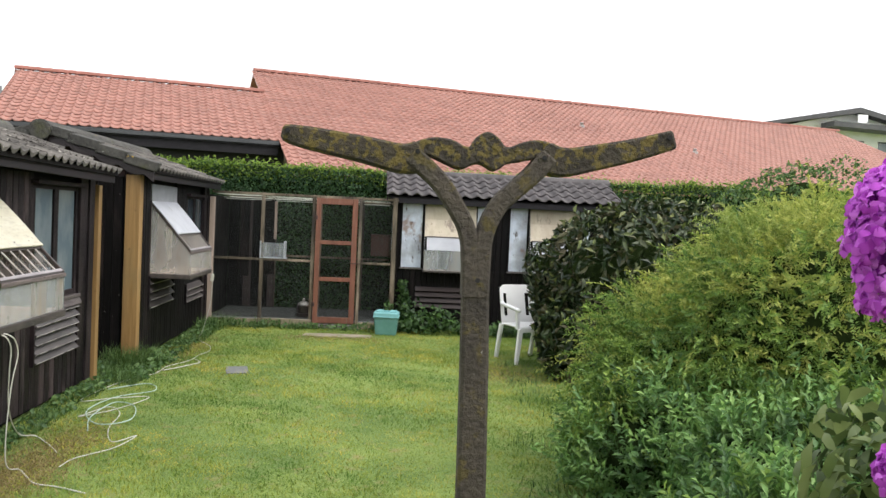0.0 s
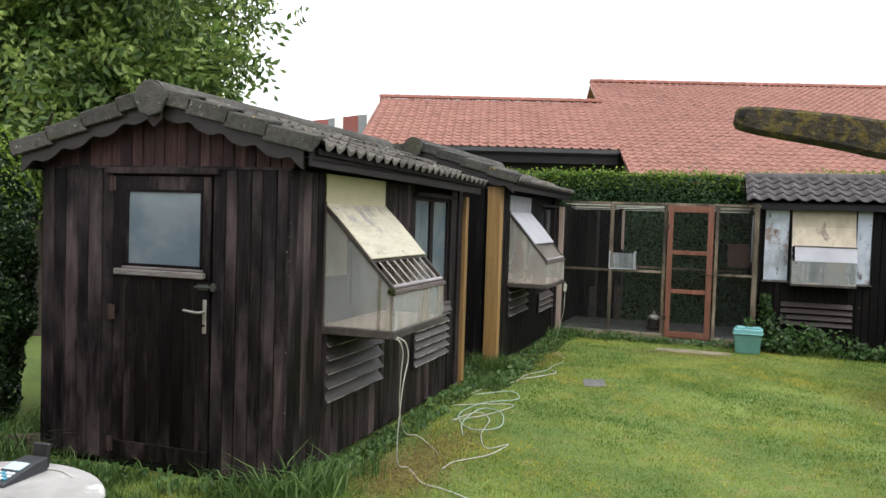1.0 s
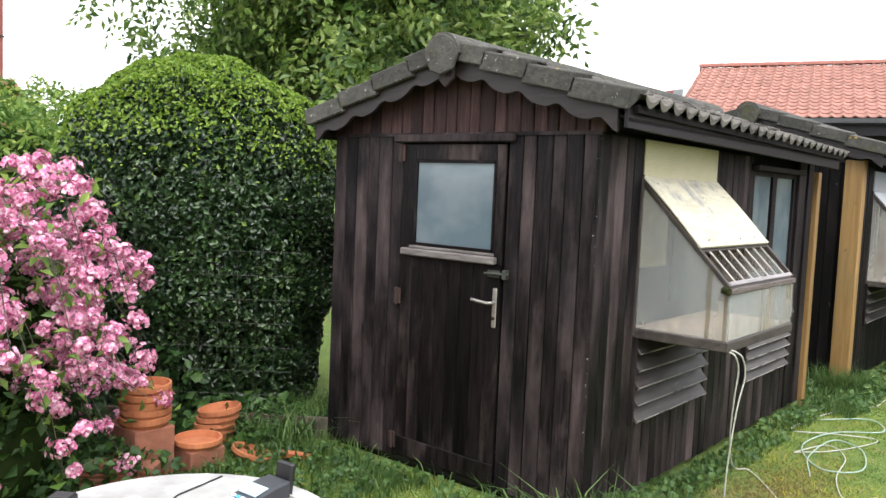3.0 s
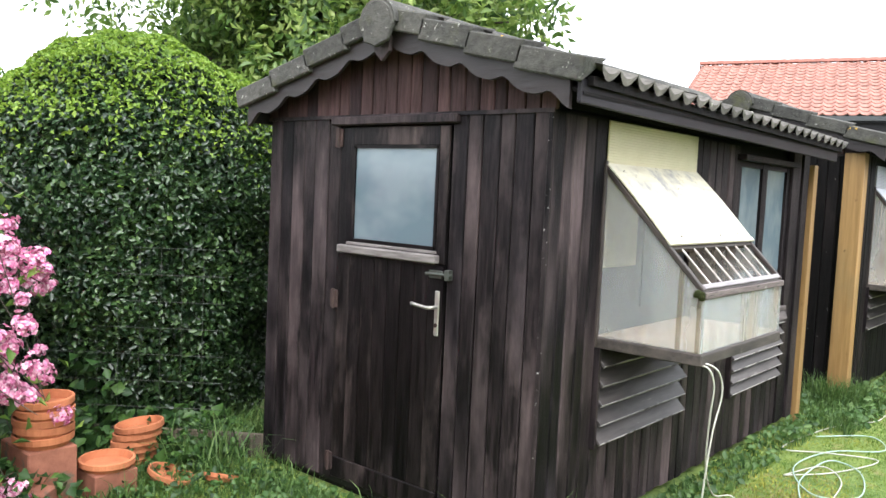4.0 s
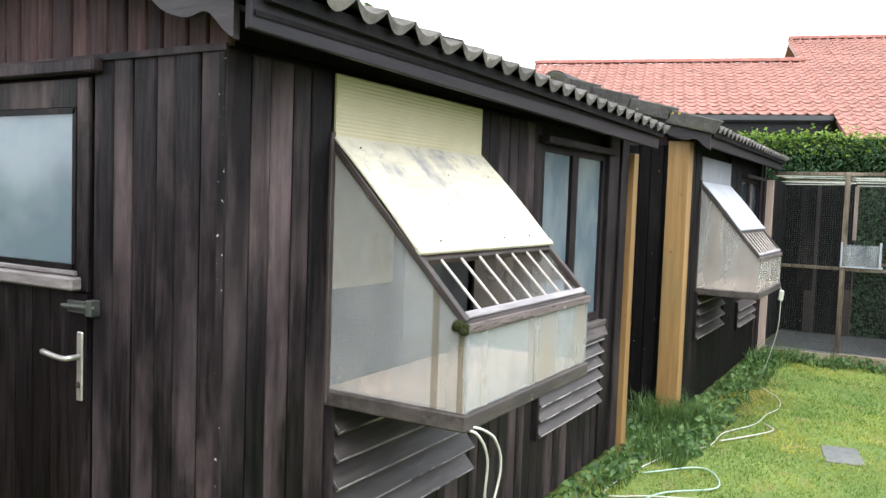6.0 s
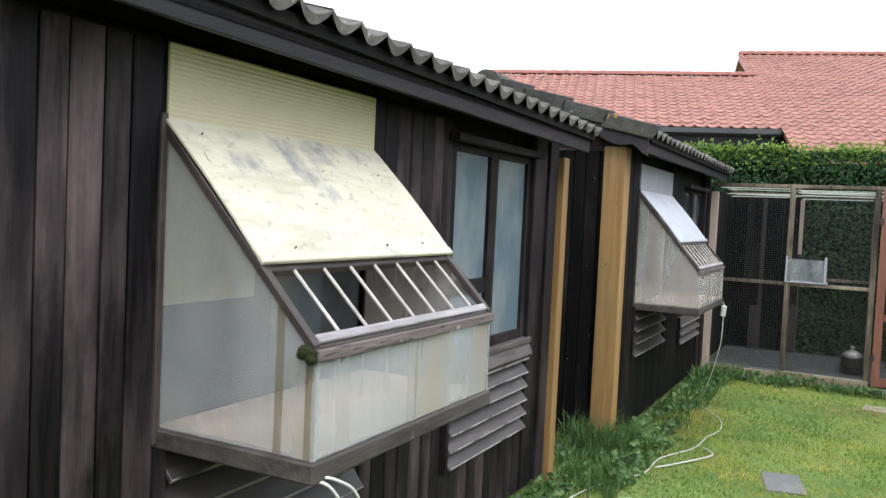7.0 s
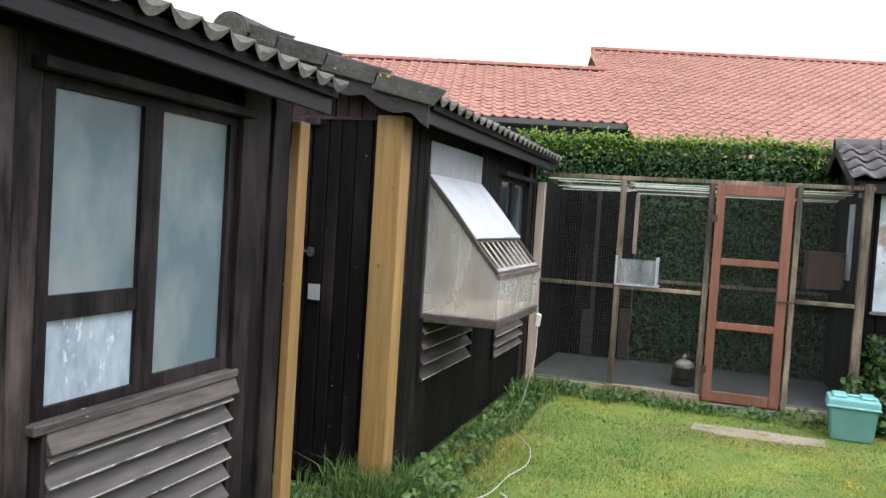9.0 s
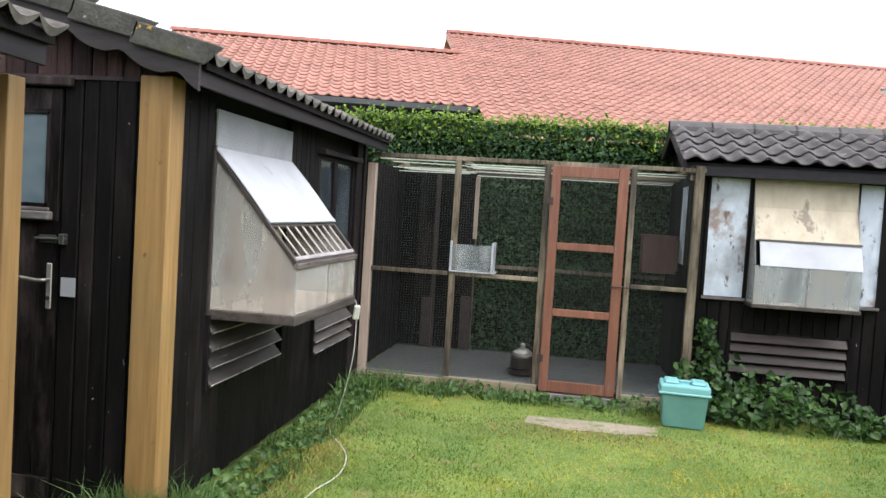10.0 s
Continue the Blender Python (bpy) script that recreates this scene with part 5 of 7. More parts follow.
    for u, v in ((10.46, -3.03), (13.63, -4.93)):
        part("roof_vent", lathe([(0.13, -0.06), (0.10, 0.03), (0.055, 0.05), (0.055, 0.10), (0.085, 0.11), (0.03, 0.14)], at(u, v), 10), VENT_GREY, main, "small grey roof vent")


def red_far():
    m = RED_TILE.copy()
    m.name = "red_clay_tile_joined"
    nt = m.node_tree
    b = nt.nodes["Principled BSDF"]
    old = b.inputs["Base Color"].links[0].from_socket
    g = nt.nodes.new("ShaderNodeNewGeometry")
    mr = nt.nodes.new("ShaderNodeMapRange")
    mr.inputs["To Min"].default_value, mr.inputs["To Max"].default_value = 0.88, 1.10
    nt.links.new(g.outputs["Random Per Island"], mr.inputs["Value"])
    nt.links.new(mixed(nt, 1.0, old, mr.outputs["Result"], "MULTIPLY"), b.inputs["Base Color"])
    return m


RED_TILE_FAR = red_far()
VENT_GREY = surface("grey_vent_plastic", (0.16, 0.14, 0.13), (0.30, 0.27, 0.25), (1, 1, 1), 8, 2, 0.7, 0.1, 0.0)
RED_RIDGE = surface("dark_red_ridge_tile", (0.20, 0.068, 0.050), (0.29, 0.118, 0.090), (1, 1, 1), 8, 1.5, 0.8, 0.2, 0.1)
DARK_GUTTER = surface("dark_gutter", (0.03, 0.032, 0.035), (0.06, 0.062, 0.066), (1, 1, 1), 5, 1, 0.5, 0.1, 0.0)
DARK_WALL = surface("dark_timber_cladding", (0.014, 0.014, 0.015), (0.032, 0.031, 0.032), (1, 1, 6), 5, 1, 0.8, 0.3, 0.0)
RENDER_WHITE = surface("white_painted_render", (0.80, 0.80, 0.80), (0.88, 0.88, 0.88), (1, 1, 1), 4, 0.6, 0.9, 0.1, 0.0)
DARK_SLATE = surface("dark_slate_roof", (0.045, 0.045, 0.048), (0.10, 0.098, 0.10), (1, 1, 1), 6, 1, 0.7, 0.2, 0.0)
red_house()


# ---- farther buildings ----
def white_house():
    root = empty("house", (26, 40, 0), "far white rendered house with a dark slate roof", "house")
    wall = part("wall", box(19.2, 34, 38.6, 46, 0, 7.1), RENDER_WHITE, root)
    part("gable_wall", prism([(19.2, 7.102), (27.2, 7.102), (23.1, 8.1)], 1, 38.62, 38.9), RENDER_WHITE, root)
    part("roof", prism([(17.8, 7.16), (23.13, 8.22), (30, 6.6), (30, 6.4), (23.13, 7.95), (17.8, 7.0)], 1, 37.9, 46.4), DARK_SLATE, root, "dark slate roof")
    part("canopy_roof", prism([(21.4, 7.38), (34, 6.9), (34, 6.6), (21.4, 7.14)], 1, 37.2, 38.4), DARK_SLATE, root)
    for x in (21.95, 23.0, 24.6):
        w = part("window", box(x, x + 0.75, 38.56, 38.64, 5.6, 6.55), PALE_FROST, root, "dark far window")
        part("window_frame", box(x - 0.06, x + 0.81, 38.54, 38.58, 6.56, 6.63), DARK_SLATE, w)
    part("roof_window", box(23.0, 23.5, 37.86, 37.9, 7.45, 7.85), RENDER_WHITE, root)


white_house()


def striped_hall():
    root = empty("industrial_hall", (-19, 36, 0), "far hall clad in red, grey and white upright panels", "hall")
    part("wall", box(-30, -14.5, 35, 41, 0, 5.9), DARK_WALL, root)
    cols = (STRIPE_RED, STRIPE_GREY, RENDER_WHITE, STRIPE_RED)
    rng = random.Random(5)
    x, k = -30.0, 0
    while x < -14.6:
        w = rng.choice((0.35, 0.45, 0.55))
        part("panel", prism([(x, 0.0), (min(x + w, -14.5), 0.0), (min(x + w, -14.5), 6.72 - 0.10 * (-14.5 - x)), (x, 6.70 - 0.10 * (-14.5 - x))], 1, 34.9, 34.99), cols[k % 4], root)
        x, k = x + w, k + 1


STRIPE_RED = surface("red_cladding", (0.20, 0.055, 0.05), (0.27, 0.08, 0.07), (1, 1, 1), 4, 0.8, 0.6, 0.0, 0.1)
STRIPE_GREY = surface("grey_cladding", (0.16, 0.165, 0.19), (0.22, 0.225, 0.25), (1, 1, 1), 4, 0.8, 0.6, 0.0, 0.1)
striped_hall()


def chimney_house():
    root = empty("house", (-32, 11, 0), "far brick house with an orange roof and tall chimney", "house")
    part("wall", box(-36, -30.3, 6, 12.0, 0, 3.4), STRIPE_RED, root)
    part("roof", prism([(5.4, 3.35), (11.85, 4.65), (12.7, 3.7), (12.7, 3.5), (11.85, 4.4), (5.4, 3.2)], 0, -36, -30), RED_TILE, root)
    ch = part("chimney", box(-31.0, -30.2, 10.83, 11.61, 4.0, 14.0, 0.02), BRICK, root, "tall dark red brick chimney")
    for z in (6.0, 8.5, 11.0):
        part("iron_band", box(-31.02, -30.18, 10.81, 11.63, z, z + 0.08), RUST, ch)


BRICK = surface("dark_red_brick", (0.15, 0.040, 0.035), (0.24, 0.075, 0.06), (1, 1, 3), 8, 2, 0.9, 0.3, 0.0)
chimney_house()


# ---- unseen plain wall, added behind the camera: closes the garden and darkens the loft fronts ----
tagged(part("wall_south", box(-9.0, 6.0, -4.9, -4.6, 0.0, 3.0), STRIPE_RED), "unseen plain wall added behind the camera to close the garden", "wall", kind="structure")


# ---- plants ----
def unit(a):
    return a / np.maximum(np.linalg.norm(a, axis=1, keepdims=True), 1e-9)


def mesh_of(name, verts, tris, material):
    me = bpy.data.meshes.new(name)
    nv, nt = len(verts), len(tris)
    me.vertices.add(nv)
    me.vertices.foreach_set("co", np.asarray(verts, dtype=np.float32).ravel())
    me.loops.add(nt * 3)
    me.loops.foreach_set("vertex_index", np.asarray(tris, dtype=np.int32).ravel())
    me.polygons.add(nt)
    me.polygons.foreach_set("loop_start", np.arange(0, nt * 3, 3, dtype=np.int32))
    me.polygons.foreach_set("loop_total", np.full(nt, 3, dtype=np.int32))
    me.update(calc_edges=True)
    me.validate()
    me.materials.append(material)
    return me


def leaf_mesh(name, P, A, N, length, width, material, curl=0.15, full=False):
    """Folded leaves: middle points P, directions A, normals N; full ones have a rounder outline."""
    A = unit(A)
    B = unit(np.cross(N, A))
    N = np.cross(A, B)
    L, W = np.asarray(length).reshape(-1, 1), np.asarray(width).reshape(-1, 1)
    if full:
        v = np.empty((len(P), 6, 3))
        for i, (a, b, c) in enumerate(((-0.5, 0, -0.5), (-0.15, 0.46, 0.2), (0.28, 0.42, 0.1), (0.5, 0, -0.8), (0.28, -0.42, 0.1), (-0.15, -0.46, 0.2))):
            v[:, i] = P + A * L * a + B * W * b + N * (L * curl * c + W * 0.22 * abs(b))
        k = np.arange(len(P)).reshape(-1, 1) * 6
        t = np.concatenate([k + np.array([[0, 1, 5]]), k + np.array([[1, 2, 5]]), k + np.array([[2, 4, 5]]), k + np.array([[2, 3, 4]])], axis=1).reshape(-1, 3)
        me = mesh_of(name, v.reshape(-1, 3), t, material)
        me.polygons.foreach_set("use_smooth", np.ones(len(t), dtype=bool))
        return me
    v = np.empty((len(P), 4, 3))
    v[:, 0] = P - A * L * 0.5 - N * L * curl * 0.5
    v[:, 1] = P + B * W * 0.5 + N * W * 0.22
    v[:, 2] = P + A * L * 0.5 - N * L * curl
    v[:, 3] = P - B * W * 0.5 + N * W * 0.22
    k = np.arange(len(P)).reshape(-1, 1) * 4
    t = np.concatenate([k + np.array([[0, 1, 2]]), k + np.array([[0, 2, 3]])], axis=1).reshape(-1, 3)
    return mesh_of(name, v.reshape(-1, 3), t, material)


def foliage(name, P, N, size, aspect, material, parent, seed, spread=0.7, label="", kind="", along=None, full=False):
    r = np.random.default_rng(seed)
    n = len(P)
    N2 = unit(unit(N) + spread * r.normal(size=(n, 3)))
    A = np.cross(N2, r.normal(size=(n, 3))) if along is None else along + 0.5 * r.normal(size=(n, 3))
    L = size * r.uniform(0.65, 1.3, n)
    ob = hang(new(name, leaf_mesh(name, P, A, N2, L, L * aspect * r.uniform(0.8, 1.2, n), material, full=full)), parent)
    if label or kind:
        tagged(ob, label, kind=kind)
    return ob


def lumpy(P, amount, scale, seed):
    """A smooth random number for each point, to make outlines uneven."""
    r = np.random.default_rng(seed)
    out = np.zeros(len(P))
    for k in range(5):
        d = r.normal(size=3) * scale
        out += np.sin(P @ d + r.uniform(0, 6.28))
    return amount * out / 5


def shell_points(n, centre, radii, seed, low=-0.9, depth=0.15):
    """Points near the skin of an egg shape, and their outward ways."""
    r = np.random.default_rng(seed)
    d = unit(r.normal(size=(int(n * 1.6), 3)))
    d = d[d[:, 2] > low][:n]
    scale = 1 - depth * r.random(len(d)) ** 1.5
    P = d * np.array(radii) * scale[:, None]
    P = P * (1 + lumpy(P, 0.22, 3.0, seed + 1) + lumpy(P, 0.10, 9.0, seed + 2))[:, None]
    return P + np.array(centre), unit(d / np.array(radii))


BOX_LEAF = leafy("dark_box_leaf", [(0.008, 0.022, 0.010), (0.018, 0.042, 0.015), (0.034, 0.074, 0.022), (0.075, 0.130, 0.042)], 0.15, 0.30, 0.5, [(5.0, (0.62, 0.68, 0.70), (1.3, 1.25, 1.2))])
YOUNG_LEAF = leafy("young_yellow_green_leaf", [(0.09, 0.17, 0.018), (0.16, 0.26, 0.028), (0.24, 0.34, 0.048)], 0.35)
HEDGE_LEAF = leafy("hedge_leaf", [(0.012, 0.038, 0.015), (0.029, 0.078, 0.026), (0.062, 0.135, 0.040)], 0.25)
TREE_LEAF = leafy("tree_leaf", [(0.040, 0.086, 0.024), (0.108, 0.188, 0.042), (0.205, 0.300, 0.072), (0.33, 0.41, 0.15)], 0.48, 0.42, 0.5, [(1.6, (0.62, 0.68, 0.66), (1.35, 1.28, 1.2))])
RHODO_LEAF = leafy("rhododendron_leaf", [(0.010, 0.022, 0.009), (0.021, 0.040, 0.013), (0.044, 0.064, 0.022), (0.10, 0.085, 0.045)], 0.12, 0.40, 0.35)
NEAR_LEAF = leafy("broad_olive_green_leaf", [(0.030, 0.055, 0.018), (0.075, 0.115, 0.034), (0.135, 0.185, 0.055), (0.215, 0.265, 0.095)], 0.35, 0.45, 0.35)
LIGHT_LEAF = leafy("light_shrub_leaf", [(0.082, 0.165, 0.036), (0.165, 0.280, 0.060), (0.270, 0.390, 0.090)], 0.4, 0.5, 0.4, [(2.6, (0.62, 0.70, 0.66), (1.30, 1.20, 1.12))])
YELLOW_LEAF = leafy("yellowish_shrub_leaf", [(0.24, 0.31, 0.066), (0.36, 0.43, 0.100), (0.47, 0.50, 0.15)], 0.38, 0.5, 0.4, [(2.6, (0.64, 0.74, 0.66), (1.22, 1.14, 1.1))])
MINT_LEAF = leafy("fresh_mint_green_leaf", [(0.078, 0.175, 0.050), (0.160, 0.300, 0.090), (0.260, 0.410, 0.130)], 0.38, 0.45, 0.4, [(3.0, (0.45, 0.52, 0.52), (1.3, 1.25, 1.2))])
OLIVE_LEAF = leafy("olive_young_leaf", [(0.075, 0.105, 0.030), (0.125, 0.160, 0.042), (0.190, 0.210, 0.070)], 0.3, 0.4, 0.5)
DARK_WEED = leafy("dark_weed_leaf", [(0.014, 0.040, 0.011), (0.034, 0.082, 0.018), (0.070, 0.140, 0.030)], 0.28)
WEED_LEAF = leafy("weed_leaf", [(0.032, 0.076, 0.022), (0.070, 0.142, 0.038), (0.130, 0.216, 0.060)], 0.35)
GRASS = leafy("grass_blade", [(0.126, 0.198, 0.038), (0.188, 0.272, 0.056), (0.254, 0.334, 0.078), (0.338, 0.370, 0.120)], 0.42, 0.75, 0.15, [(0.7, (0.58, 0.74, 0.64), (1.45, 1.20, 1.08)), (2.2, (0.72, 0.84, 0.72), (1.30, 1.10, 1.02)), (8.0, (0.80, 0.87, 0.78), (1.16, 1.08, 1.05))])
TUFT = leafy("long_grass_blade", [(0.038, 0.086, 0.022), (0.078, 0.150, 0.038), (0.146, 0.226, 0.064)], 0.38, 0.55)
PINK = leafy("pink_petal", [(0.50, 0.10, 0.25), (0.66, 0.22, 0.39), (0.77, 0.40, 0.54), (0.87, 0.66, 0.75)], 0.3, 0.6)
PURPLE = leafy("purple_petal", [(0.40, 0.045, 0.46), (0.60, 0.13, 0.68), (0.78, 0.27, 0.86)], 0.45, 0.7, 0.15)
# solid filling of plants: the shade between the leaves is in its near-black colour
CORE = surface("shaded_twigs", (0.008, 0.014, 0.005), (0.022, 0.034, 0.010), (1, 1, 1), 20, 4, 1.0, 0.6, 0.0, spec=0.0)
BARK = surface("grey_brown_bark", (0.035, 0.028, 0.022), (0.10, 0.085, 0.068), (4, 4, 1), 8, 2, 0.95, 0.8, 0.0)


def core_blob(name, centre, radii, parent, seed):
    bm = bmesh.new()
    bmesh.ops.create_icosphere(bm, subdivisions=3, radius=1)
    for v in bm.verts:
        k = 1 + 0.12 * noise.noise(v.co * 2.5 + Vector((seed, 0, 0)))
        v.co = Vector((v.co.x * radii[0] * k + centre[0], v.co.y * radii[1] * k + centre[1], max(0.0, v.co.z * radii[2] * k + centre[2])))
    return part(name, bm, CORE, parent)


def topiary():
    c = np.array((-6.29, 3.83))
    root = empty("topiary_shrub", (c[0], c[1], 0), "clipped evergreen shrub with a domed top and fresh tips", "shrub")
    H, R = 2.49, 1.0

    def radius(z):
        t = np.clip((z - 1.25) / (H - 1.25), 0, 1)
        body = R * np.sqrt(np.maximum(1 - t ** 2.7, 0.0))
        foot = 0.80 + 0.20 * np.clip(z / 0.9, 0, 1)
        return body * foot
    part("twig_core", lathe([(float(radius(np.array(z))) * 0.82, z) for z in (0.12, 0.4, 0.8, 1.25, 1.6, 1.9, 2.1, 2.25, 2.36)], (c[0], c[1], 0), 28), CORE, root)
    part("trunk", tube([(c[0], c[1], -0.05), (c[0], c[1], 0.3)], 0.06, 8), BARK, root)
    r = np.random.default_rng(4)
    n = 88000
    z = H * (1 - r.random(n) ** 1.15)
    a = r.uniform(0, 2 * np.pi, n)
    rad = radius(z)
    # the dome gets its share by area
    keep = r.random(n) < (0.35 + 0.65 * rad / R)
    z, a, rad = z[keep], a[keep], rad[keep]
    P = np.stack([rad * np.cos(a), rad * np.sin(a), z], 1)
    dome = unit(np.stack([np.cos(a), np.sin(a), np.clip((z - 1.25) / 1.25, 0, 1) ** 1.5 * 2.2], 1))
    P += dome * (lumpy(P, 0.06, 5, 9) + lumpy(P, 0.05, 16, 10) - 0.15 * r.random(len(P)) ** 1.6)[:, None]
    P[:, :2] += c
    foliage("crown", P, dome, 0.043, 0.58, BOX_LEAF, root, 21, 0.85)
    n = 30000
    t = r.random(n)
    z = 1.05 + (H - 1.05) * t ** 0.5
    a = r.uniform(0, 2 * np.pi, n)
    rad = radius(z)
    keep = r.random(n) < np.clip((z - 1.60) / 0.85, 0.02, 1) ** 1.3 * (0.4 + 0.6 * rad / R)
    z, a, rad = z[keep], a[keep], rad[keep]
    P = np.stack([rad * np.cos(a), rad * np.sin(a), z], 1)
    dome = unit(np.stack([np.cos(a), np.sin(a), np.clip((z - 1.25) / 1.25, 0, 1) ** 1.5 * 2.2], 1))
    P += dome * (lumpy(P, 0.06, 5, 9) + lumpy(P, 0.05, 16, 10) + 0.02)[:, None]
    P[:, :2] += c
    foliage("fresh_growth", P, dome, 0.036, 0.58, YOUNG_LEAF, root, 22, 0.9)


topiary()


def big_tree():
    root = empty("tree", (-8.98, 7.8, 0), "tall broadleaf tree with feathered green leaves behind the loft", "tree")
    r = random.Random(17)
    base = Vector((-8.98, 7.8, 0))
    bm = bmesh.new()
    add_tube(bm, [base + Vector((0, 0, -0.1)), base + Vector((0.05, 0, 1.2)), base + Vector((0.0, 0.1, 2.6)), base + Vector((0.1, 0.0, 4.2))], [0.24, 0.19, 0.16, 0.10], 10)
    ends = []
    for k in range(34):
        h = r.uniform(1.5, 4.2)
        a = r.uniform(0, 2 * math.pi)
        el = r.uniform(0.05, 1.0)
        length = r.uniform(1.7, 3.15)
        d = Vector((math.cos(a) * math.cos(el), math.sin(a) * math.cos(el), math.sin(el)))
        s = base + Vector((0, 0, h))
        pts = [s, s + d * length * 0.35 + Vector((0, 0, 0.1)), s + d * length * 0.7 + Vector((0, 0, 0.18)), s + d * length]
        add_tube(bm, smooth_path(pts, 3), [0.055 - 0.045 * i / 9 for i in range(10)], 5)
        for q in (0.5, 0.68, 0.85, 1.0):
            ends.append(s + d * length * q + Vector((r.uniform(-0.3, 0.3), r.uniform(-0.3, 0.3), r.uniform(-0.2, 0.35))))
    part("trunk", bm, BARK, root)
    g = np.random.default_rng(31)
    o = np.repeat(np.array([tuple(e) for e in ends]), 74, 0)
    o = o + g.normal(size=o.shape) * np.array((0.34, 0.34, 0.28))
    d = unit(g.normal(size=o.shape) + np.array((0, 0, -0.45)))
    side = unit(np.cross(d, g.normal(size=o.shape)))
    wide = np.hypot(o[:, 0] - base.x, o[:, 1] - base.y)
    limit = 2.55 + 0.85 * (o[:, 2] - 3.0) + lumpy(o, 0.5, 2.5, 33)
    keep = (wide < limit) & (o[:, 2] > 1.9)
    P, A, N = compound(o[keep], d[keep], side[keep])
    L = 0.128 * g.uniform(0.7, 1.25, len(P))
    hang(new("crown", leaf_mesh("crown", P, A, N, L, L * 0.44, TREE_LEAF)), root)


def compound(o, d, side):
    """Seven leaflets on each stalk that starts at o and goes along d."""
    up = np.cross(side, d)
    P, A, N = [], [], []
    for j in range(3):
        for sg in (-1, 1):
            P.append(o + d * (0.06 + 0.10 * j) + side * sg * 0.075 - np.array((0, 0, 0.02)))
            A.append(side * sg + d * 0.6 - np.array((0, 0, 0.25)))
            N.append(up)
    P.append(o + d * 0.42)
    A.append(d)
    N.append(up)
    return np.concatenate(P), np.concatenate(A), np.concatenate(N)


big_tree()


def hedge(name, x0, x1, y0, y1, h, n, label, seed, tips):
    root = empty(name, ((x0 + x1) / 2, (y0 + y1) / 2, 0), label, "hedge")
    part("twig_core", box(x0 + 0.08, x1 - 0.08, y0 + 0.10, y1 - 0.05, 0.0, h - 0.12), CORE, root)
    r = np.random.default_rng(seed)
    x, z = r.uniform(x0, x1, n), r.uniform(0.05, h, n)
    P = np.stack([x, np.full(n, y0), z], 1)
    P[:, 1] += lumpy(P, 0.10, 4, seed) + 0.12 * r.random(n) ** 2
    N = np.tile((0.0, -1.0, 0.25), (n, 1))
    m = int(n * 0.35)
    top = np.stack([r.uniform(x0, x1, m), r.uniform(y0, y1, m), np.full(m, h)], 1)
    top[:, 2] += lumpy(top, 0.07, 5, seed + 1) + 0.02 * r.normal(size=m)
    P = np.concatenate([P, top])
    N = np.concatenate([N, np.tile((0.0, -0.3, 1.0), (m, 1))])
    foliage("leaves", P, N, 0.048, 0.58, HEDGE_LEAF, root, seed + 2, 0.75, kind="stuff")
    k = tips
    top = np.stack([r.uniform(x0, x1, k), y0 + 0.25 * r.random(k) ** 1.5 - 0.02, h + 0.05 * r.normal(size=k) + 0.02], 1)
    top[:, 2] += lumpy(top, 0.07, 5, seed + 1)
    drop = r.random(k) < 0.5
    top[drop, 2] -= 0.22 * r.random(drop.sum())
    foliage("fresh_growth", top, np.tile((0.0, -0.6, 0.8), (k, 1)), 0.050, 0.55, YOUNG_LEAF, root, seed + 3, 0.9, kind="stuff")


hedge("hedge", -6.5, 9.5, 13.12, 14.0, 2.44, 88000, "tall clipped green hedge with bright fresh tips behind the aviary", 50, 15000)


def blob_shrub(name, blobs, n, size, aspect, material, label, seed, tips=None, category="shrub"):
    c = blobs[0][0]
    root = empty(name, (c[0], c[1], 0), label, category)
    Ps, Ns = [], []
    total = sum(b[1][0] * b[1][2] for b in blobs)
    for k, (cc, rr) in enumerate(blobs):
        core_blob("twig_core", cc, [q * 0.74 for q in rr], root, seed + k)
        P, N = shell_points(int(n * rr[0] * rr[2] / total), cc, rr, seed + 10 * k)
        ok = P[:, 2] > 0.02
        Ps.append(P[ok])
        Ns.append(N[ok])
    P, N = np.concatenate(Ps), np.concatenate(Ns)
    foliage("foliage", P, N, size, aspect, material, root, seed + 5, 0.8)
    if tips:
        mat_, share, sz = tips
        r = np.random.default_rng(seed + 6)
        w = np.clip(N[:, 2] * 0.7 + 0.35, 0.03, 1)
        pick = r.random(len(P)) < share * w
        foliage("fresh_growth", P[pick] + N[pick] * 0.04, N[pick], sz, aspect, mat_, root, seed + 7, 0.9)
    return root


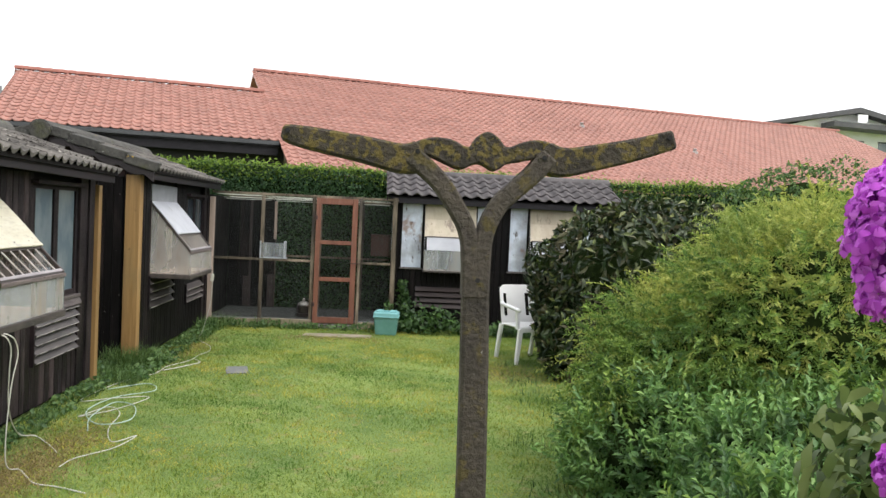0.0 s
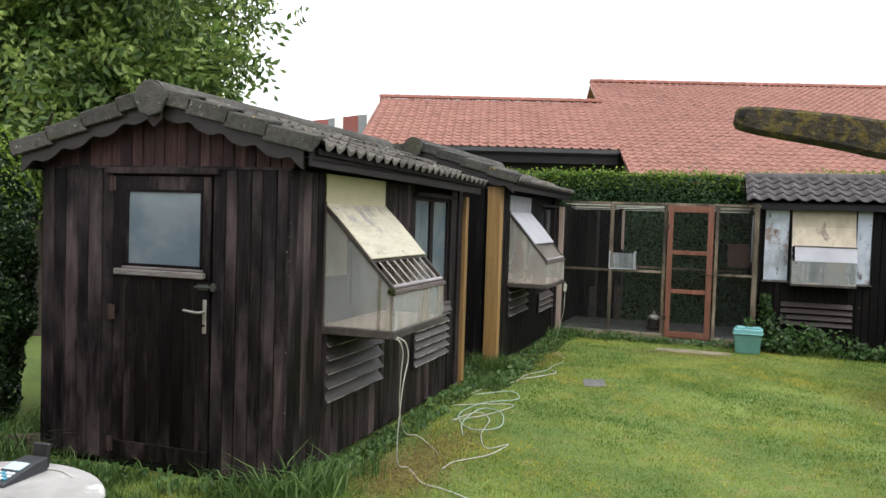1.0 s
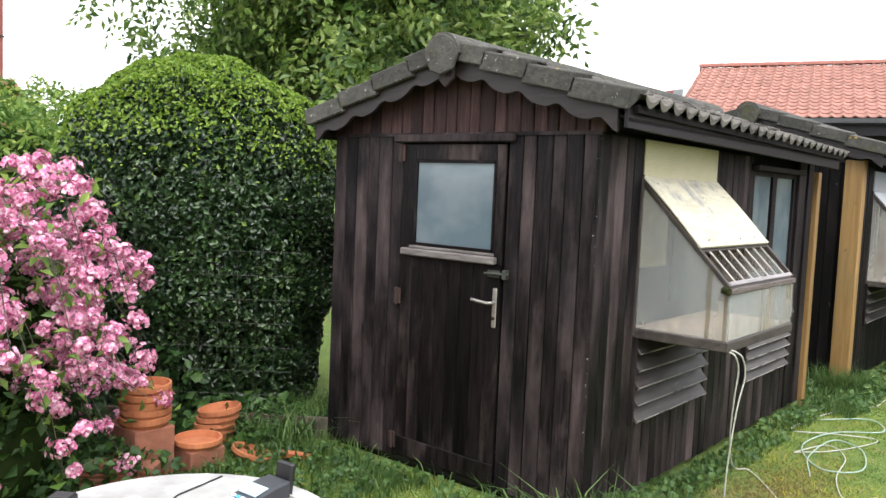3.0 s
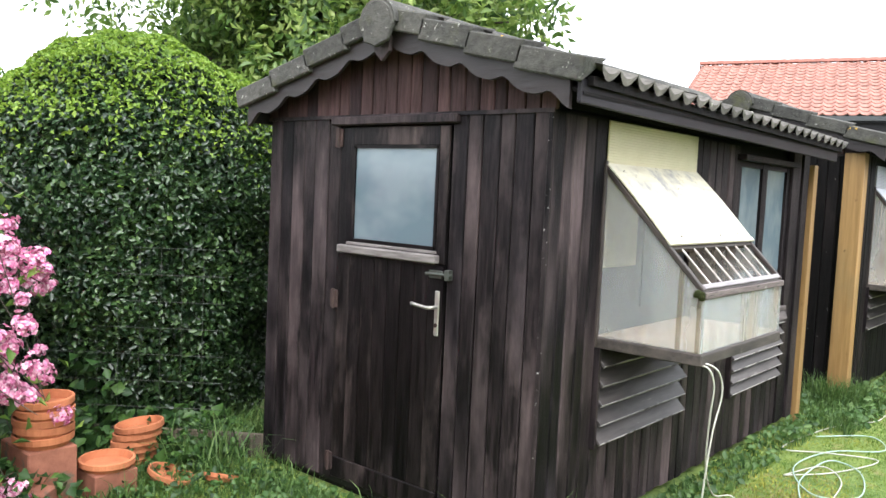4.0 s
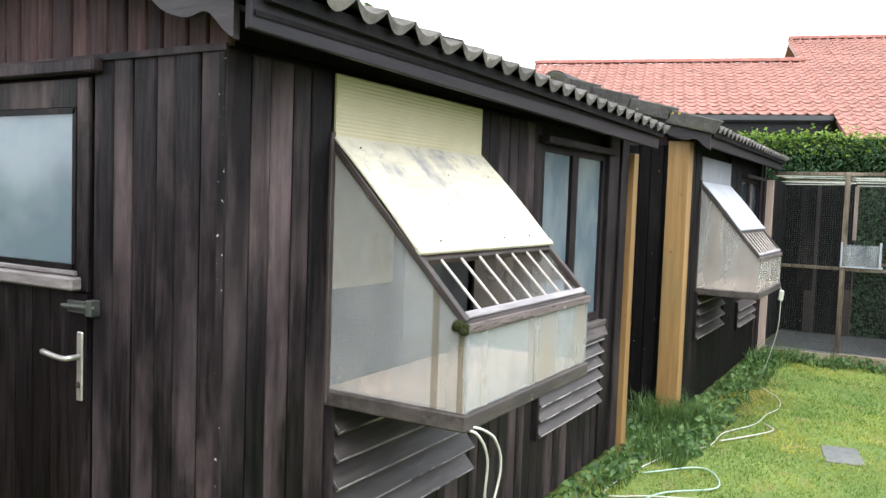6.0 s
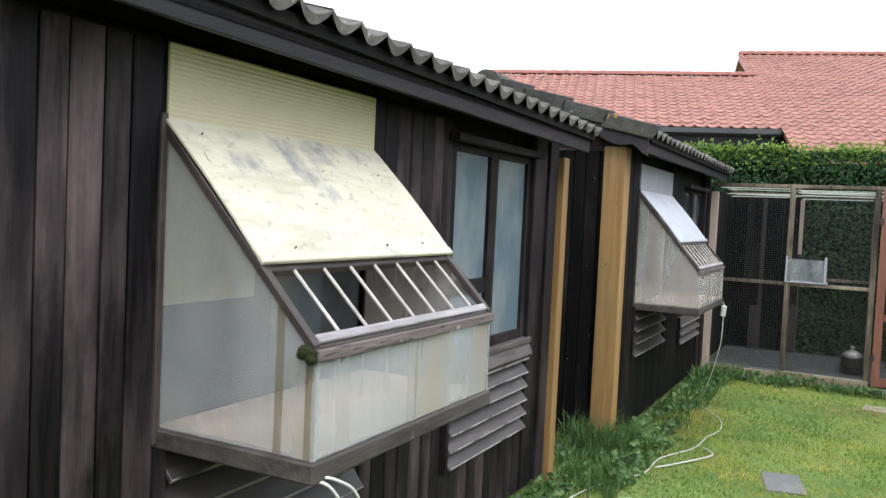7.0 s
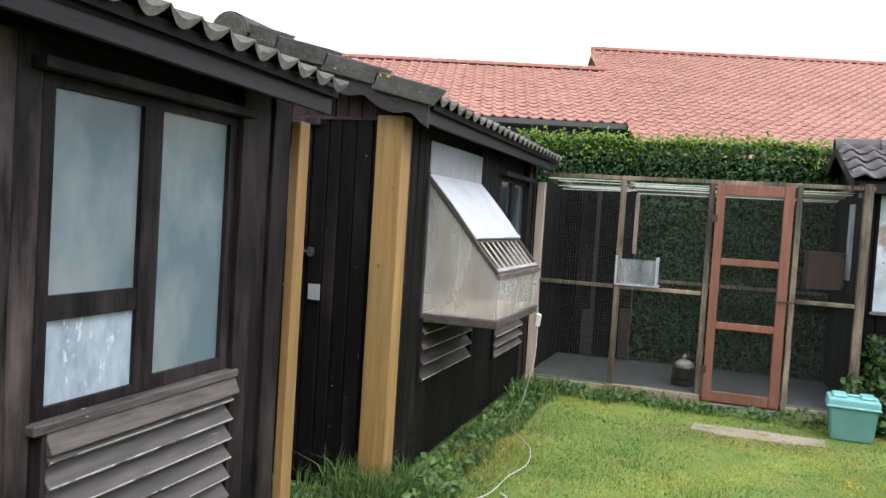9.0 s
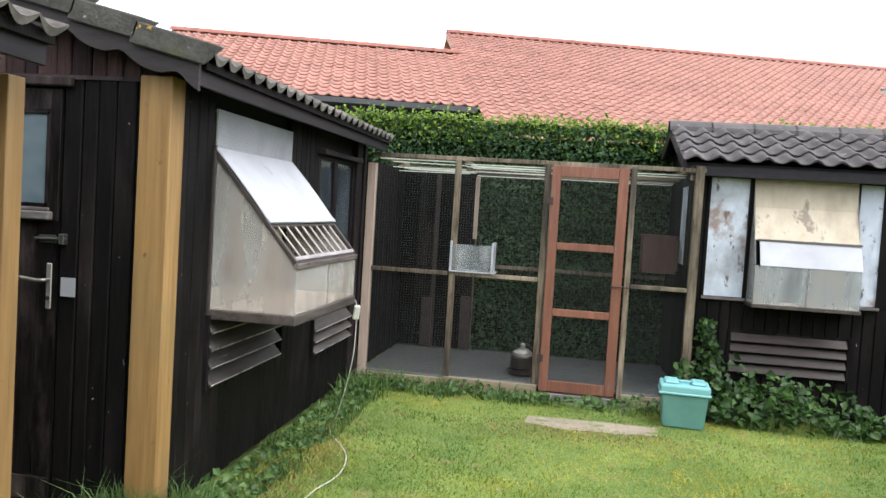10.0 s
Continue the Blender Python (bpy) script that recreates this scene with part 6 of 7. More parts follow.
def spray_shrub(name, blobs, sprays, label, seed, low_mat, high_mat, reach, leaves, size, aspect, rise):
    """A shrub of many shoots, each with small leaves to both sides; rise above 0: upright shoots, below 0: drooping ones."""
    c = blobs[0][0]
    root = empty(name, (c[0], c[1], 0), label, "shrub")
    g = np.random.default_rng(seed)
    total = sum(b[1][0] * b[1][2] for b in blobs)
    Ps, Ns = [], []
    for k, (cc, rr) in enumerate(blobs):
        core_blob("twig_core", cc, [q * 0.66 for q in rr], root, seed + k)
        P, N = shell_points(int(sprays * rr[0] * rr[2] / total), cc, [q * 0.9 for q in rr], seed + 10 * k, depth=0.34)
        ok = P[:, 2] > 0.05
        Ps.append(P[ok])
        Ns.append(N[ok])
    P, N = np.concatenate(Ps), np.concatenate(Ns)
    n = len(P)
    d = unit(N * 0.9 + np.array((0, 0, 0.35 + max(rise, 0))) + 0.45 * g.normal(size=(n, 3)))
    length = g.uniform(reach[0], reach[1], n)[:, None]
    # higher and upward-facing shoots get high_mat more often
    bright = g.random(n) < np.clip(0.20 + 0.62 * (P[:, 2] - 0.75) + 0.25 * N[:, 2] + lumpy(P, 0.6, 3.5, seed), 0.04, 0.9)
    flat = unit(np.cross(d, g.normal(size=(n, 3))))
    PP, AA, NN, BB = [], [], [], []
    for j in range(leaves):
        t = (j + 1) / leaves
        sg = 1 if j % 2 else -1
        way = unit(d + np.array((0, 0, min(rise, 0) * 3.2 * t)))
        side = unit(flat * sg + 0.35 * g.normal(size=(n, 3)))
        a = side + way * 0.9
        PP.append(P + d * length * t + np.array((0, 0, min(rise, 0) * 1.6)) * length * t * t + side * size * 0.35)
        AA.append(a)
        NN.append(np.cross(a, np.cross(way, a)) + 0.3 * g.normal(size=(n, 3)))
        BB.append(bright)
    PP, AA, NN, BB = (np.concatenate(q) for q in (PP, AA, NN, BB))
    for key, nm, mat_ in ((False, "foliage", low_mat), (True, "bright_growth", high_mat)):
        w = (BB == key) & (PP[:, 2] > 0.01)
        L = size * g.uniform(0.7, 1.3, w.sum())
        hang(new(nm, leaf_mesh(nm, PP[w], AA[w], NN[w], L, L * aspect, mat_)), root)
    return root


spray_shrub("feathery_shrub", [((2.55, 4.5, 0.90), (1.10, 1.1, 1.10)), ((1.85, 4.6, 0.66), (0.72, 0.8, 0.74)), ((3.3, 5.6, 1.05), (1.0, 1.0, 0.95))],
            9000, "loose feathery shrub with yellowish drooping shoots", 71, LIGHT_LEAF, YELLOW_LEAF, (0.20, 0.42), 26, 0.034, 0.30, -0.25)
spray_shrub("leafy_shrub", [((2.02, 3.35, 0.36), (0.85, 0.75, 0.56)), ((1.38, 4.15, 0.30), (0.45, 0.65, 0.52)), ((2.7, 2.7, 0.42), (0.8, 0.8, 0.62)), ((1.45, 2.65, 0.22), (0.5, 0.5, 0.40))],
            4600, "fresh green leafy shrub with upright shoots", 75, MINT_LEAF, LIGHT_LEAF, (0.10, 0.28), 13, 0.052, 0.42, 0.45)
blob_shrub("dark_rhododendron", [((2.75, 8.7, 0.95), (1.25, 1.0, 1.05)), ((2.20, 8.6, 0.55), (0.60, 0.6, 0.62)), ((3.4, 9.0, 1.2), (1.0, 0.9, 0.85)), ((1.98, 8.15, 0.42), (0.48, 0.5, 0.52))], 11000, 0.140, 0.34, RHODO_LEAF, "dark glossy rhododendron with long leathery leaves", 81, (OLIVE_LEAF, 0.16, 0.12))
blob_shrub("tall_shrub", [((6.1, 11.2, 1.6), (1.4, 1.2, 1.25)), ((8.2, 11.4, 1.3), (1.6, 1.2, 1.2)), ((5.0, 9.6, 1.0), (1.4, 1.2, 1.0))], 14000, 0.075, 0.5, WEED_LEAF, "loose green shrub at the far border", 91, (YOUNG_LEAF, 0.2, 0.06))
blob_shrub("bright_shrub", [((-10.4, 3.7, 1.10), (1.6, 1.6, 1.42)), ((-11.8, 5.6, 1.15), (1.7, 1.6, 1.55)), ((-9.9, 1.6, 0.9), (1.5, 1.4, 1.1))], 34000, 0.095, 0.48, LIGHT_LEAF, "broad bright-green leafy shrub behind the topiary", 101, (YELLOW_LEAF, 0.2, 0.07))
hedge("hedge", -16.0, -6.2, 14.6, 15.4, 2.0, 9000, "green hedge behind the lofts", 55, 800)


def pink_bush():
    c = Vector((-5.50, 1.80, 0))
    root = empty("weigela_bush", c, "arching weigela bush covered in pink blossom", "flowering bush")
    rn = random.Random(23)
    g = np.random.default_rng(24)
    core_blob("twig_core", (c.x - 0.1, c.y, 0.75), (0.62, 0.62, 0.62), root, 3)
    core_blob("twig_core", (c.x - 0.05, c.y, 0.25), (0.70, 0.70, 0.34), root, 5)
    # lower shell takes the darker leaf: shade under the bush put into colour
    for k, (z, rad) in enumerate(((0.75, (0.66, 0.66, 0.66)), (0.25, (0.74, 0.74, 0.38)))):
        P, N = shell_points(1500, (c.x - 0.08, c.y, z), rad, 31 + k, depth=0.08)
        P[:, 2] = np.maximum(P[:, 2], 0.03)
        foliage("inner_foliage", P, N, 0.075, 0.52, DARK_WEED if k else WEED_LEAF, root, 35 + k, 0.8)
    stems = bmesh.new()
    P, A, N, spots = [], [], [], []
    for k in range(165):
        a = rn.uniform(0, 2 * math.pi)
        reach, top = rn.uniform(0.40, 1.06), rn.uniform(0.95, 1.70)
        if rn.random() < 0.3:
            top *= 0.65
        d = Vector((math.cos(a), math.sin(a), 0))
        end_z = max(0.18, top - rn.uniform(0.15, 1.0) * reach)
        pts = smooth_path([c + d * 0.08, c + d * reach * 0.40 + Vector((0, 0, top * 0.82)), c + d * reach * 0.78 + Vector((0, 0, top * 0.97)), c + d * reach * 1.1 + Vector((0, 0, end_z))], 6)
        add_tube(stems, pts, [0.007 - 0.005 * i / (len(pts) - 1) for i in range(len(pts))], 4)
        for i, p in enumerate(pts[5:]):
            for q in range(1):
                P.append(np.array(p) - np.array((d.x, d.y, 0.3)) * 0.03 + g.normal(size=3) * 0.05)
                A.append(g.normal(size=3) + np.array((0, 0, -0.5)))
                N.append(np.array((d.x, d.y, 0.8)) + 0.5 * g.normal(size=3))
            if rn.random() < 0.46:
                spots.append(np.array(p) + np.array((d.x, d.y, 0.3)) * 0.03 + g.normal(size=3) * 0.03)
    part("branchwork", stems, BARK, root)
    L = 0.075 * g.uniform(0.7, 1.3, len(P))
    hang(new("foliage", leaf_mesh("foliage", np.array(P), np.array(A), np.array(N), L, L * 0.5, LIGHT_LEAF)), root)
    spots = np.array(spots)
    o = np.repeat(spots, 32, 0)
    off = unit(g.normal(size=o.shape)) * np.array((0.048, 0.048, 0.040)) * np.repeat(g.uniform(0.55, 1.35, (len(spots), 1)), 32, 0) * g.uniform(0.3, 1.25, (len(o), 1))
    way = unit(off + np.array((0, 0, 0.012)) + 0.008 * g.normal(size=o.shape))
    o = o + off
    u = unit(np.cross(way, np.tile((0.3, 0.5, 0.8), (len(o), 1))))
    w = np.cross(way, u)
    FP, FA, FN = [], [], []
    for j in range(5):
        t = 2 * math.pi * j / 5
        d = u * math.cos(t) + w * math.sin(t)
        FP.append(o + d * 0.008 + way * 0.003)
        FA.append(d + way * 0.4)
        FN.append(way)
    FP, FA, FN = (np.concatenate(q) for q in (FP, FA, FN))
    L = 0.0190 * g.uniform(0.8, 1.25, len(FP))
    hang(new("blossom", leaf_mesh("blossom", FP, FA, FN, L, L * 0.85, PINK, 0.15, True)), root)


pink_bush()


def purple_bush():
    root = empty("purple_rhododendron", (1.15, 0.75, 0), "rhododendron with large purple flower heads", "flowering bush")
    g = np.random.default_rng(41)
    core_blob("twig_core", (1.25, 0.75, 0.6), (0.33, 0.42, 0.75), root, 6)
    P, N = shell_points(2600, (1.22, 0.75, 0.85), (0.50, 0.62, 0.80), 42, depth=0.3)
    foliage("foliage", P, N, 0.100, 0.36, NEAR_LEAF, root, 43, 0.8, full=True)
    P, N = shell_points(900, (1.38, 1.60, 0.85), (0.42, 0.42, 0.52), 44, depth=0.35)
    core_blob("twig_core", (1.42, 1.60, 0.6), (0.28, 0.28, 0.55), root, 8)
    foliage("foliage", P, N, 0.100, 0.36, NEAR_LEAF, root, 45, 0.8, full=True)
    FP, FA, FN, L = [], [], [], []
    heads = [(0.585, 0.72, 1.76), (0.60, 0.72, 1.65), (0.62, 0.74, 1.795), (0.575, 0.72, 1.70), (0.615, 0.73, 1.60), (0.70, 0.78, 1.72), (0.70, 0.76, 1.56), (0.60, 0.62, 1.32), (0.66, 0.70, 1.66), (0.64, 0.76, 1.745), (0.68, 0.72, 1.80), (0.76, 0.74, 1.64), (0.78, 0.80, 1.76), (0.67, 0.60, 1.27), (0.95, 0.80, 1.72), (0.9, 0.5, 1.35), (1.1, 0.95, 1.65)]
    for h in heads:
        for f in range(72):
            way = g.normal(size=3)
            way[2] = abs(way[2]) * 0.8 - 0.25
            way /= np.linalg.norm(way)
            o = np.array(h) + np.array((0.030, 0.013, 0.010)) + way * 0.064
            u = np.cross(way, (0.3, 0.5, 0.8))
            u /= np.linalg.norm(u)
            w = np.cross(way, u)
            for j in range(5):
                t = 2 * math.pi * j / 5 + f
                d = u * math.cos(t) + w * math.sin(t)
                FP.append(o + d * 0.011 + way * g.uniform(-0.008, 0.010))
                FA.append(d + way * 0.35)
                FN.append(way + 0.45 * g.normal(size=3))
                L.append(0.021 * g.uniform(0.75, 1.25))
    L = np.array(L)
    hang(new("blossom", leaf_mesh("blossom", np.array(FP), np.array(FA), np.array(FN), L, L * 0.85, PURPLE, 0.3, True)), root)


purple_bush()


# ---- grass, weeds and ivy ----
def blades(name, x, y, h, lean, width, material, seed, label, category):
    r = np.random.default_rng(seed)
    n = len(x)
    a, b = r.uniform(0, 2 * np.pi, n), r.uniform(0, 2 * np.pi, n)
    base = np.stack([x, y, np.zeros(n) - 0.004], 1)
    side = np.stack([np.cos(a), np.sin(a), np.zeros(n)], 1) * (width * r.uniform(0.7, 1.3, n))[:, None]
    bend = np.stack([np.cos(b), np.sin(b), np.zeros(n)], 1) * (h * lean * r.random(n))[:, None]
    mid = base + bend * 0.35 + np.stack([np.zeros(n), np.zeros(n), h * 0.6], 1)
    tip = base + bend + np.stack([np.zeros(n), np.zeros(n), h * (1 - 0.35 * lean * r.random(n))], 1)
    v = np.stack([base - side, base + side, mid + side * 0.7, mid - side * 0.7, tip], 1)
    k = np.arange(n).reshape(-1, 1) * 5
    t = np.concatenate([k + np.array([[0, 1, 2]]), k + np.array([[0, 2, 3]]), k + np.array([[3, 2, 4]])], 1).reshape(-1, 3)
    return tagged(new(name, mesh_of(name, v.reshape(-1, 3), t, material)), label, category, kind="stuff")


def free(x, y):
    """True where grass can grow: not under lofts, aviary, slabs."""
    ok = ~((x > -4.86) & (x < -2.99) & (y > 3.84) & (y < 7.26))
    ok &= ~((x > -4.75) & (x < -2.84) & (y > 8.08) & (y < 11.5))
    ok &= ~((x > -2.9) & (x < -0.05) & (y > 11.46))
    ok &= ~((x > -0.15) & (y > 11.64))
    ok &= ~((x > -1.28) & (x < -0.42) & (y > 10.66) & (y < 10.85))
    ok &= ~((x > -1.86) & (x < -1.66) & (y > 7.88) & (y < 8.22))
    return ok


g = np.random.default_rng(61)
n = 300000
x, y = g.uniform(-5.0, 2.6, n), 1.6 + 9.8 * g.random(n) ** 1.05
dens = 0.72 + lumpy(np.stack([x, y, 0 * x], 1), 0.55, 2.2, 62) + lumpy(np.stack([x, y, 0 * x], 1), 0.35, 7.0, 63)
ok = free(x, y) & (g.random(n) < dens)
x, y = x[ok], y[ok]
tall = 1 + lumpy(np.stack([x, y, 0 * x], 1), 0.5, 3.0, 64)
blades("grass", x, y, 0.027 * tall * g.uniform(0.5, 1.5, len(x)), 2.2, 0.0026, GRASS, 65, "short mown lawn grass", "grass")

# long grass and weeds along the feet of walls and posts
xs, ys, hs = [], [], []
for x0, x1, y0, y1, count, h in ((-3.0, -2.74, 3.9, 7.3, 3400, 0.065), (-4.9, -3.0, 3.55, 3.84, 1600, 0.11), (-2.95, -2.55, 7.1, 8.3, 2600, 0.10), (-2.86, -2.50, 8.2, 11.4, 5200, 0.075), (-2.8, -0.3, 11.22, 11.47, 2600, 0.075),
                                 (-5.9, -4.7, 2.7, 3.9, 1600, 0.14), (-5.6, -4.86, 3.8, 6.0, 2500, 0.16), (0.0, 3.0, 11.0, 11.5, 1500, 0.10), (0.7, 1.4, 2.5, 6.0, 900, 0.07), (1.1, 1.5, 6.0, 9.0, 900, 0.07), (-4.9, -3.6, 2.7, 3.75, 7000, 0.085), (-3.3, -2.7, 3.6, 4.1, 900, 0.15), (-3.10, -2.72, 7.9, 8.25, 1500, 0.22), (-3.6, -2.95, 7.27, 8.05, 1500, 0.14), (-2.78, -2.6, 10.9, 11.45, 700, 0.16)):
    m = count
    xx, yy = g.uniform(x0, x1, m), g.uniform(y0, y1, m)
    clump = 0.35 + lumpy(np.stack([xx, yy, 0 * xx], 1), 1.3, 9.0, int(count + x0 * 10))
    k = (g.random(m) < clump) & ~((xx > -4.86) & (xx < -2.99) & (yy > 3.84) & (yy < 7.26))
    xs.append(xx[k])
    ys.append(yy[k])
    hs.append(h * g.uniform(0.4, 1.5, k.sum()))
blades("long_grass", np.concatenate(xs), np.concatenate(ys), np.concatenate(hs), 1.0, 0.0032, TUFT, 66, "uncut long grass along the walls", "grass")


xs, ys, hs = [], [], []
for cx, cy, rad, count, h in ((-2.88, 3.80, 0.10, 150, 0.30), (-3.02, 3.70, 0.10, 110, 0.24), (-2.80, 4.02, 0.08, 90, 0.24), (-2.72, 4.35, 0.07, 60, 0.18), (-3.35, 3.66, 0.09, 70, 0.18), (-2.90, 7.98, 0.08, 90, 0.22), (-2.72, 8.22, 0.08, 90, 0.24), (-2.70, 10.95, 0.10, 110, 0.24), (-2.55, 11.35, 0.10, 100, 0.22), (-2.1, 11.35, 0.12, 100, 0.18), (-1.55, 11.36, 0.12, 90, 0.16), (-4.98, 3.62, 0.12, 130, 0.30), (-5.1, 3.95, 0.12, 120, 0.30)):
    xs.append(cx + rad * g.normal(size=count))
    ys.append(cy + rad * g.normal(size=count))
    hs.append(h * g.uniform(0.45, 1.2, count))
X, Y, H = np.concatenate(xs), np.concatenate(ys), np.concatenate(hs)
ok = free(X, Y)
blades("tall_grass", X[ok], Y[ok], H[ok], 1.5, 0.0058, TUFT, 68, "clumps of tall arching grass at the loft corners", "grass")


def weeds(name, boxes, size, seed, label, material=None):
    r = np.random.default_rng(seed)
    P = []
    for x0, x1, y0, y1, h, n in boxes:
        p = np.stack([r.uniform(x0, x1, n), r.uniform(y0, y1, n), h * r.random(n) ** 0.8], 1)
        p[:, 2] *= np.clip(0.65 + lumpy(p * np.array((1, 1, 0)), 0.9, 6.0, seed + n), 0.08, 1.3)
        P.append(p)
    P = np.concatenate(P)
    P[:, 2] += 0.015
    N = np.tile((0.15, -0.45, 0.8), (len(P), 1))
    return tagged(foliage(name, P, N, size, 0.75, material or WEED_LEAF, None, seed, 0.6), label, "weeds", kind="stuff")


weeds("weeds", [(0.1, 3.0, 11.05, 11.6, 0.44, 1700), (-0.2, 0.2, 11.2, 11.5, 0.34, 200)], 0.075, 125, "dark lobed weeds along the black loft", DARK_WEED)
weeds("weeds", [(-2.8, -0.3, 11.2, 11.46, 0.10, 520), (-2.84, -2.55, 8.25, 11.4, 0.085, 520), (-2.98, -2.74, 3.95, 7.2, 0.08, 520), (-2.9, -2.5, 7.3, 8.6, 0.13, 420), (-4.7, -3.1, 3.6, 3.8, 0.08, 90), (-3.6, -2.95, 7.3, 8.0, 0.16, 260)], 0.047, 121, "leafy weeds growing along the walls")
weeds("weeds", [(-5.9, -5.25, 2.95, 3.85, 0.42, 700), (-5.95, -5.5, 3.1, 3.6, 0.70, 200), (-5.3, -4.95, 3.35, 3.75, 0.16, 120)], 0.085, 131, "broad-leaved weeds round the terracotta pots", DARK_WEED)


# dense weeds whose dark leaf colour also carries the bush's shadow
weeds("weeds", [(-6.6, -4.75, 1.0, 2.75, 0.34, 3000), (-6.9, -5.6, 2.2, 3.3, 0.40, 1200)], 0.060, 151, "low weeds under the pink bush, darkened for the shadow there", DARK_WEED)
weeds("weeds", [(-5.0, -4.0, 2.75, 3.75, 0.09, 700), (-5.3, -4.9, 3.2, 3.9, 0.20, 420)], 0.040, 155, "small dark weeds in the grass by the pots", DARK_WEED)
weeds("weeds", [(0.75, 1.65, 1.9, 2.75, 0.52, 330)], 0.125, 161, "broad pale-green leaves at the border's foot")
STRAW = leafy("dry_straw_blade", [(0.16, 0.125, 0.055), (0.26, 0.205, 0.092), (0.36, 0.295, 0.135)], 0.3, 0.8, 0.1)
xs, ys = [], []
for cx, cy, sx, sy, count in ((-2.50, 4.45, 0.16, 0.28, 5200), (-2.45, 5.2, 0.14, 0.30, 2600), (-2.55, 9.2, 0.12, 0.6, 2600), (1.15, 8.3, 0.22, 0.35, 2200), (-0.9, 10.5, 0.5, 0.15, 1800)):
    xs.append(cx + sx * g.normal(size=count))
    ys.append(cy + sy * g.normal(size=count))
X, Y = np.concatenate(xs), np.concatenate(ys)
ok = free(X, Y)
blades("dry_grass", X[ok], Y[ok], 0.024 * g.uniform(0.5, 1.5, ok.sum()), 2.6, 0.0030, STRAW, 69, "worn dry straw-coloured grass patches", "grass")


def ivy():
    r = np.random.default_rng(141)
    n = 420
    z = 0.75 * r.random(n)
    x = 0.07 + 0.05 * np.sin(z * 5) + 0.085 * r.normal(size=n) * (1.1 - z)
    P = np.stack([x, 11.66 - 0.05 * r.random(n), z], 1)
    root = empty("ivy", (0.07, 11.63, 0), "ivy climbing up the black loft wall", "ivy")
    part("stem", tube(smooth_path([(0.08, 11.655, 0.0), (0.12, 11.66, 0.25), (0.05, 11.66, 0.5), (0.10, 11.66, 0.72)], 4), 0.006, 5), BARK, root)
    foliage("leaves", P, np.tile((0, -1, 0.2), (n, 1)), 0.050, 0.85, DARK_WEED, root, 142, 0.5)


ivy()


# ---- garden things ----
LICHEN = spotted(spotted(surface("lichened_concrete", (0.016, 0.014, 0.010), (0.066, 0.054, 0.036), (1, 1, 1), 46, 9, 0.95, 1.2, 0.0, (0.108, 0.084, 0.020), 0.49, 30, dist=0.016), (0.012, 0.011, 0.009), 0.57, 8, 0.10, (1, 1, 1), 0.75), (0.36, 0.35, 0.31), 0.71, 55, 0.02)
POST_GREY = spotted(surface("pitted_brown_concrete", (0.022, 0.019, 0.015), (0.086, 0.072, 0.054), (1, 1, 1), 50, 6, 0.95, 1.2, 0.0, (0.40, 0.39, 0.35), 0.675, 44, dist=0.014), (0.085, 0.068, 0.018), 0.58, 14, 0.06, (1, 1, 1), 0.8)
TERRACOTTA = surface("terracotta", (0.30, 0.095, 0.038), (0.50, 0.18, 0.080), (1, 1, 1), 14, 3, 0.85, 0.3, 0.15, (0.50, 0.33, 0.22), 0.68, 10)
CLAY_BLOCK = surface("red_clay_block", (0.17, 0.062, 0.038), (0.32, 0.125, 0.078), (1, 1, 1), 18, 4, 0.9, 0.5, 0.12, (0.12, 0.09, 0.06), 0.60, 7)
TABLE_TOP = surface("mottled_pale_table_top", (0.21, 0.205, 0.20), (0.50, 0.49, 0.48), (1, 1, 1), 7, 2.5, 0.45, 0.08, 0.0, (0.62, 0.61, 0.60), 0.58, 10)
BLACK_PLASTIC = surface("black_plastic", (0.006, 0.006, 0.007), (0.014, 0.014, 0.016), (1, 1, 1), 20, 3, 0.4, 0.05, 0.0)
GREY_PLASTIC = surface("dark_grey_plastic", (0.016, 0.018, 0.022), (0.032, 0.035, 0.042), (1, 1, 1), 20, 3, 0.4, 0.05, 0.0)
DISPLAY = surface("pale_display", (0.34, 0.48, 0.56), (0.50, 0.62, 0.68), (1, 1, 1), 10, 3, 0.2, 0.0, 0.0)
BLUE_KEY = surface("blue_key", (0.04, 0.25, 0.38), (0.08, 0.34, 0.46), (1, 1, 1), 10, 3, 0.4, 0.0, 0.0)
WHITE_KEY = surface("white_key", (0.55, 0.58, 0.60), (0.66, 0.68, 0.70), (1, 1, 1), 10, 3, 0.4, 0.0, 0.0)
TEAL = surface("faded_teal_plastic", (0.085, 0.22, 0.19), (0.13, 0.29, 0.26), (1, 1, 1), 8, 2, 0.5, 0.05, 0.0, (0.18, 0.27, 0.22), 0.66, 5)
TEAL_LID = surface("pale_teal_plastic", (0.13, 0.35, 0.37), (0.20, 0.43, 0.44), (1, 1, 1), 8, 2, 0.5, 0.05, 0.0)
CABLE_WHITE = surface("white_cable", (0.40, 0.395, 0.35), (0.58, 0.57, 0.52), (1, 1, 1), 20, 4, 0.5, 0.0, 0.0)
CABLE_GREEN = surface("pale_green_cable", (0.28, 0.40, 0.34), (0.42, 0.54, 0.48), (1, 1, 1), 20, 4, 0.5, 0.0, 0.0)
DRAIN_GREY = surface("grey_concrete_cover", (0.085, 0.088, 0.086), (0.18, 0.185, 0.18), (1, 1, 1), 25, 4, 0.9, 0.4, 0.0, (0.10, 0.12, 0.05), 0.6, 12)
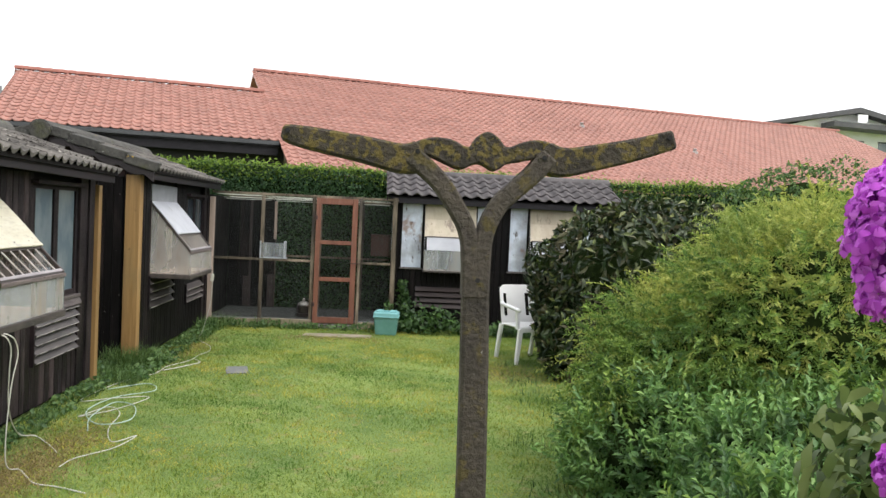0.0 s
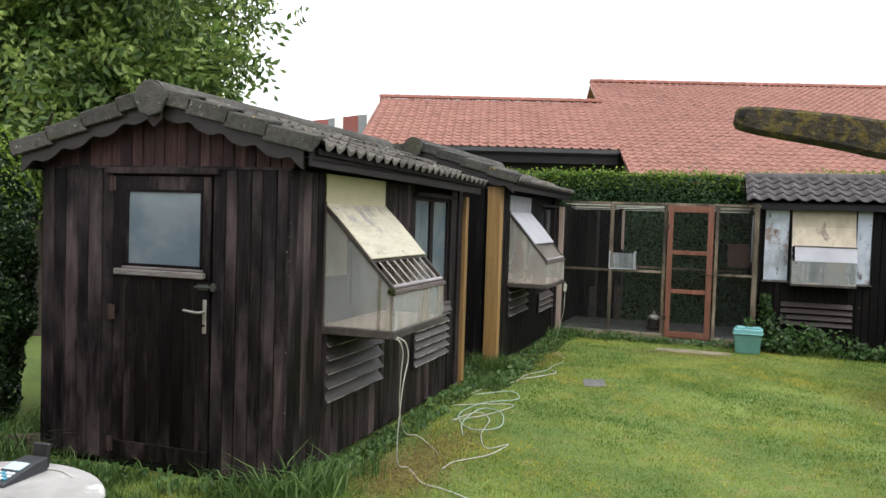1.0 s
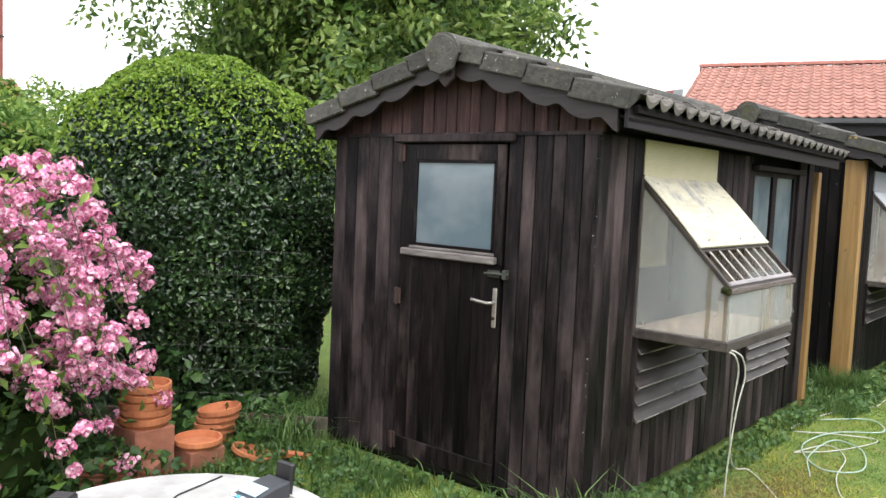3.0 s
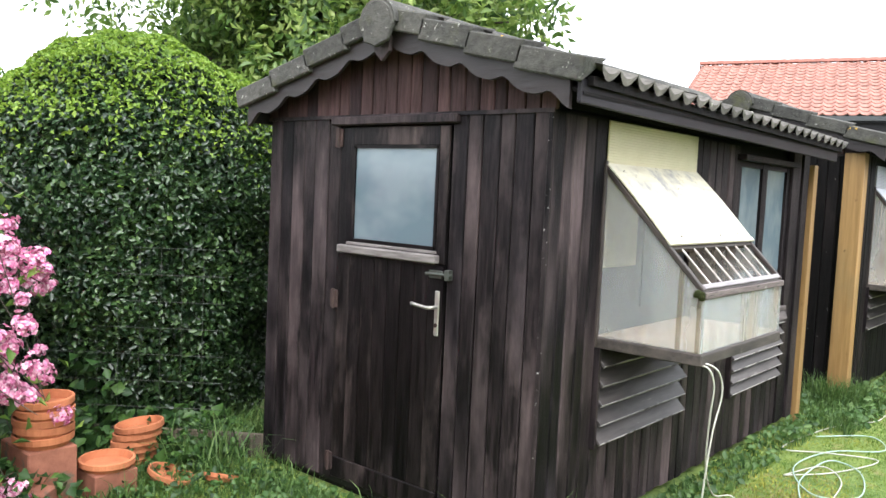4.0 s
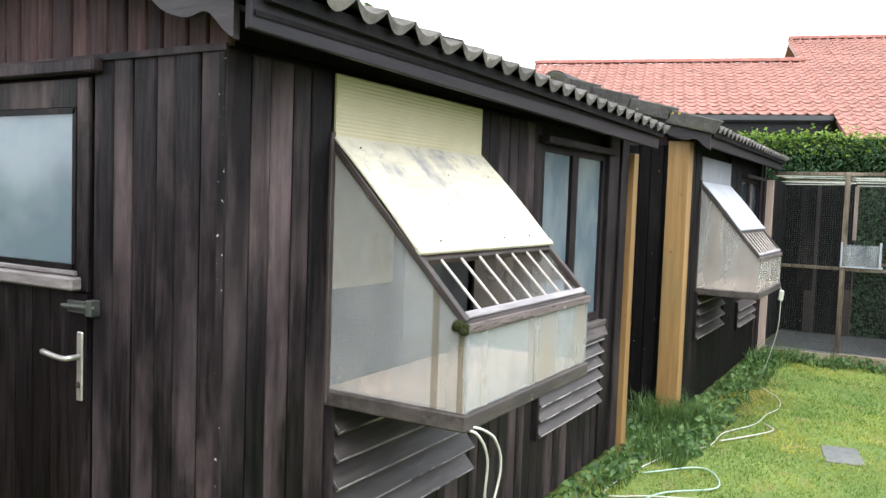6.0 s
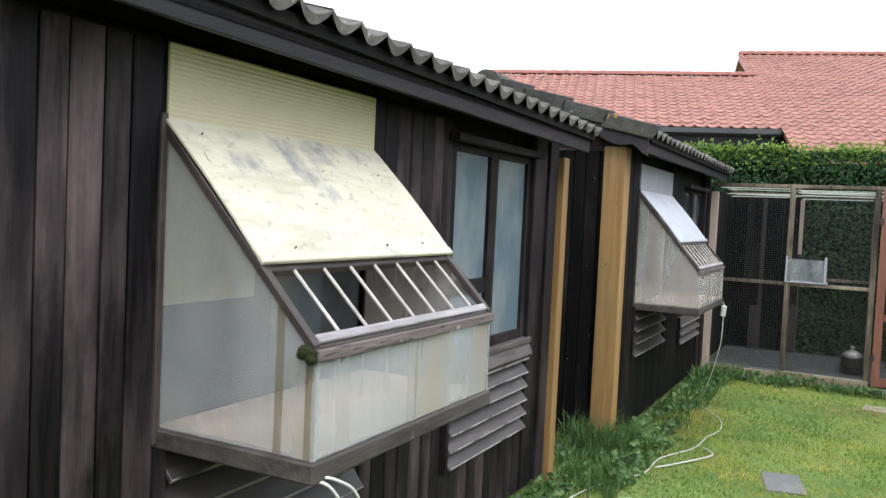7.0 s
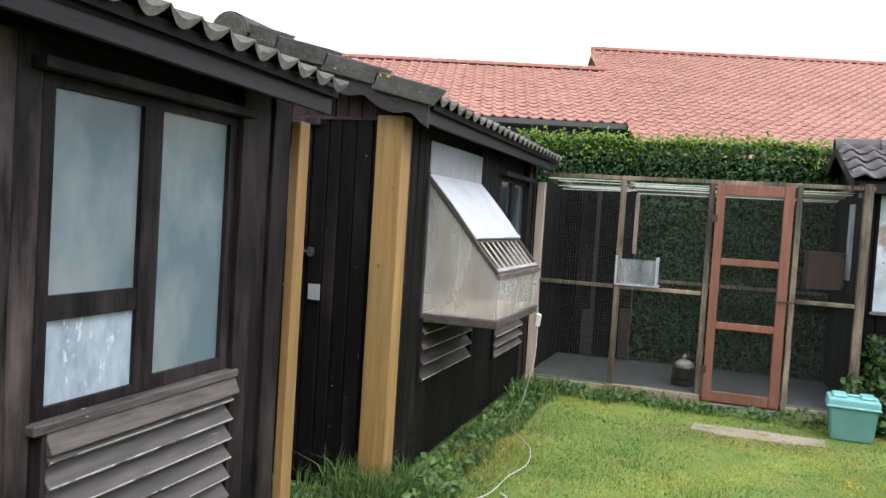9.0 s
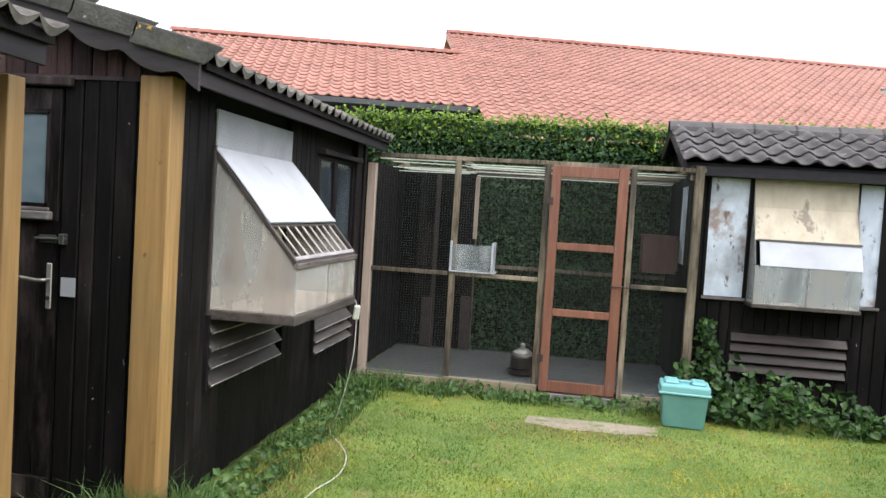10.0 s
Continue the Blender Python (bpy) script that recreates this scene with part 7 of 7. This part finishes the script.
SLAB = surface("worn_concrete_slab", (0.17, 0.142, 0.105), (0.32, 0.275, 0.21), (1, 1, 1), 25, 4, 0.95, 0.4, 0.0, (0.12, 0.15, 0.04), 0.56, 5)
BROWN_GLAZE = surface("dark_brown_glaze", (0.010, 0.007, 0.007), (0.028, 0.018, 0.016), (1, 1, 1), 10, 3, 0.3, 0.05, 0.0)
NEST_WOOD = surface("red_brown_plywood", (0.045, 0.020, 0.015), (0.085, 0.040, 0.030), (6, 6, 1), 6, 2, 0.7, 0.2, 0.0)


def band(path, widths, y0, y1, bevel=0.008):
    """A bar of flat section that follows (x, z) points; widths are half widths along it."""
    pts = [Vector((p[0], p[1])) for p in path]
    left, right = [], []
    for i, p in enumerate(pts):
        d = (pts[min(i + 1, len(pts) - 1)] - pts[max(i - 1, 0)]).normalized()
        nrm = Vector((-d.y, d.x))
        left.append(tuple(p + nrm * widths[i]))
        right.append(tuple(p - nrm * widths[i]))
    return prism(left + right[::-1], 1, y0, y1, bevel)


def curve_xz(points, steps=5):
    return [(p.x, p.z) for p in smooth_path([(x, 0, z) for x, z in points], steps)]


def clothes_post():
    y0, y1 = 1.90, 1.985
    root = empty("clothes_post", (0.02, 1.94, 0), "lichen-covered concrete washing-line post with forked arms", "clothes post")
    part("post", band([(0.034, -0.1), (0.032, 0.45), (0.026, 0.90), (0.018, 1.25), (0.010, 1.50), (0.006, 1.66)], [0.048, 0.047, 0.046, 0.044, 0.042, 0.030], y0 - 0.004, y1 - 0.006, 0.010), POST_GREY, root)
    for pts in ([(-0.010, 1.46), (-0.012, 1.58), (-0.024, 1.67), (-0.066, 1.75), (-0.112, 1.815), (-0.160, 1.862), (-0.215, 1.905)], [(0.028, 1.46), (0.026, 1.58), (0.032, 1.67), (0.066, 1.752), (0.122, 1.812), (0.178, 1.866), (0.225, 1.925)]):
        line = curve_xz(pts)
        n = len(line) - 1
        part("fork_branch", band(line, [0.025 + 0.006 * i / n for i in range(n + 1)], y0 - 0.007, y1 - 0.012, 0.007), POST_GREY, root)
    arm = curve_xz([(-0.618, 1.954), (-0.50, 1.936), (-0.36, 1.914), (-0.24, 1.892), (-0.175, 1.905)])
    part("arm", band(arm, [0.022, 0.029, 0.031] + [0.034 + 0.001 * k for k in range(len(arm) - 4)] + [0.026], y0, y1), LICHEN, root)
    arm = curve_xz([(0.628, 1.998), (0.50, 1.958), (0.38, 1.928), (0.27, 1.906), (0.195, 1.925)])
    part("arm", band(arm, [0.031, 0.032, 0.033] + [0.034 + 0.001 * k for k in range(len(arm) - 4)] + [0.026], y0, y1), LICHEN, root)
    top = curve_xz([(-0.235, 1.925), (-0.195, 1.950), (-0.140, 1.964), (-0.085, 1.958), (-0.035, 1.938), (-0.010, 1.972), (0.026, 1.990), (0.062, 1.970), (0.088, 1.944), (0.140, 1.964), (0.190, 1.972), (0.235, 1.962), (0.272, 1.948)], 4)
    low = curve_xz([(0.250, 1.915), (0.180, 1.912), (0.135, 1.902), (0.090, 1.892), (0.052, 1.868), (0.000, 1.890), (-0.055, 1.868), (-0.105, 1.884), (-0.160, 1.905), (-0.215, 1.900)], 4)
    part("wavy_middle", prism(top + low, 1, y0 + 0.006, y1 - 0.006, 0.005), LICHEN, root)
    for x, z in ((-0.598, 1.958), (0.606, 2.000), (0.012, 1.52), (0.205, 1.915), (-0.195, 1.915)):
        part("line_hole", tube([(x, y0 - 0.010, z), (x, y0 + 0.01, z)], 0.008, 8), VOID, root)
    root.location += Vector((0.021, 0.013, 0.014))


clothes_post()


def garden_chair(x, y, turn):
    root = empty("garden_chair", (x, y, 0), "white moulded plastic garden chair on the lawn", "chair")
    m = Matrix.Translation((x, y, 0)) @ pose(0, 0, 0, 0, 0, turn) @ Matrix.Scale(1.07, 4)

    def put(name, bm, smooth=False):
        bm.transform(m)
        return part(name, bm, WHITE_PLASTIC, root, smooth=smooth)
    # faces local -y
    put("seat", box(-0.235, 0.235, -0.24, 0.20, 0.405, 0.43, 0.012))
    put("seat_apron", box(-0.23, 0.23, -0.245, -0.225, 0.365, 0.415, 0.006))
    for sx in (-1, 1):
        put("leg", prism([(sx * 0.20, 0.41), (sx * 0.255, 0.41), (sx * 0.285, 0.0), (sx * 0.245, 0.0)], 1, -0.25, -0.205, 0.006))
        put("leg", prism([(0.16, 0.41), (0.215, 0.41), (0.295, 0.0), (0.255, 0.0)], 0, sx * 0.235 - 0.022, sx * 0.235 + 0.022, 0.006))
        put("arm_support", prism([(-0.23, 0.40), (-0.19, 0.40), (-0.165, 0.62), (-0.21, 0.62)], 0, sx * 0.255 - 0.02, sx * 0.255 + 0.02, 0.005))
        put("armrest", tube(smooth_path([(sx * 0.27, -0.26, 0.615), (sx * 0.275, -0.10, 0.635), (sx * 0.262, 0.12, 0.65), (sx * 0.21, 0.235, 0.66)], 4), 0.024, 8), True)
    # curved back with slots
    back = bmesh.new()

    def bp(u, z, off):
        lean = 0.20 + 0.10 * (z - 0.43) / 0.43
        return (u, lean + 0.035 - 0.55 * u * u + off, z)
    cols = [-0.225, -0.175, -0.125, -0.095, -0.045, -0.015, 0.015, 0.045, 0.095, 0.125, 0.175, 0.225]
    zs = [0.42, 0.50, 0.60, 0.70, 0.76, 0.82, 0.86]
    grid = {}
    for i, u in enumerate(cols):
        for j, z in enumerate(zs):
            uu = u * (1.0 if z < 0.8 else 1.0 - 0.25 * ((z - 0.8) / 0.06) ** 2)
            for o in (0, 1):
                grid[i, j, o] = back.verts.new(bp(uu, z, -0.012 * o))
    for i in range(len(cols) - 1):
        for j in range(len(zs) - 1):
            slot = i in (1, 9) and 1 <= j <= 3
            if slot:
                for (a, b) in (((i, j), (i, j + 1)), ((i + 1, j + 1), (i + 1, j))):
                    back.faces.new((grid[a + (0,)], grid[b + (0,)], grid[b + (1,)], grid[a + (1,)]))
                continue
            for o in (0, 1):
                back.faces.new((grid[i, j, o], grid[i + 1, j, o], grid[i + 1, j + 1, o], grid[i, j + 1, o]))
    n, q = len(cols) - 1, len(zs) - 1
    for i in range(n):
        for j in (0, q):
            back.faces.new((grid[i, j, 0], grid[i + 1, j, 0], grid[i + 1, j, 1], grid[i, j, 1]))
    for j in range(q):
        for i in (0, n):
            back.faces.new((grid[i, j, 0], grid[i, j + 1, 0], grid[i, j + 1, 1], grid[i, j, 1]))
    put("backrest", back)


garden_chair(1.57, 9.25, 22)


def garden_table():
    c = (-2.945, 1.605)
    root = empty("garden_table", (*c, 0), "round pale mottled garden table", "table")
    part("tabletop", lathe([(0.40, 0.668), (0.452, 0.672), (0.462, 0.685), (0.455, 0.697), (0.43, 0.700)], (*c, 0), 48), TABLE_TOP, root, smooth=False)
    part("rim", lathe([(0.425, 0.63), (0.44, 0.63), (0.44, 0.667), (0.425, 0.667)], (*c, 0), 40), WHITE_PLASTIC, root)
    for k in range(4):
        a = math.pi / 4 + k * math.pi / 2
        p, q = (c[0] + 0.36 * math.cos(a), c[1] + 0.36 * math.sin(a), 0.665), (c[0] + 0.42 * math.cos(a), c[1] + 0.42 * math.sin(a), 0.0)
        part("leg", tube([p, q], [0.03, 0.022], 10), WHITE_PLASTIC, root)


garden_table()


def clock_terminal():
    """A hand-sized timing device with display, keys and an upright holder, on the table."""
    m = Matrix.Translation((-2.965, 1.875, 0.7005)) @ pose(0, 0, 0, 0, 0, 4) @ Matrix.Scale(0.88, 4)
    root = empty("timing_device", (-2.965, 1.875, 0.7), "dark grey keypad device with pale display on the table", "electronic device")

    def put(name, bm, mat_, parent=root, label=""):
        bm.transform(m)
        return part(name, bm, mat_, parent, label)
    body = put("body", prism([(-0.12, 0.0), (0.12, 0.0), (0.12, 0.058), (0.05, 0.052), (-0.11, 0.018), (-0.12, 0.012)], 0, -0.055, 0.055, 0.005), GREY_PLASTIC)
    tilt = Matrix.Translation((0, 0, 0)) @ pose(0, -0.035, 0.0355, 12, 0, 0)
    put("screen", box(-0.040, 0.040, 0.012, 0.070, 0.0, 0.004, 0.0, tilt), DISPLAY, body, "pale blue display")
    for i in range(4):
        for j in range(3):
            k = box(-0.042 + i * 0.022, -0.026 + i * 0.022, -0.062 + j * 0.020, -0.048 + j * 0.020, 0.0, 0.005, 0.0, tilt)
            put("key", k, BLUE_KEY if (i + j) % 3 == 0 else WHITE_KEY, body)
    put("holder", box(-0.040, 0.040, 0.122, 0.145, 0.0, 0.125, 0.006, pose(0, 0, 0.0, -8, 0, 0)), BLACK_PLASTIC, root, "upright black holder")


clock_terminal()


def black_box():
    root = empty("battery_box", (-3.19, 1.425, 0.7), "small black plastic box standing on the table", "electronic device")
    m = Matrix.Translation((-3.19, 1.425, 0.7005)) @ pose(0, 0, 0, 0, 0, 35)
    bm = box(-0.032, 0.032, -0.028, 0.028, 0, 0.085, 0.006)
    bm.transform(m)
    part("body", bm, BLACK_PLASTIC, root)
    bm = box(-0.03, 0.03, -0.030, -0.0285, 0.05, 0.075)
    bm.transform(m)
    part("face", bm, GREY_PLASTIC, root)


black_box()


def cable(name, points, r, material, label, category="cable"):
    return tagged(part(name, tube(smooth_path(points, 7), r, 6), material, smooth=True), label, category)


cable("power_lead", [(-3.02, 1.45, 0.703), (-3.08, 1.60, 0.703), (-3.12, 1.70, 0.704), (-3.16, 1.75, 0.703), (-3.18, 1.84, 0.704), (-3.205, 1.935, 0.703)], 0.0025, BLACK_PLASTIC, "thin black lead across the table top")
cable("power_lead", [(-2.94, 1.985, 0.706), (-2.88, 1.99, 0.704), (-2.83, 1.975, 0.704), (-2.78, 1.95, 0.703)], 0.0028, CABLE_WHITE, "short white lead at the table edge")


# ---- pots and clay blocks ----
def flower_pot(x, y, z, r, h, tilt=(0, 0), name="flower_pot", label="terracotta flower pot", dish=False):
    m = Matrix.Translation((x, y, z)) @ pose(0, 0, 0, tilt[0], tilt[1], 0)
    prof = [(r * 0.74, 0), (r * 0.93, h * 0.72), (r, h * 0.73), (r, h), (r * 0.90, h), (r * 0.86, h * 0.75), (r * 0.68, h * 0.1)]
    if dish:
        prof = [(r * 0.84, 0), (r * 0.94, h * 0.42), (r, h * 0.46), (r, h * 0.94), (r * 0.98, h), (r * 0.91, h), (r * 0.84, h * 0.30)]
    bm = lathe(prof, (0, 0, 0), 26, m)
    return tagged(part(name, bm, TERRACOTTA), label, "flower pot", "terracotta pots")


px, py = -5.08, 2.73
tagged(part("clay_block", box(px - 0.20, px + 0.12, py - 0.12, py + 0.11, 0.0, 0.285, 0.006), CLAY_BLOCK), "hollow red clay building block under pots", "block", "clay blocks")
long_block = tagged(part("clay_block", box(-0.19, 0.19, -0.065, 0.065, 0.0, 0.150, 0.006, Matrix.Translation((px + 0.125, py - 0.205, 0)) @ pose(0, 0, 0, 0, 0, 40)), CLAY_BLOCK), "long ribbed red clay building block on the ground", "block", "clay blocks")
for k in range(5):
    part("rib", box(-0.186, 0.186, -0.072, -0.064, 0.014 + 0.027 * k, 0.030 + 0.027 * k, 0.002, Matrix.Translation((px + 0.125, py - 0.205, 0)) @ pose(0, 0, 0, 0, 0, 40)), CLAY_BLOCK, long_block)
tagged(part("clay_block", box(px + 0.00, px + 0.20, py + 0.16, py + 0.38, 0.0, 0.13, 0.006), CLAY_BLOCK), "red clay building block under a dish", "block", "clay blocks")
for k in range(5):
    flower_pot(px + 0.006 * (k % 2), py, 0.287 + 0.043 * k, 0.138 - 0.002 * (k % 2), 0.058, ((1.6, -1.2, 2.2, -0.8, 1.4)[k], (0.6, -1.4, 0.8, 1.5, -0.6)[k]), label="stacked terracotta saucer on a clay block", dish=True)
for k in range(5):
    flower_pot(-5.275 + 0.014 * k, 3.29 + 0.004 * k, 0.006 + 0.046 * k, 0.130, 0.058, (2 * k - 3, -10.0 + 1.0 * k), label="leaning stacked terracotta saucer", dish=True)
flower_pot(-4.985, 3.00, 0.1305, 0.135, 0.050, (0, 0), label="terracotta dish with leaves in it", dish=True)
flower_pot(-4.88, 3.285, 0.020, 0.125, 0.045, (-16, 10), label="terracotta saucer lying tilted in the grass", dish=True)
flower_pot(-4.70, 3.47, 0.012, 0.09, 0.04, (-20, -12), label="small terracotta saucer half sunk in grass", dish=True)


# ---- wire fence in front of the clipped shrub ----
def wire_fence():
    a, b = Vector((-4.98, 3.66, 0)), Vector((-6.75, 2.24, 0))
    root = empty("wire_fence", (a + b) / 2, "low wire fence along the clipped shrub", "fence")
    d = (b - a)
    for t in (1.0,):
        p = a + d * t
        part("post", tube([p + Vector((0, 0, -0.05)), p + Vector((0, 0, 1.25))], 0.012, 6), WIRE, root)
    for z in (0.30, 0.45, 0.60, 0.75, 0.90, 1.05, 1.20):
        part("strand", tube([a + Vector((0, 0, z)), a + d * 0.5 + Vector((0, 0, z - 0.012)), b + Vector((0, 0, z))], 0.0014, 4), WIRE, root)
    for k in range(1, 19):
        p = a + d * (k / 19)
        part("upright_wire", tube([p + Vector((0, 0, 0.02)), p + Vector((0, 0, 1.20))], 0.0011, 4), WIRE, root)


wire_fence()
tagged(part("edging_board", box(-0.9, 0.9, -0.015, 0.015, 0.0, 0.14, 0.003, Matrix.Translation((-5.35, 3.52, 0)) @ pose(0, 0, 0, 0, 0, 38)), FRAME_WOOD), "grey timber edging board at the shrub's foot", "edging")


# ---- cables on the lawn ----
cable("cable", [(-2.515, 4.33, 0.915), (-2.48, 4.36, 0.905), (-2.465, 4.42, 0.86), (-2.47, 4.47, 0.76), (-2.49, 4.44, 0.58), (-2.52, 4.45, 0.25), (-2.53, 4.50, 0.06), (-2.50, 4.60, 0.012), (-2.42, 4.50, 0.010), (-2.30, 4.35, 0.010), (-2.15, 4.30, 0.010), (-1.95, 4.20, 0.010)], 0.0042, CABLE_WHITE, "white cable hanging from the landing bay")
cable("cable", [(-2.515, 4.32, 0.91), (-2.48, 4.34, 0.89), (-2.475, 4.39, 0.81), (-2.50, 4.43, 0.66), (-2.55, 4.55, 0.40), (-2.66, 4.95, 0.14), (-2.70, 5.30, 0.03), (-2.62, 5.25, 0.012), (-2.50, 5.10, 0.010), (-2.42, 4.98, 0.010)], 0.0042, CABLE_WHITE, "white cable hanging from the landing bay")
cable("cable", [(-2.42, 9.66, 0.93), (-2.40, 9.72, 0.90), (-2.40, 9.74, 0.72), (-2.42, 9.76, 0.5), (-2.52, 9.85, 0.15), (-2.60, 9.95, 0.02), (-2.50, 9.75, 0.012), (-2.34, 9.45, 0.012), (-2.28, 9.10, 0.012), (-2.33, 8.80, 0.012), (-2.36, 8.45, 0.012), (-2.50, 8.08, 0.012), (-2.52, 7.70, 0.012), (-2.66, 7.42, 0.012), (-2.76, 7.00, 0.012), (-2.80, 6.45, 0.012), (-2.55, 6.55, 0.02), (-2.28, 6.66, 0.012), (-2.42, 6.20, 0.012), (-2.62, 5.92, 0.012)], 0.0038, CABLE_WHITE, "white cable trailing over the lawn")
cable("cable", [(-2.62, 5.92, 0.014), (-2.50, 6.25, 0.016), (-2.34, 6.05, 0.014), (-2.28, 5.60, 0.014), (-2.14, 5.25, 0.014), (-2.02, 5.42, 0.014), (-2.08, 5.10, 0.014), (-2.25, 4.85, 0.014), (-2.28, 4.66, 0.014)], 0.0038, CABLE_WHITE, "loops of white cable on the grass")
cable("cable", [(-2.72, 6.9, 0.016), (-2.45, 7.2, 0.016), (-2.30, 6.9, 0.018), (-2.55, 6.6, 0.018), (-2.62, 6.1, 0.018), (-2.40, 5.7, 0.018), (-2.20, 5.85, 0.018), (-2.30, 6.3, 0.018), (-2.50, 6.4, 0.018), (-2.52, 5.9, 0.018), (-2.40, 5.5, 0.018)], 0.0042, CABLE_GREEN, "pale green cable looped on the grass")
cable("cable", [(-2.48, 7.85, 0.016), (-2.36, 8.05, 0.016), (-2.22, 8.35, 0.016), (-2.30, 8.50, 0.016)], 0.005, CABLE_WHITE, "short loop of white cable on the grass")
tagged(part("cable_connector", box(-0.02, 0.02, -0.018, 0.018, -0.045, 0.045, 0.006, Matrix.Translation((-2.40, 9.735, 0.84)) @ pose(0, 0, 0, 8, 5, 20)), CABLE_WHITE), "white plug connector on the hanging cable", "connector")


# ---- cool box, slab, drain cover ----
def cool_box():
    c = Vector((-0.165, 11.05, 0))
    root = empty("cool_box", c, "faded teal plastic cool box with pale lid on the lawn", "cool box")
    m = Matrix.Translation(c) @ pose(0, 0, 0, 0, 0, -4)
    bm = bmesh.new()
    lo = [bm.verts.new((x * 0.150, y * 0.105, 0.0)) for x, y in ((-1, -1), (1, -1), (1, 1), (-1, 1))]
    hi = [bm.verts.new((x * 0.172, y * 0.125, 0.265)) for x, y in ((-1, -1), (1, -1), (1, 1), (-1, 1))]
    bm.faces.new(lo[::-1])
    bm.faces.new(hi)
    for k in range(4):
        bm.faces.new((lo[k], lo[(k + 1) % 4], hi[(k + 1) % 4], hi[k]))
    bmesh.ops.recalc_face_normals(bm, faces=bm.faces)
    bmesh.ops.bevel(bm, geom=bm.edges[:], offset=0.014, segments=2, affect="EDGES")
    bm.transform(m)
    part("body", bm, TEAL, root)
    for nm, b in (("lid", box(-0.182, 0.182, -0.134, 0.134, 0.262, 0.330, 0.016, None, 2)), ("lid_rim", box(-0.188, 0.188, -0.140, 0.140, 0.256, 0.276, 0.006)), ("lid_hump", box(-0.150, -0.045, -0.09, 0.09, 0.325, 0.352, 0.010)), ("lid_hump", box(0.045, 0.150, -0.09, 0.09, 0.325, 0.352, 0.010)), ("handle", box(-0.045, 0.045, -0.018, 0.018, 0.330, 0.350, 0.006))):
        b.transform(m)
        part(nm, b, TEAL_LID, root, "pale teal lid" if nm == "lid" else "")


cool_box()
bm = prism([(-1.34, 10.66), (-1.05, 10.58), (-0.62, 10.60), (-0.38, 10.66), (-0.36, 10.88), (-0.80, 10.90), (-1.32, 10.86)], 2, -0.05, 0.008, 0.004)
tagged(part("paving_slab", bm, SLAB), "worn concrete slab sunk in the lawn by the aviary", "slab", kind="structure")
bm = box(-0.115, 0.115, -0.19, 0.19, -0.05, 0.009, 0.004, Matrix.Translation((-1.76, 8.05, 0)) @ pose(0, 0, 0, 0, 0, 12))
tagged(part("drain_cover", bm, DRAIN_GREY), "small grey concrete cover sunk in the lawn", "cover", kind="structure")


# ---- things in the aviary ----
def drinker():
    c = (-1.44, 11.86, 0.12)
    root = empty("pigeon_drinker", c, "dark brown pigeon drinker with a dull metal top", "drinker")
    flat = Matrix.Diagonal((0.92, 0.92, 0.80, 1))
    part("bowl", lathe([(0.115, 0.0), (0.125, 0.02), (0.125, 0.06), (0.105, 0.065)], c, 24, flat), BROWN_GLAZE, root)
    part("vessel", lathe([(0.10, 0.062), (0.112, 0.08), (0.112, 0.20), (0.10, 0.215)], c, 24, flat), BROWN_GLAZE, root)
    part("dome", lathe([(0.10, 0.216), (0.095, 0.245), (0.06, 0.275), (0.025, 0.29), (0.02, 0.315), (0.03, 0.325), (0.012, 0.345)], c, 20, flat), STEEL, root, "dull metal domed top")
    part("handle", tube(smooth_path([(c[0] - 0.10, c[1], c[2] + 0.15), (c[0] - 0.07, c[1] - 0.02, c[2] + 0.25), (c[0], c[1] - 0.02, c[2] + 0.29), (c[0] + 0.07, c[1] - 0.02, c[2] + 0.25), (c[0] + 0.10, c[1], c[2] + 0.15)], 4), 0.004, 5), WIRE, root)


drinker()


def clear_bath():
    root = empty("bird_bath_box", (-1.89, 11.6, 1.0), "clear plastic box with pale ends fixed on the rail", "feeder")
    part("front_pane", box(-2.07, -1.715, 11.49, 11.493, 1.012, 1.24), CLEAR_BOX, root)
    part("back_pane", box(-2.07, -1.715, 11.70, 11.703, 1.012, 1.24), CLEAR_BOX, root)
    part("bottom", box(-2.07, -1.70, 11.48, 11.71, 1.0115, 1.02), WHITE_SHEET, root)
    for x in (-2.085, -1.735):
        part("end_board", box(x, x + 0.018, 11.48, 11.71, 1.0115, 1.27, 0.002), WHITE_SHEET, root, "pale end board")


CLEAR_BOX = sheet("scratched_clear_plastic", (0.26, 0.28, 0.31), 0.84, (0.32, 0.34, 0.35), 0.5, 0.2, (6, 6, 2), 2)
clear_bath()


def nest_box():
    root = empty("nest_box", (-0.36, 12.35, 1.1), "reddish-brown plywood nest box fixed to the wall", "nest box")
    part("front", box(-0.45, -0.17, 12.10, 12.115, 1.08, 1.40, 0.002), NEST_WOOD, root)
    part("bottom", box(-0.45, -0.15, 12.116, 12.40, 1.08, 1.095), NEST_WOOD, root)
    part("lid", box(-0.46, -0.15, 12.09, 12.42, 1.402, 1.416), NEST_WOOD, root)
    part("side", box(-0.45, -0.435, 12.116, 12.40, 1.096, 1.40), NEST_WOOD, root)
    part("bracket", box(-0.17, -0.125, 12.2, 12.3, 1.10, 1.38), FRAME_WOOD, root)


nest_box()
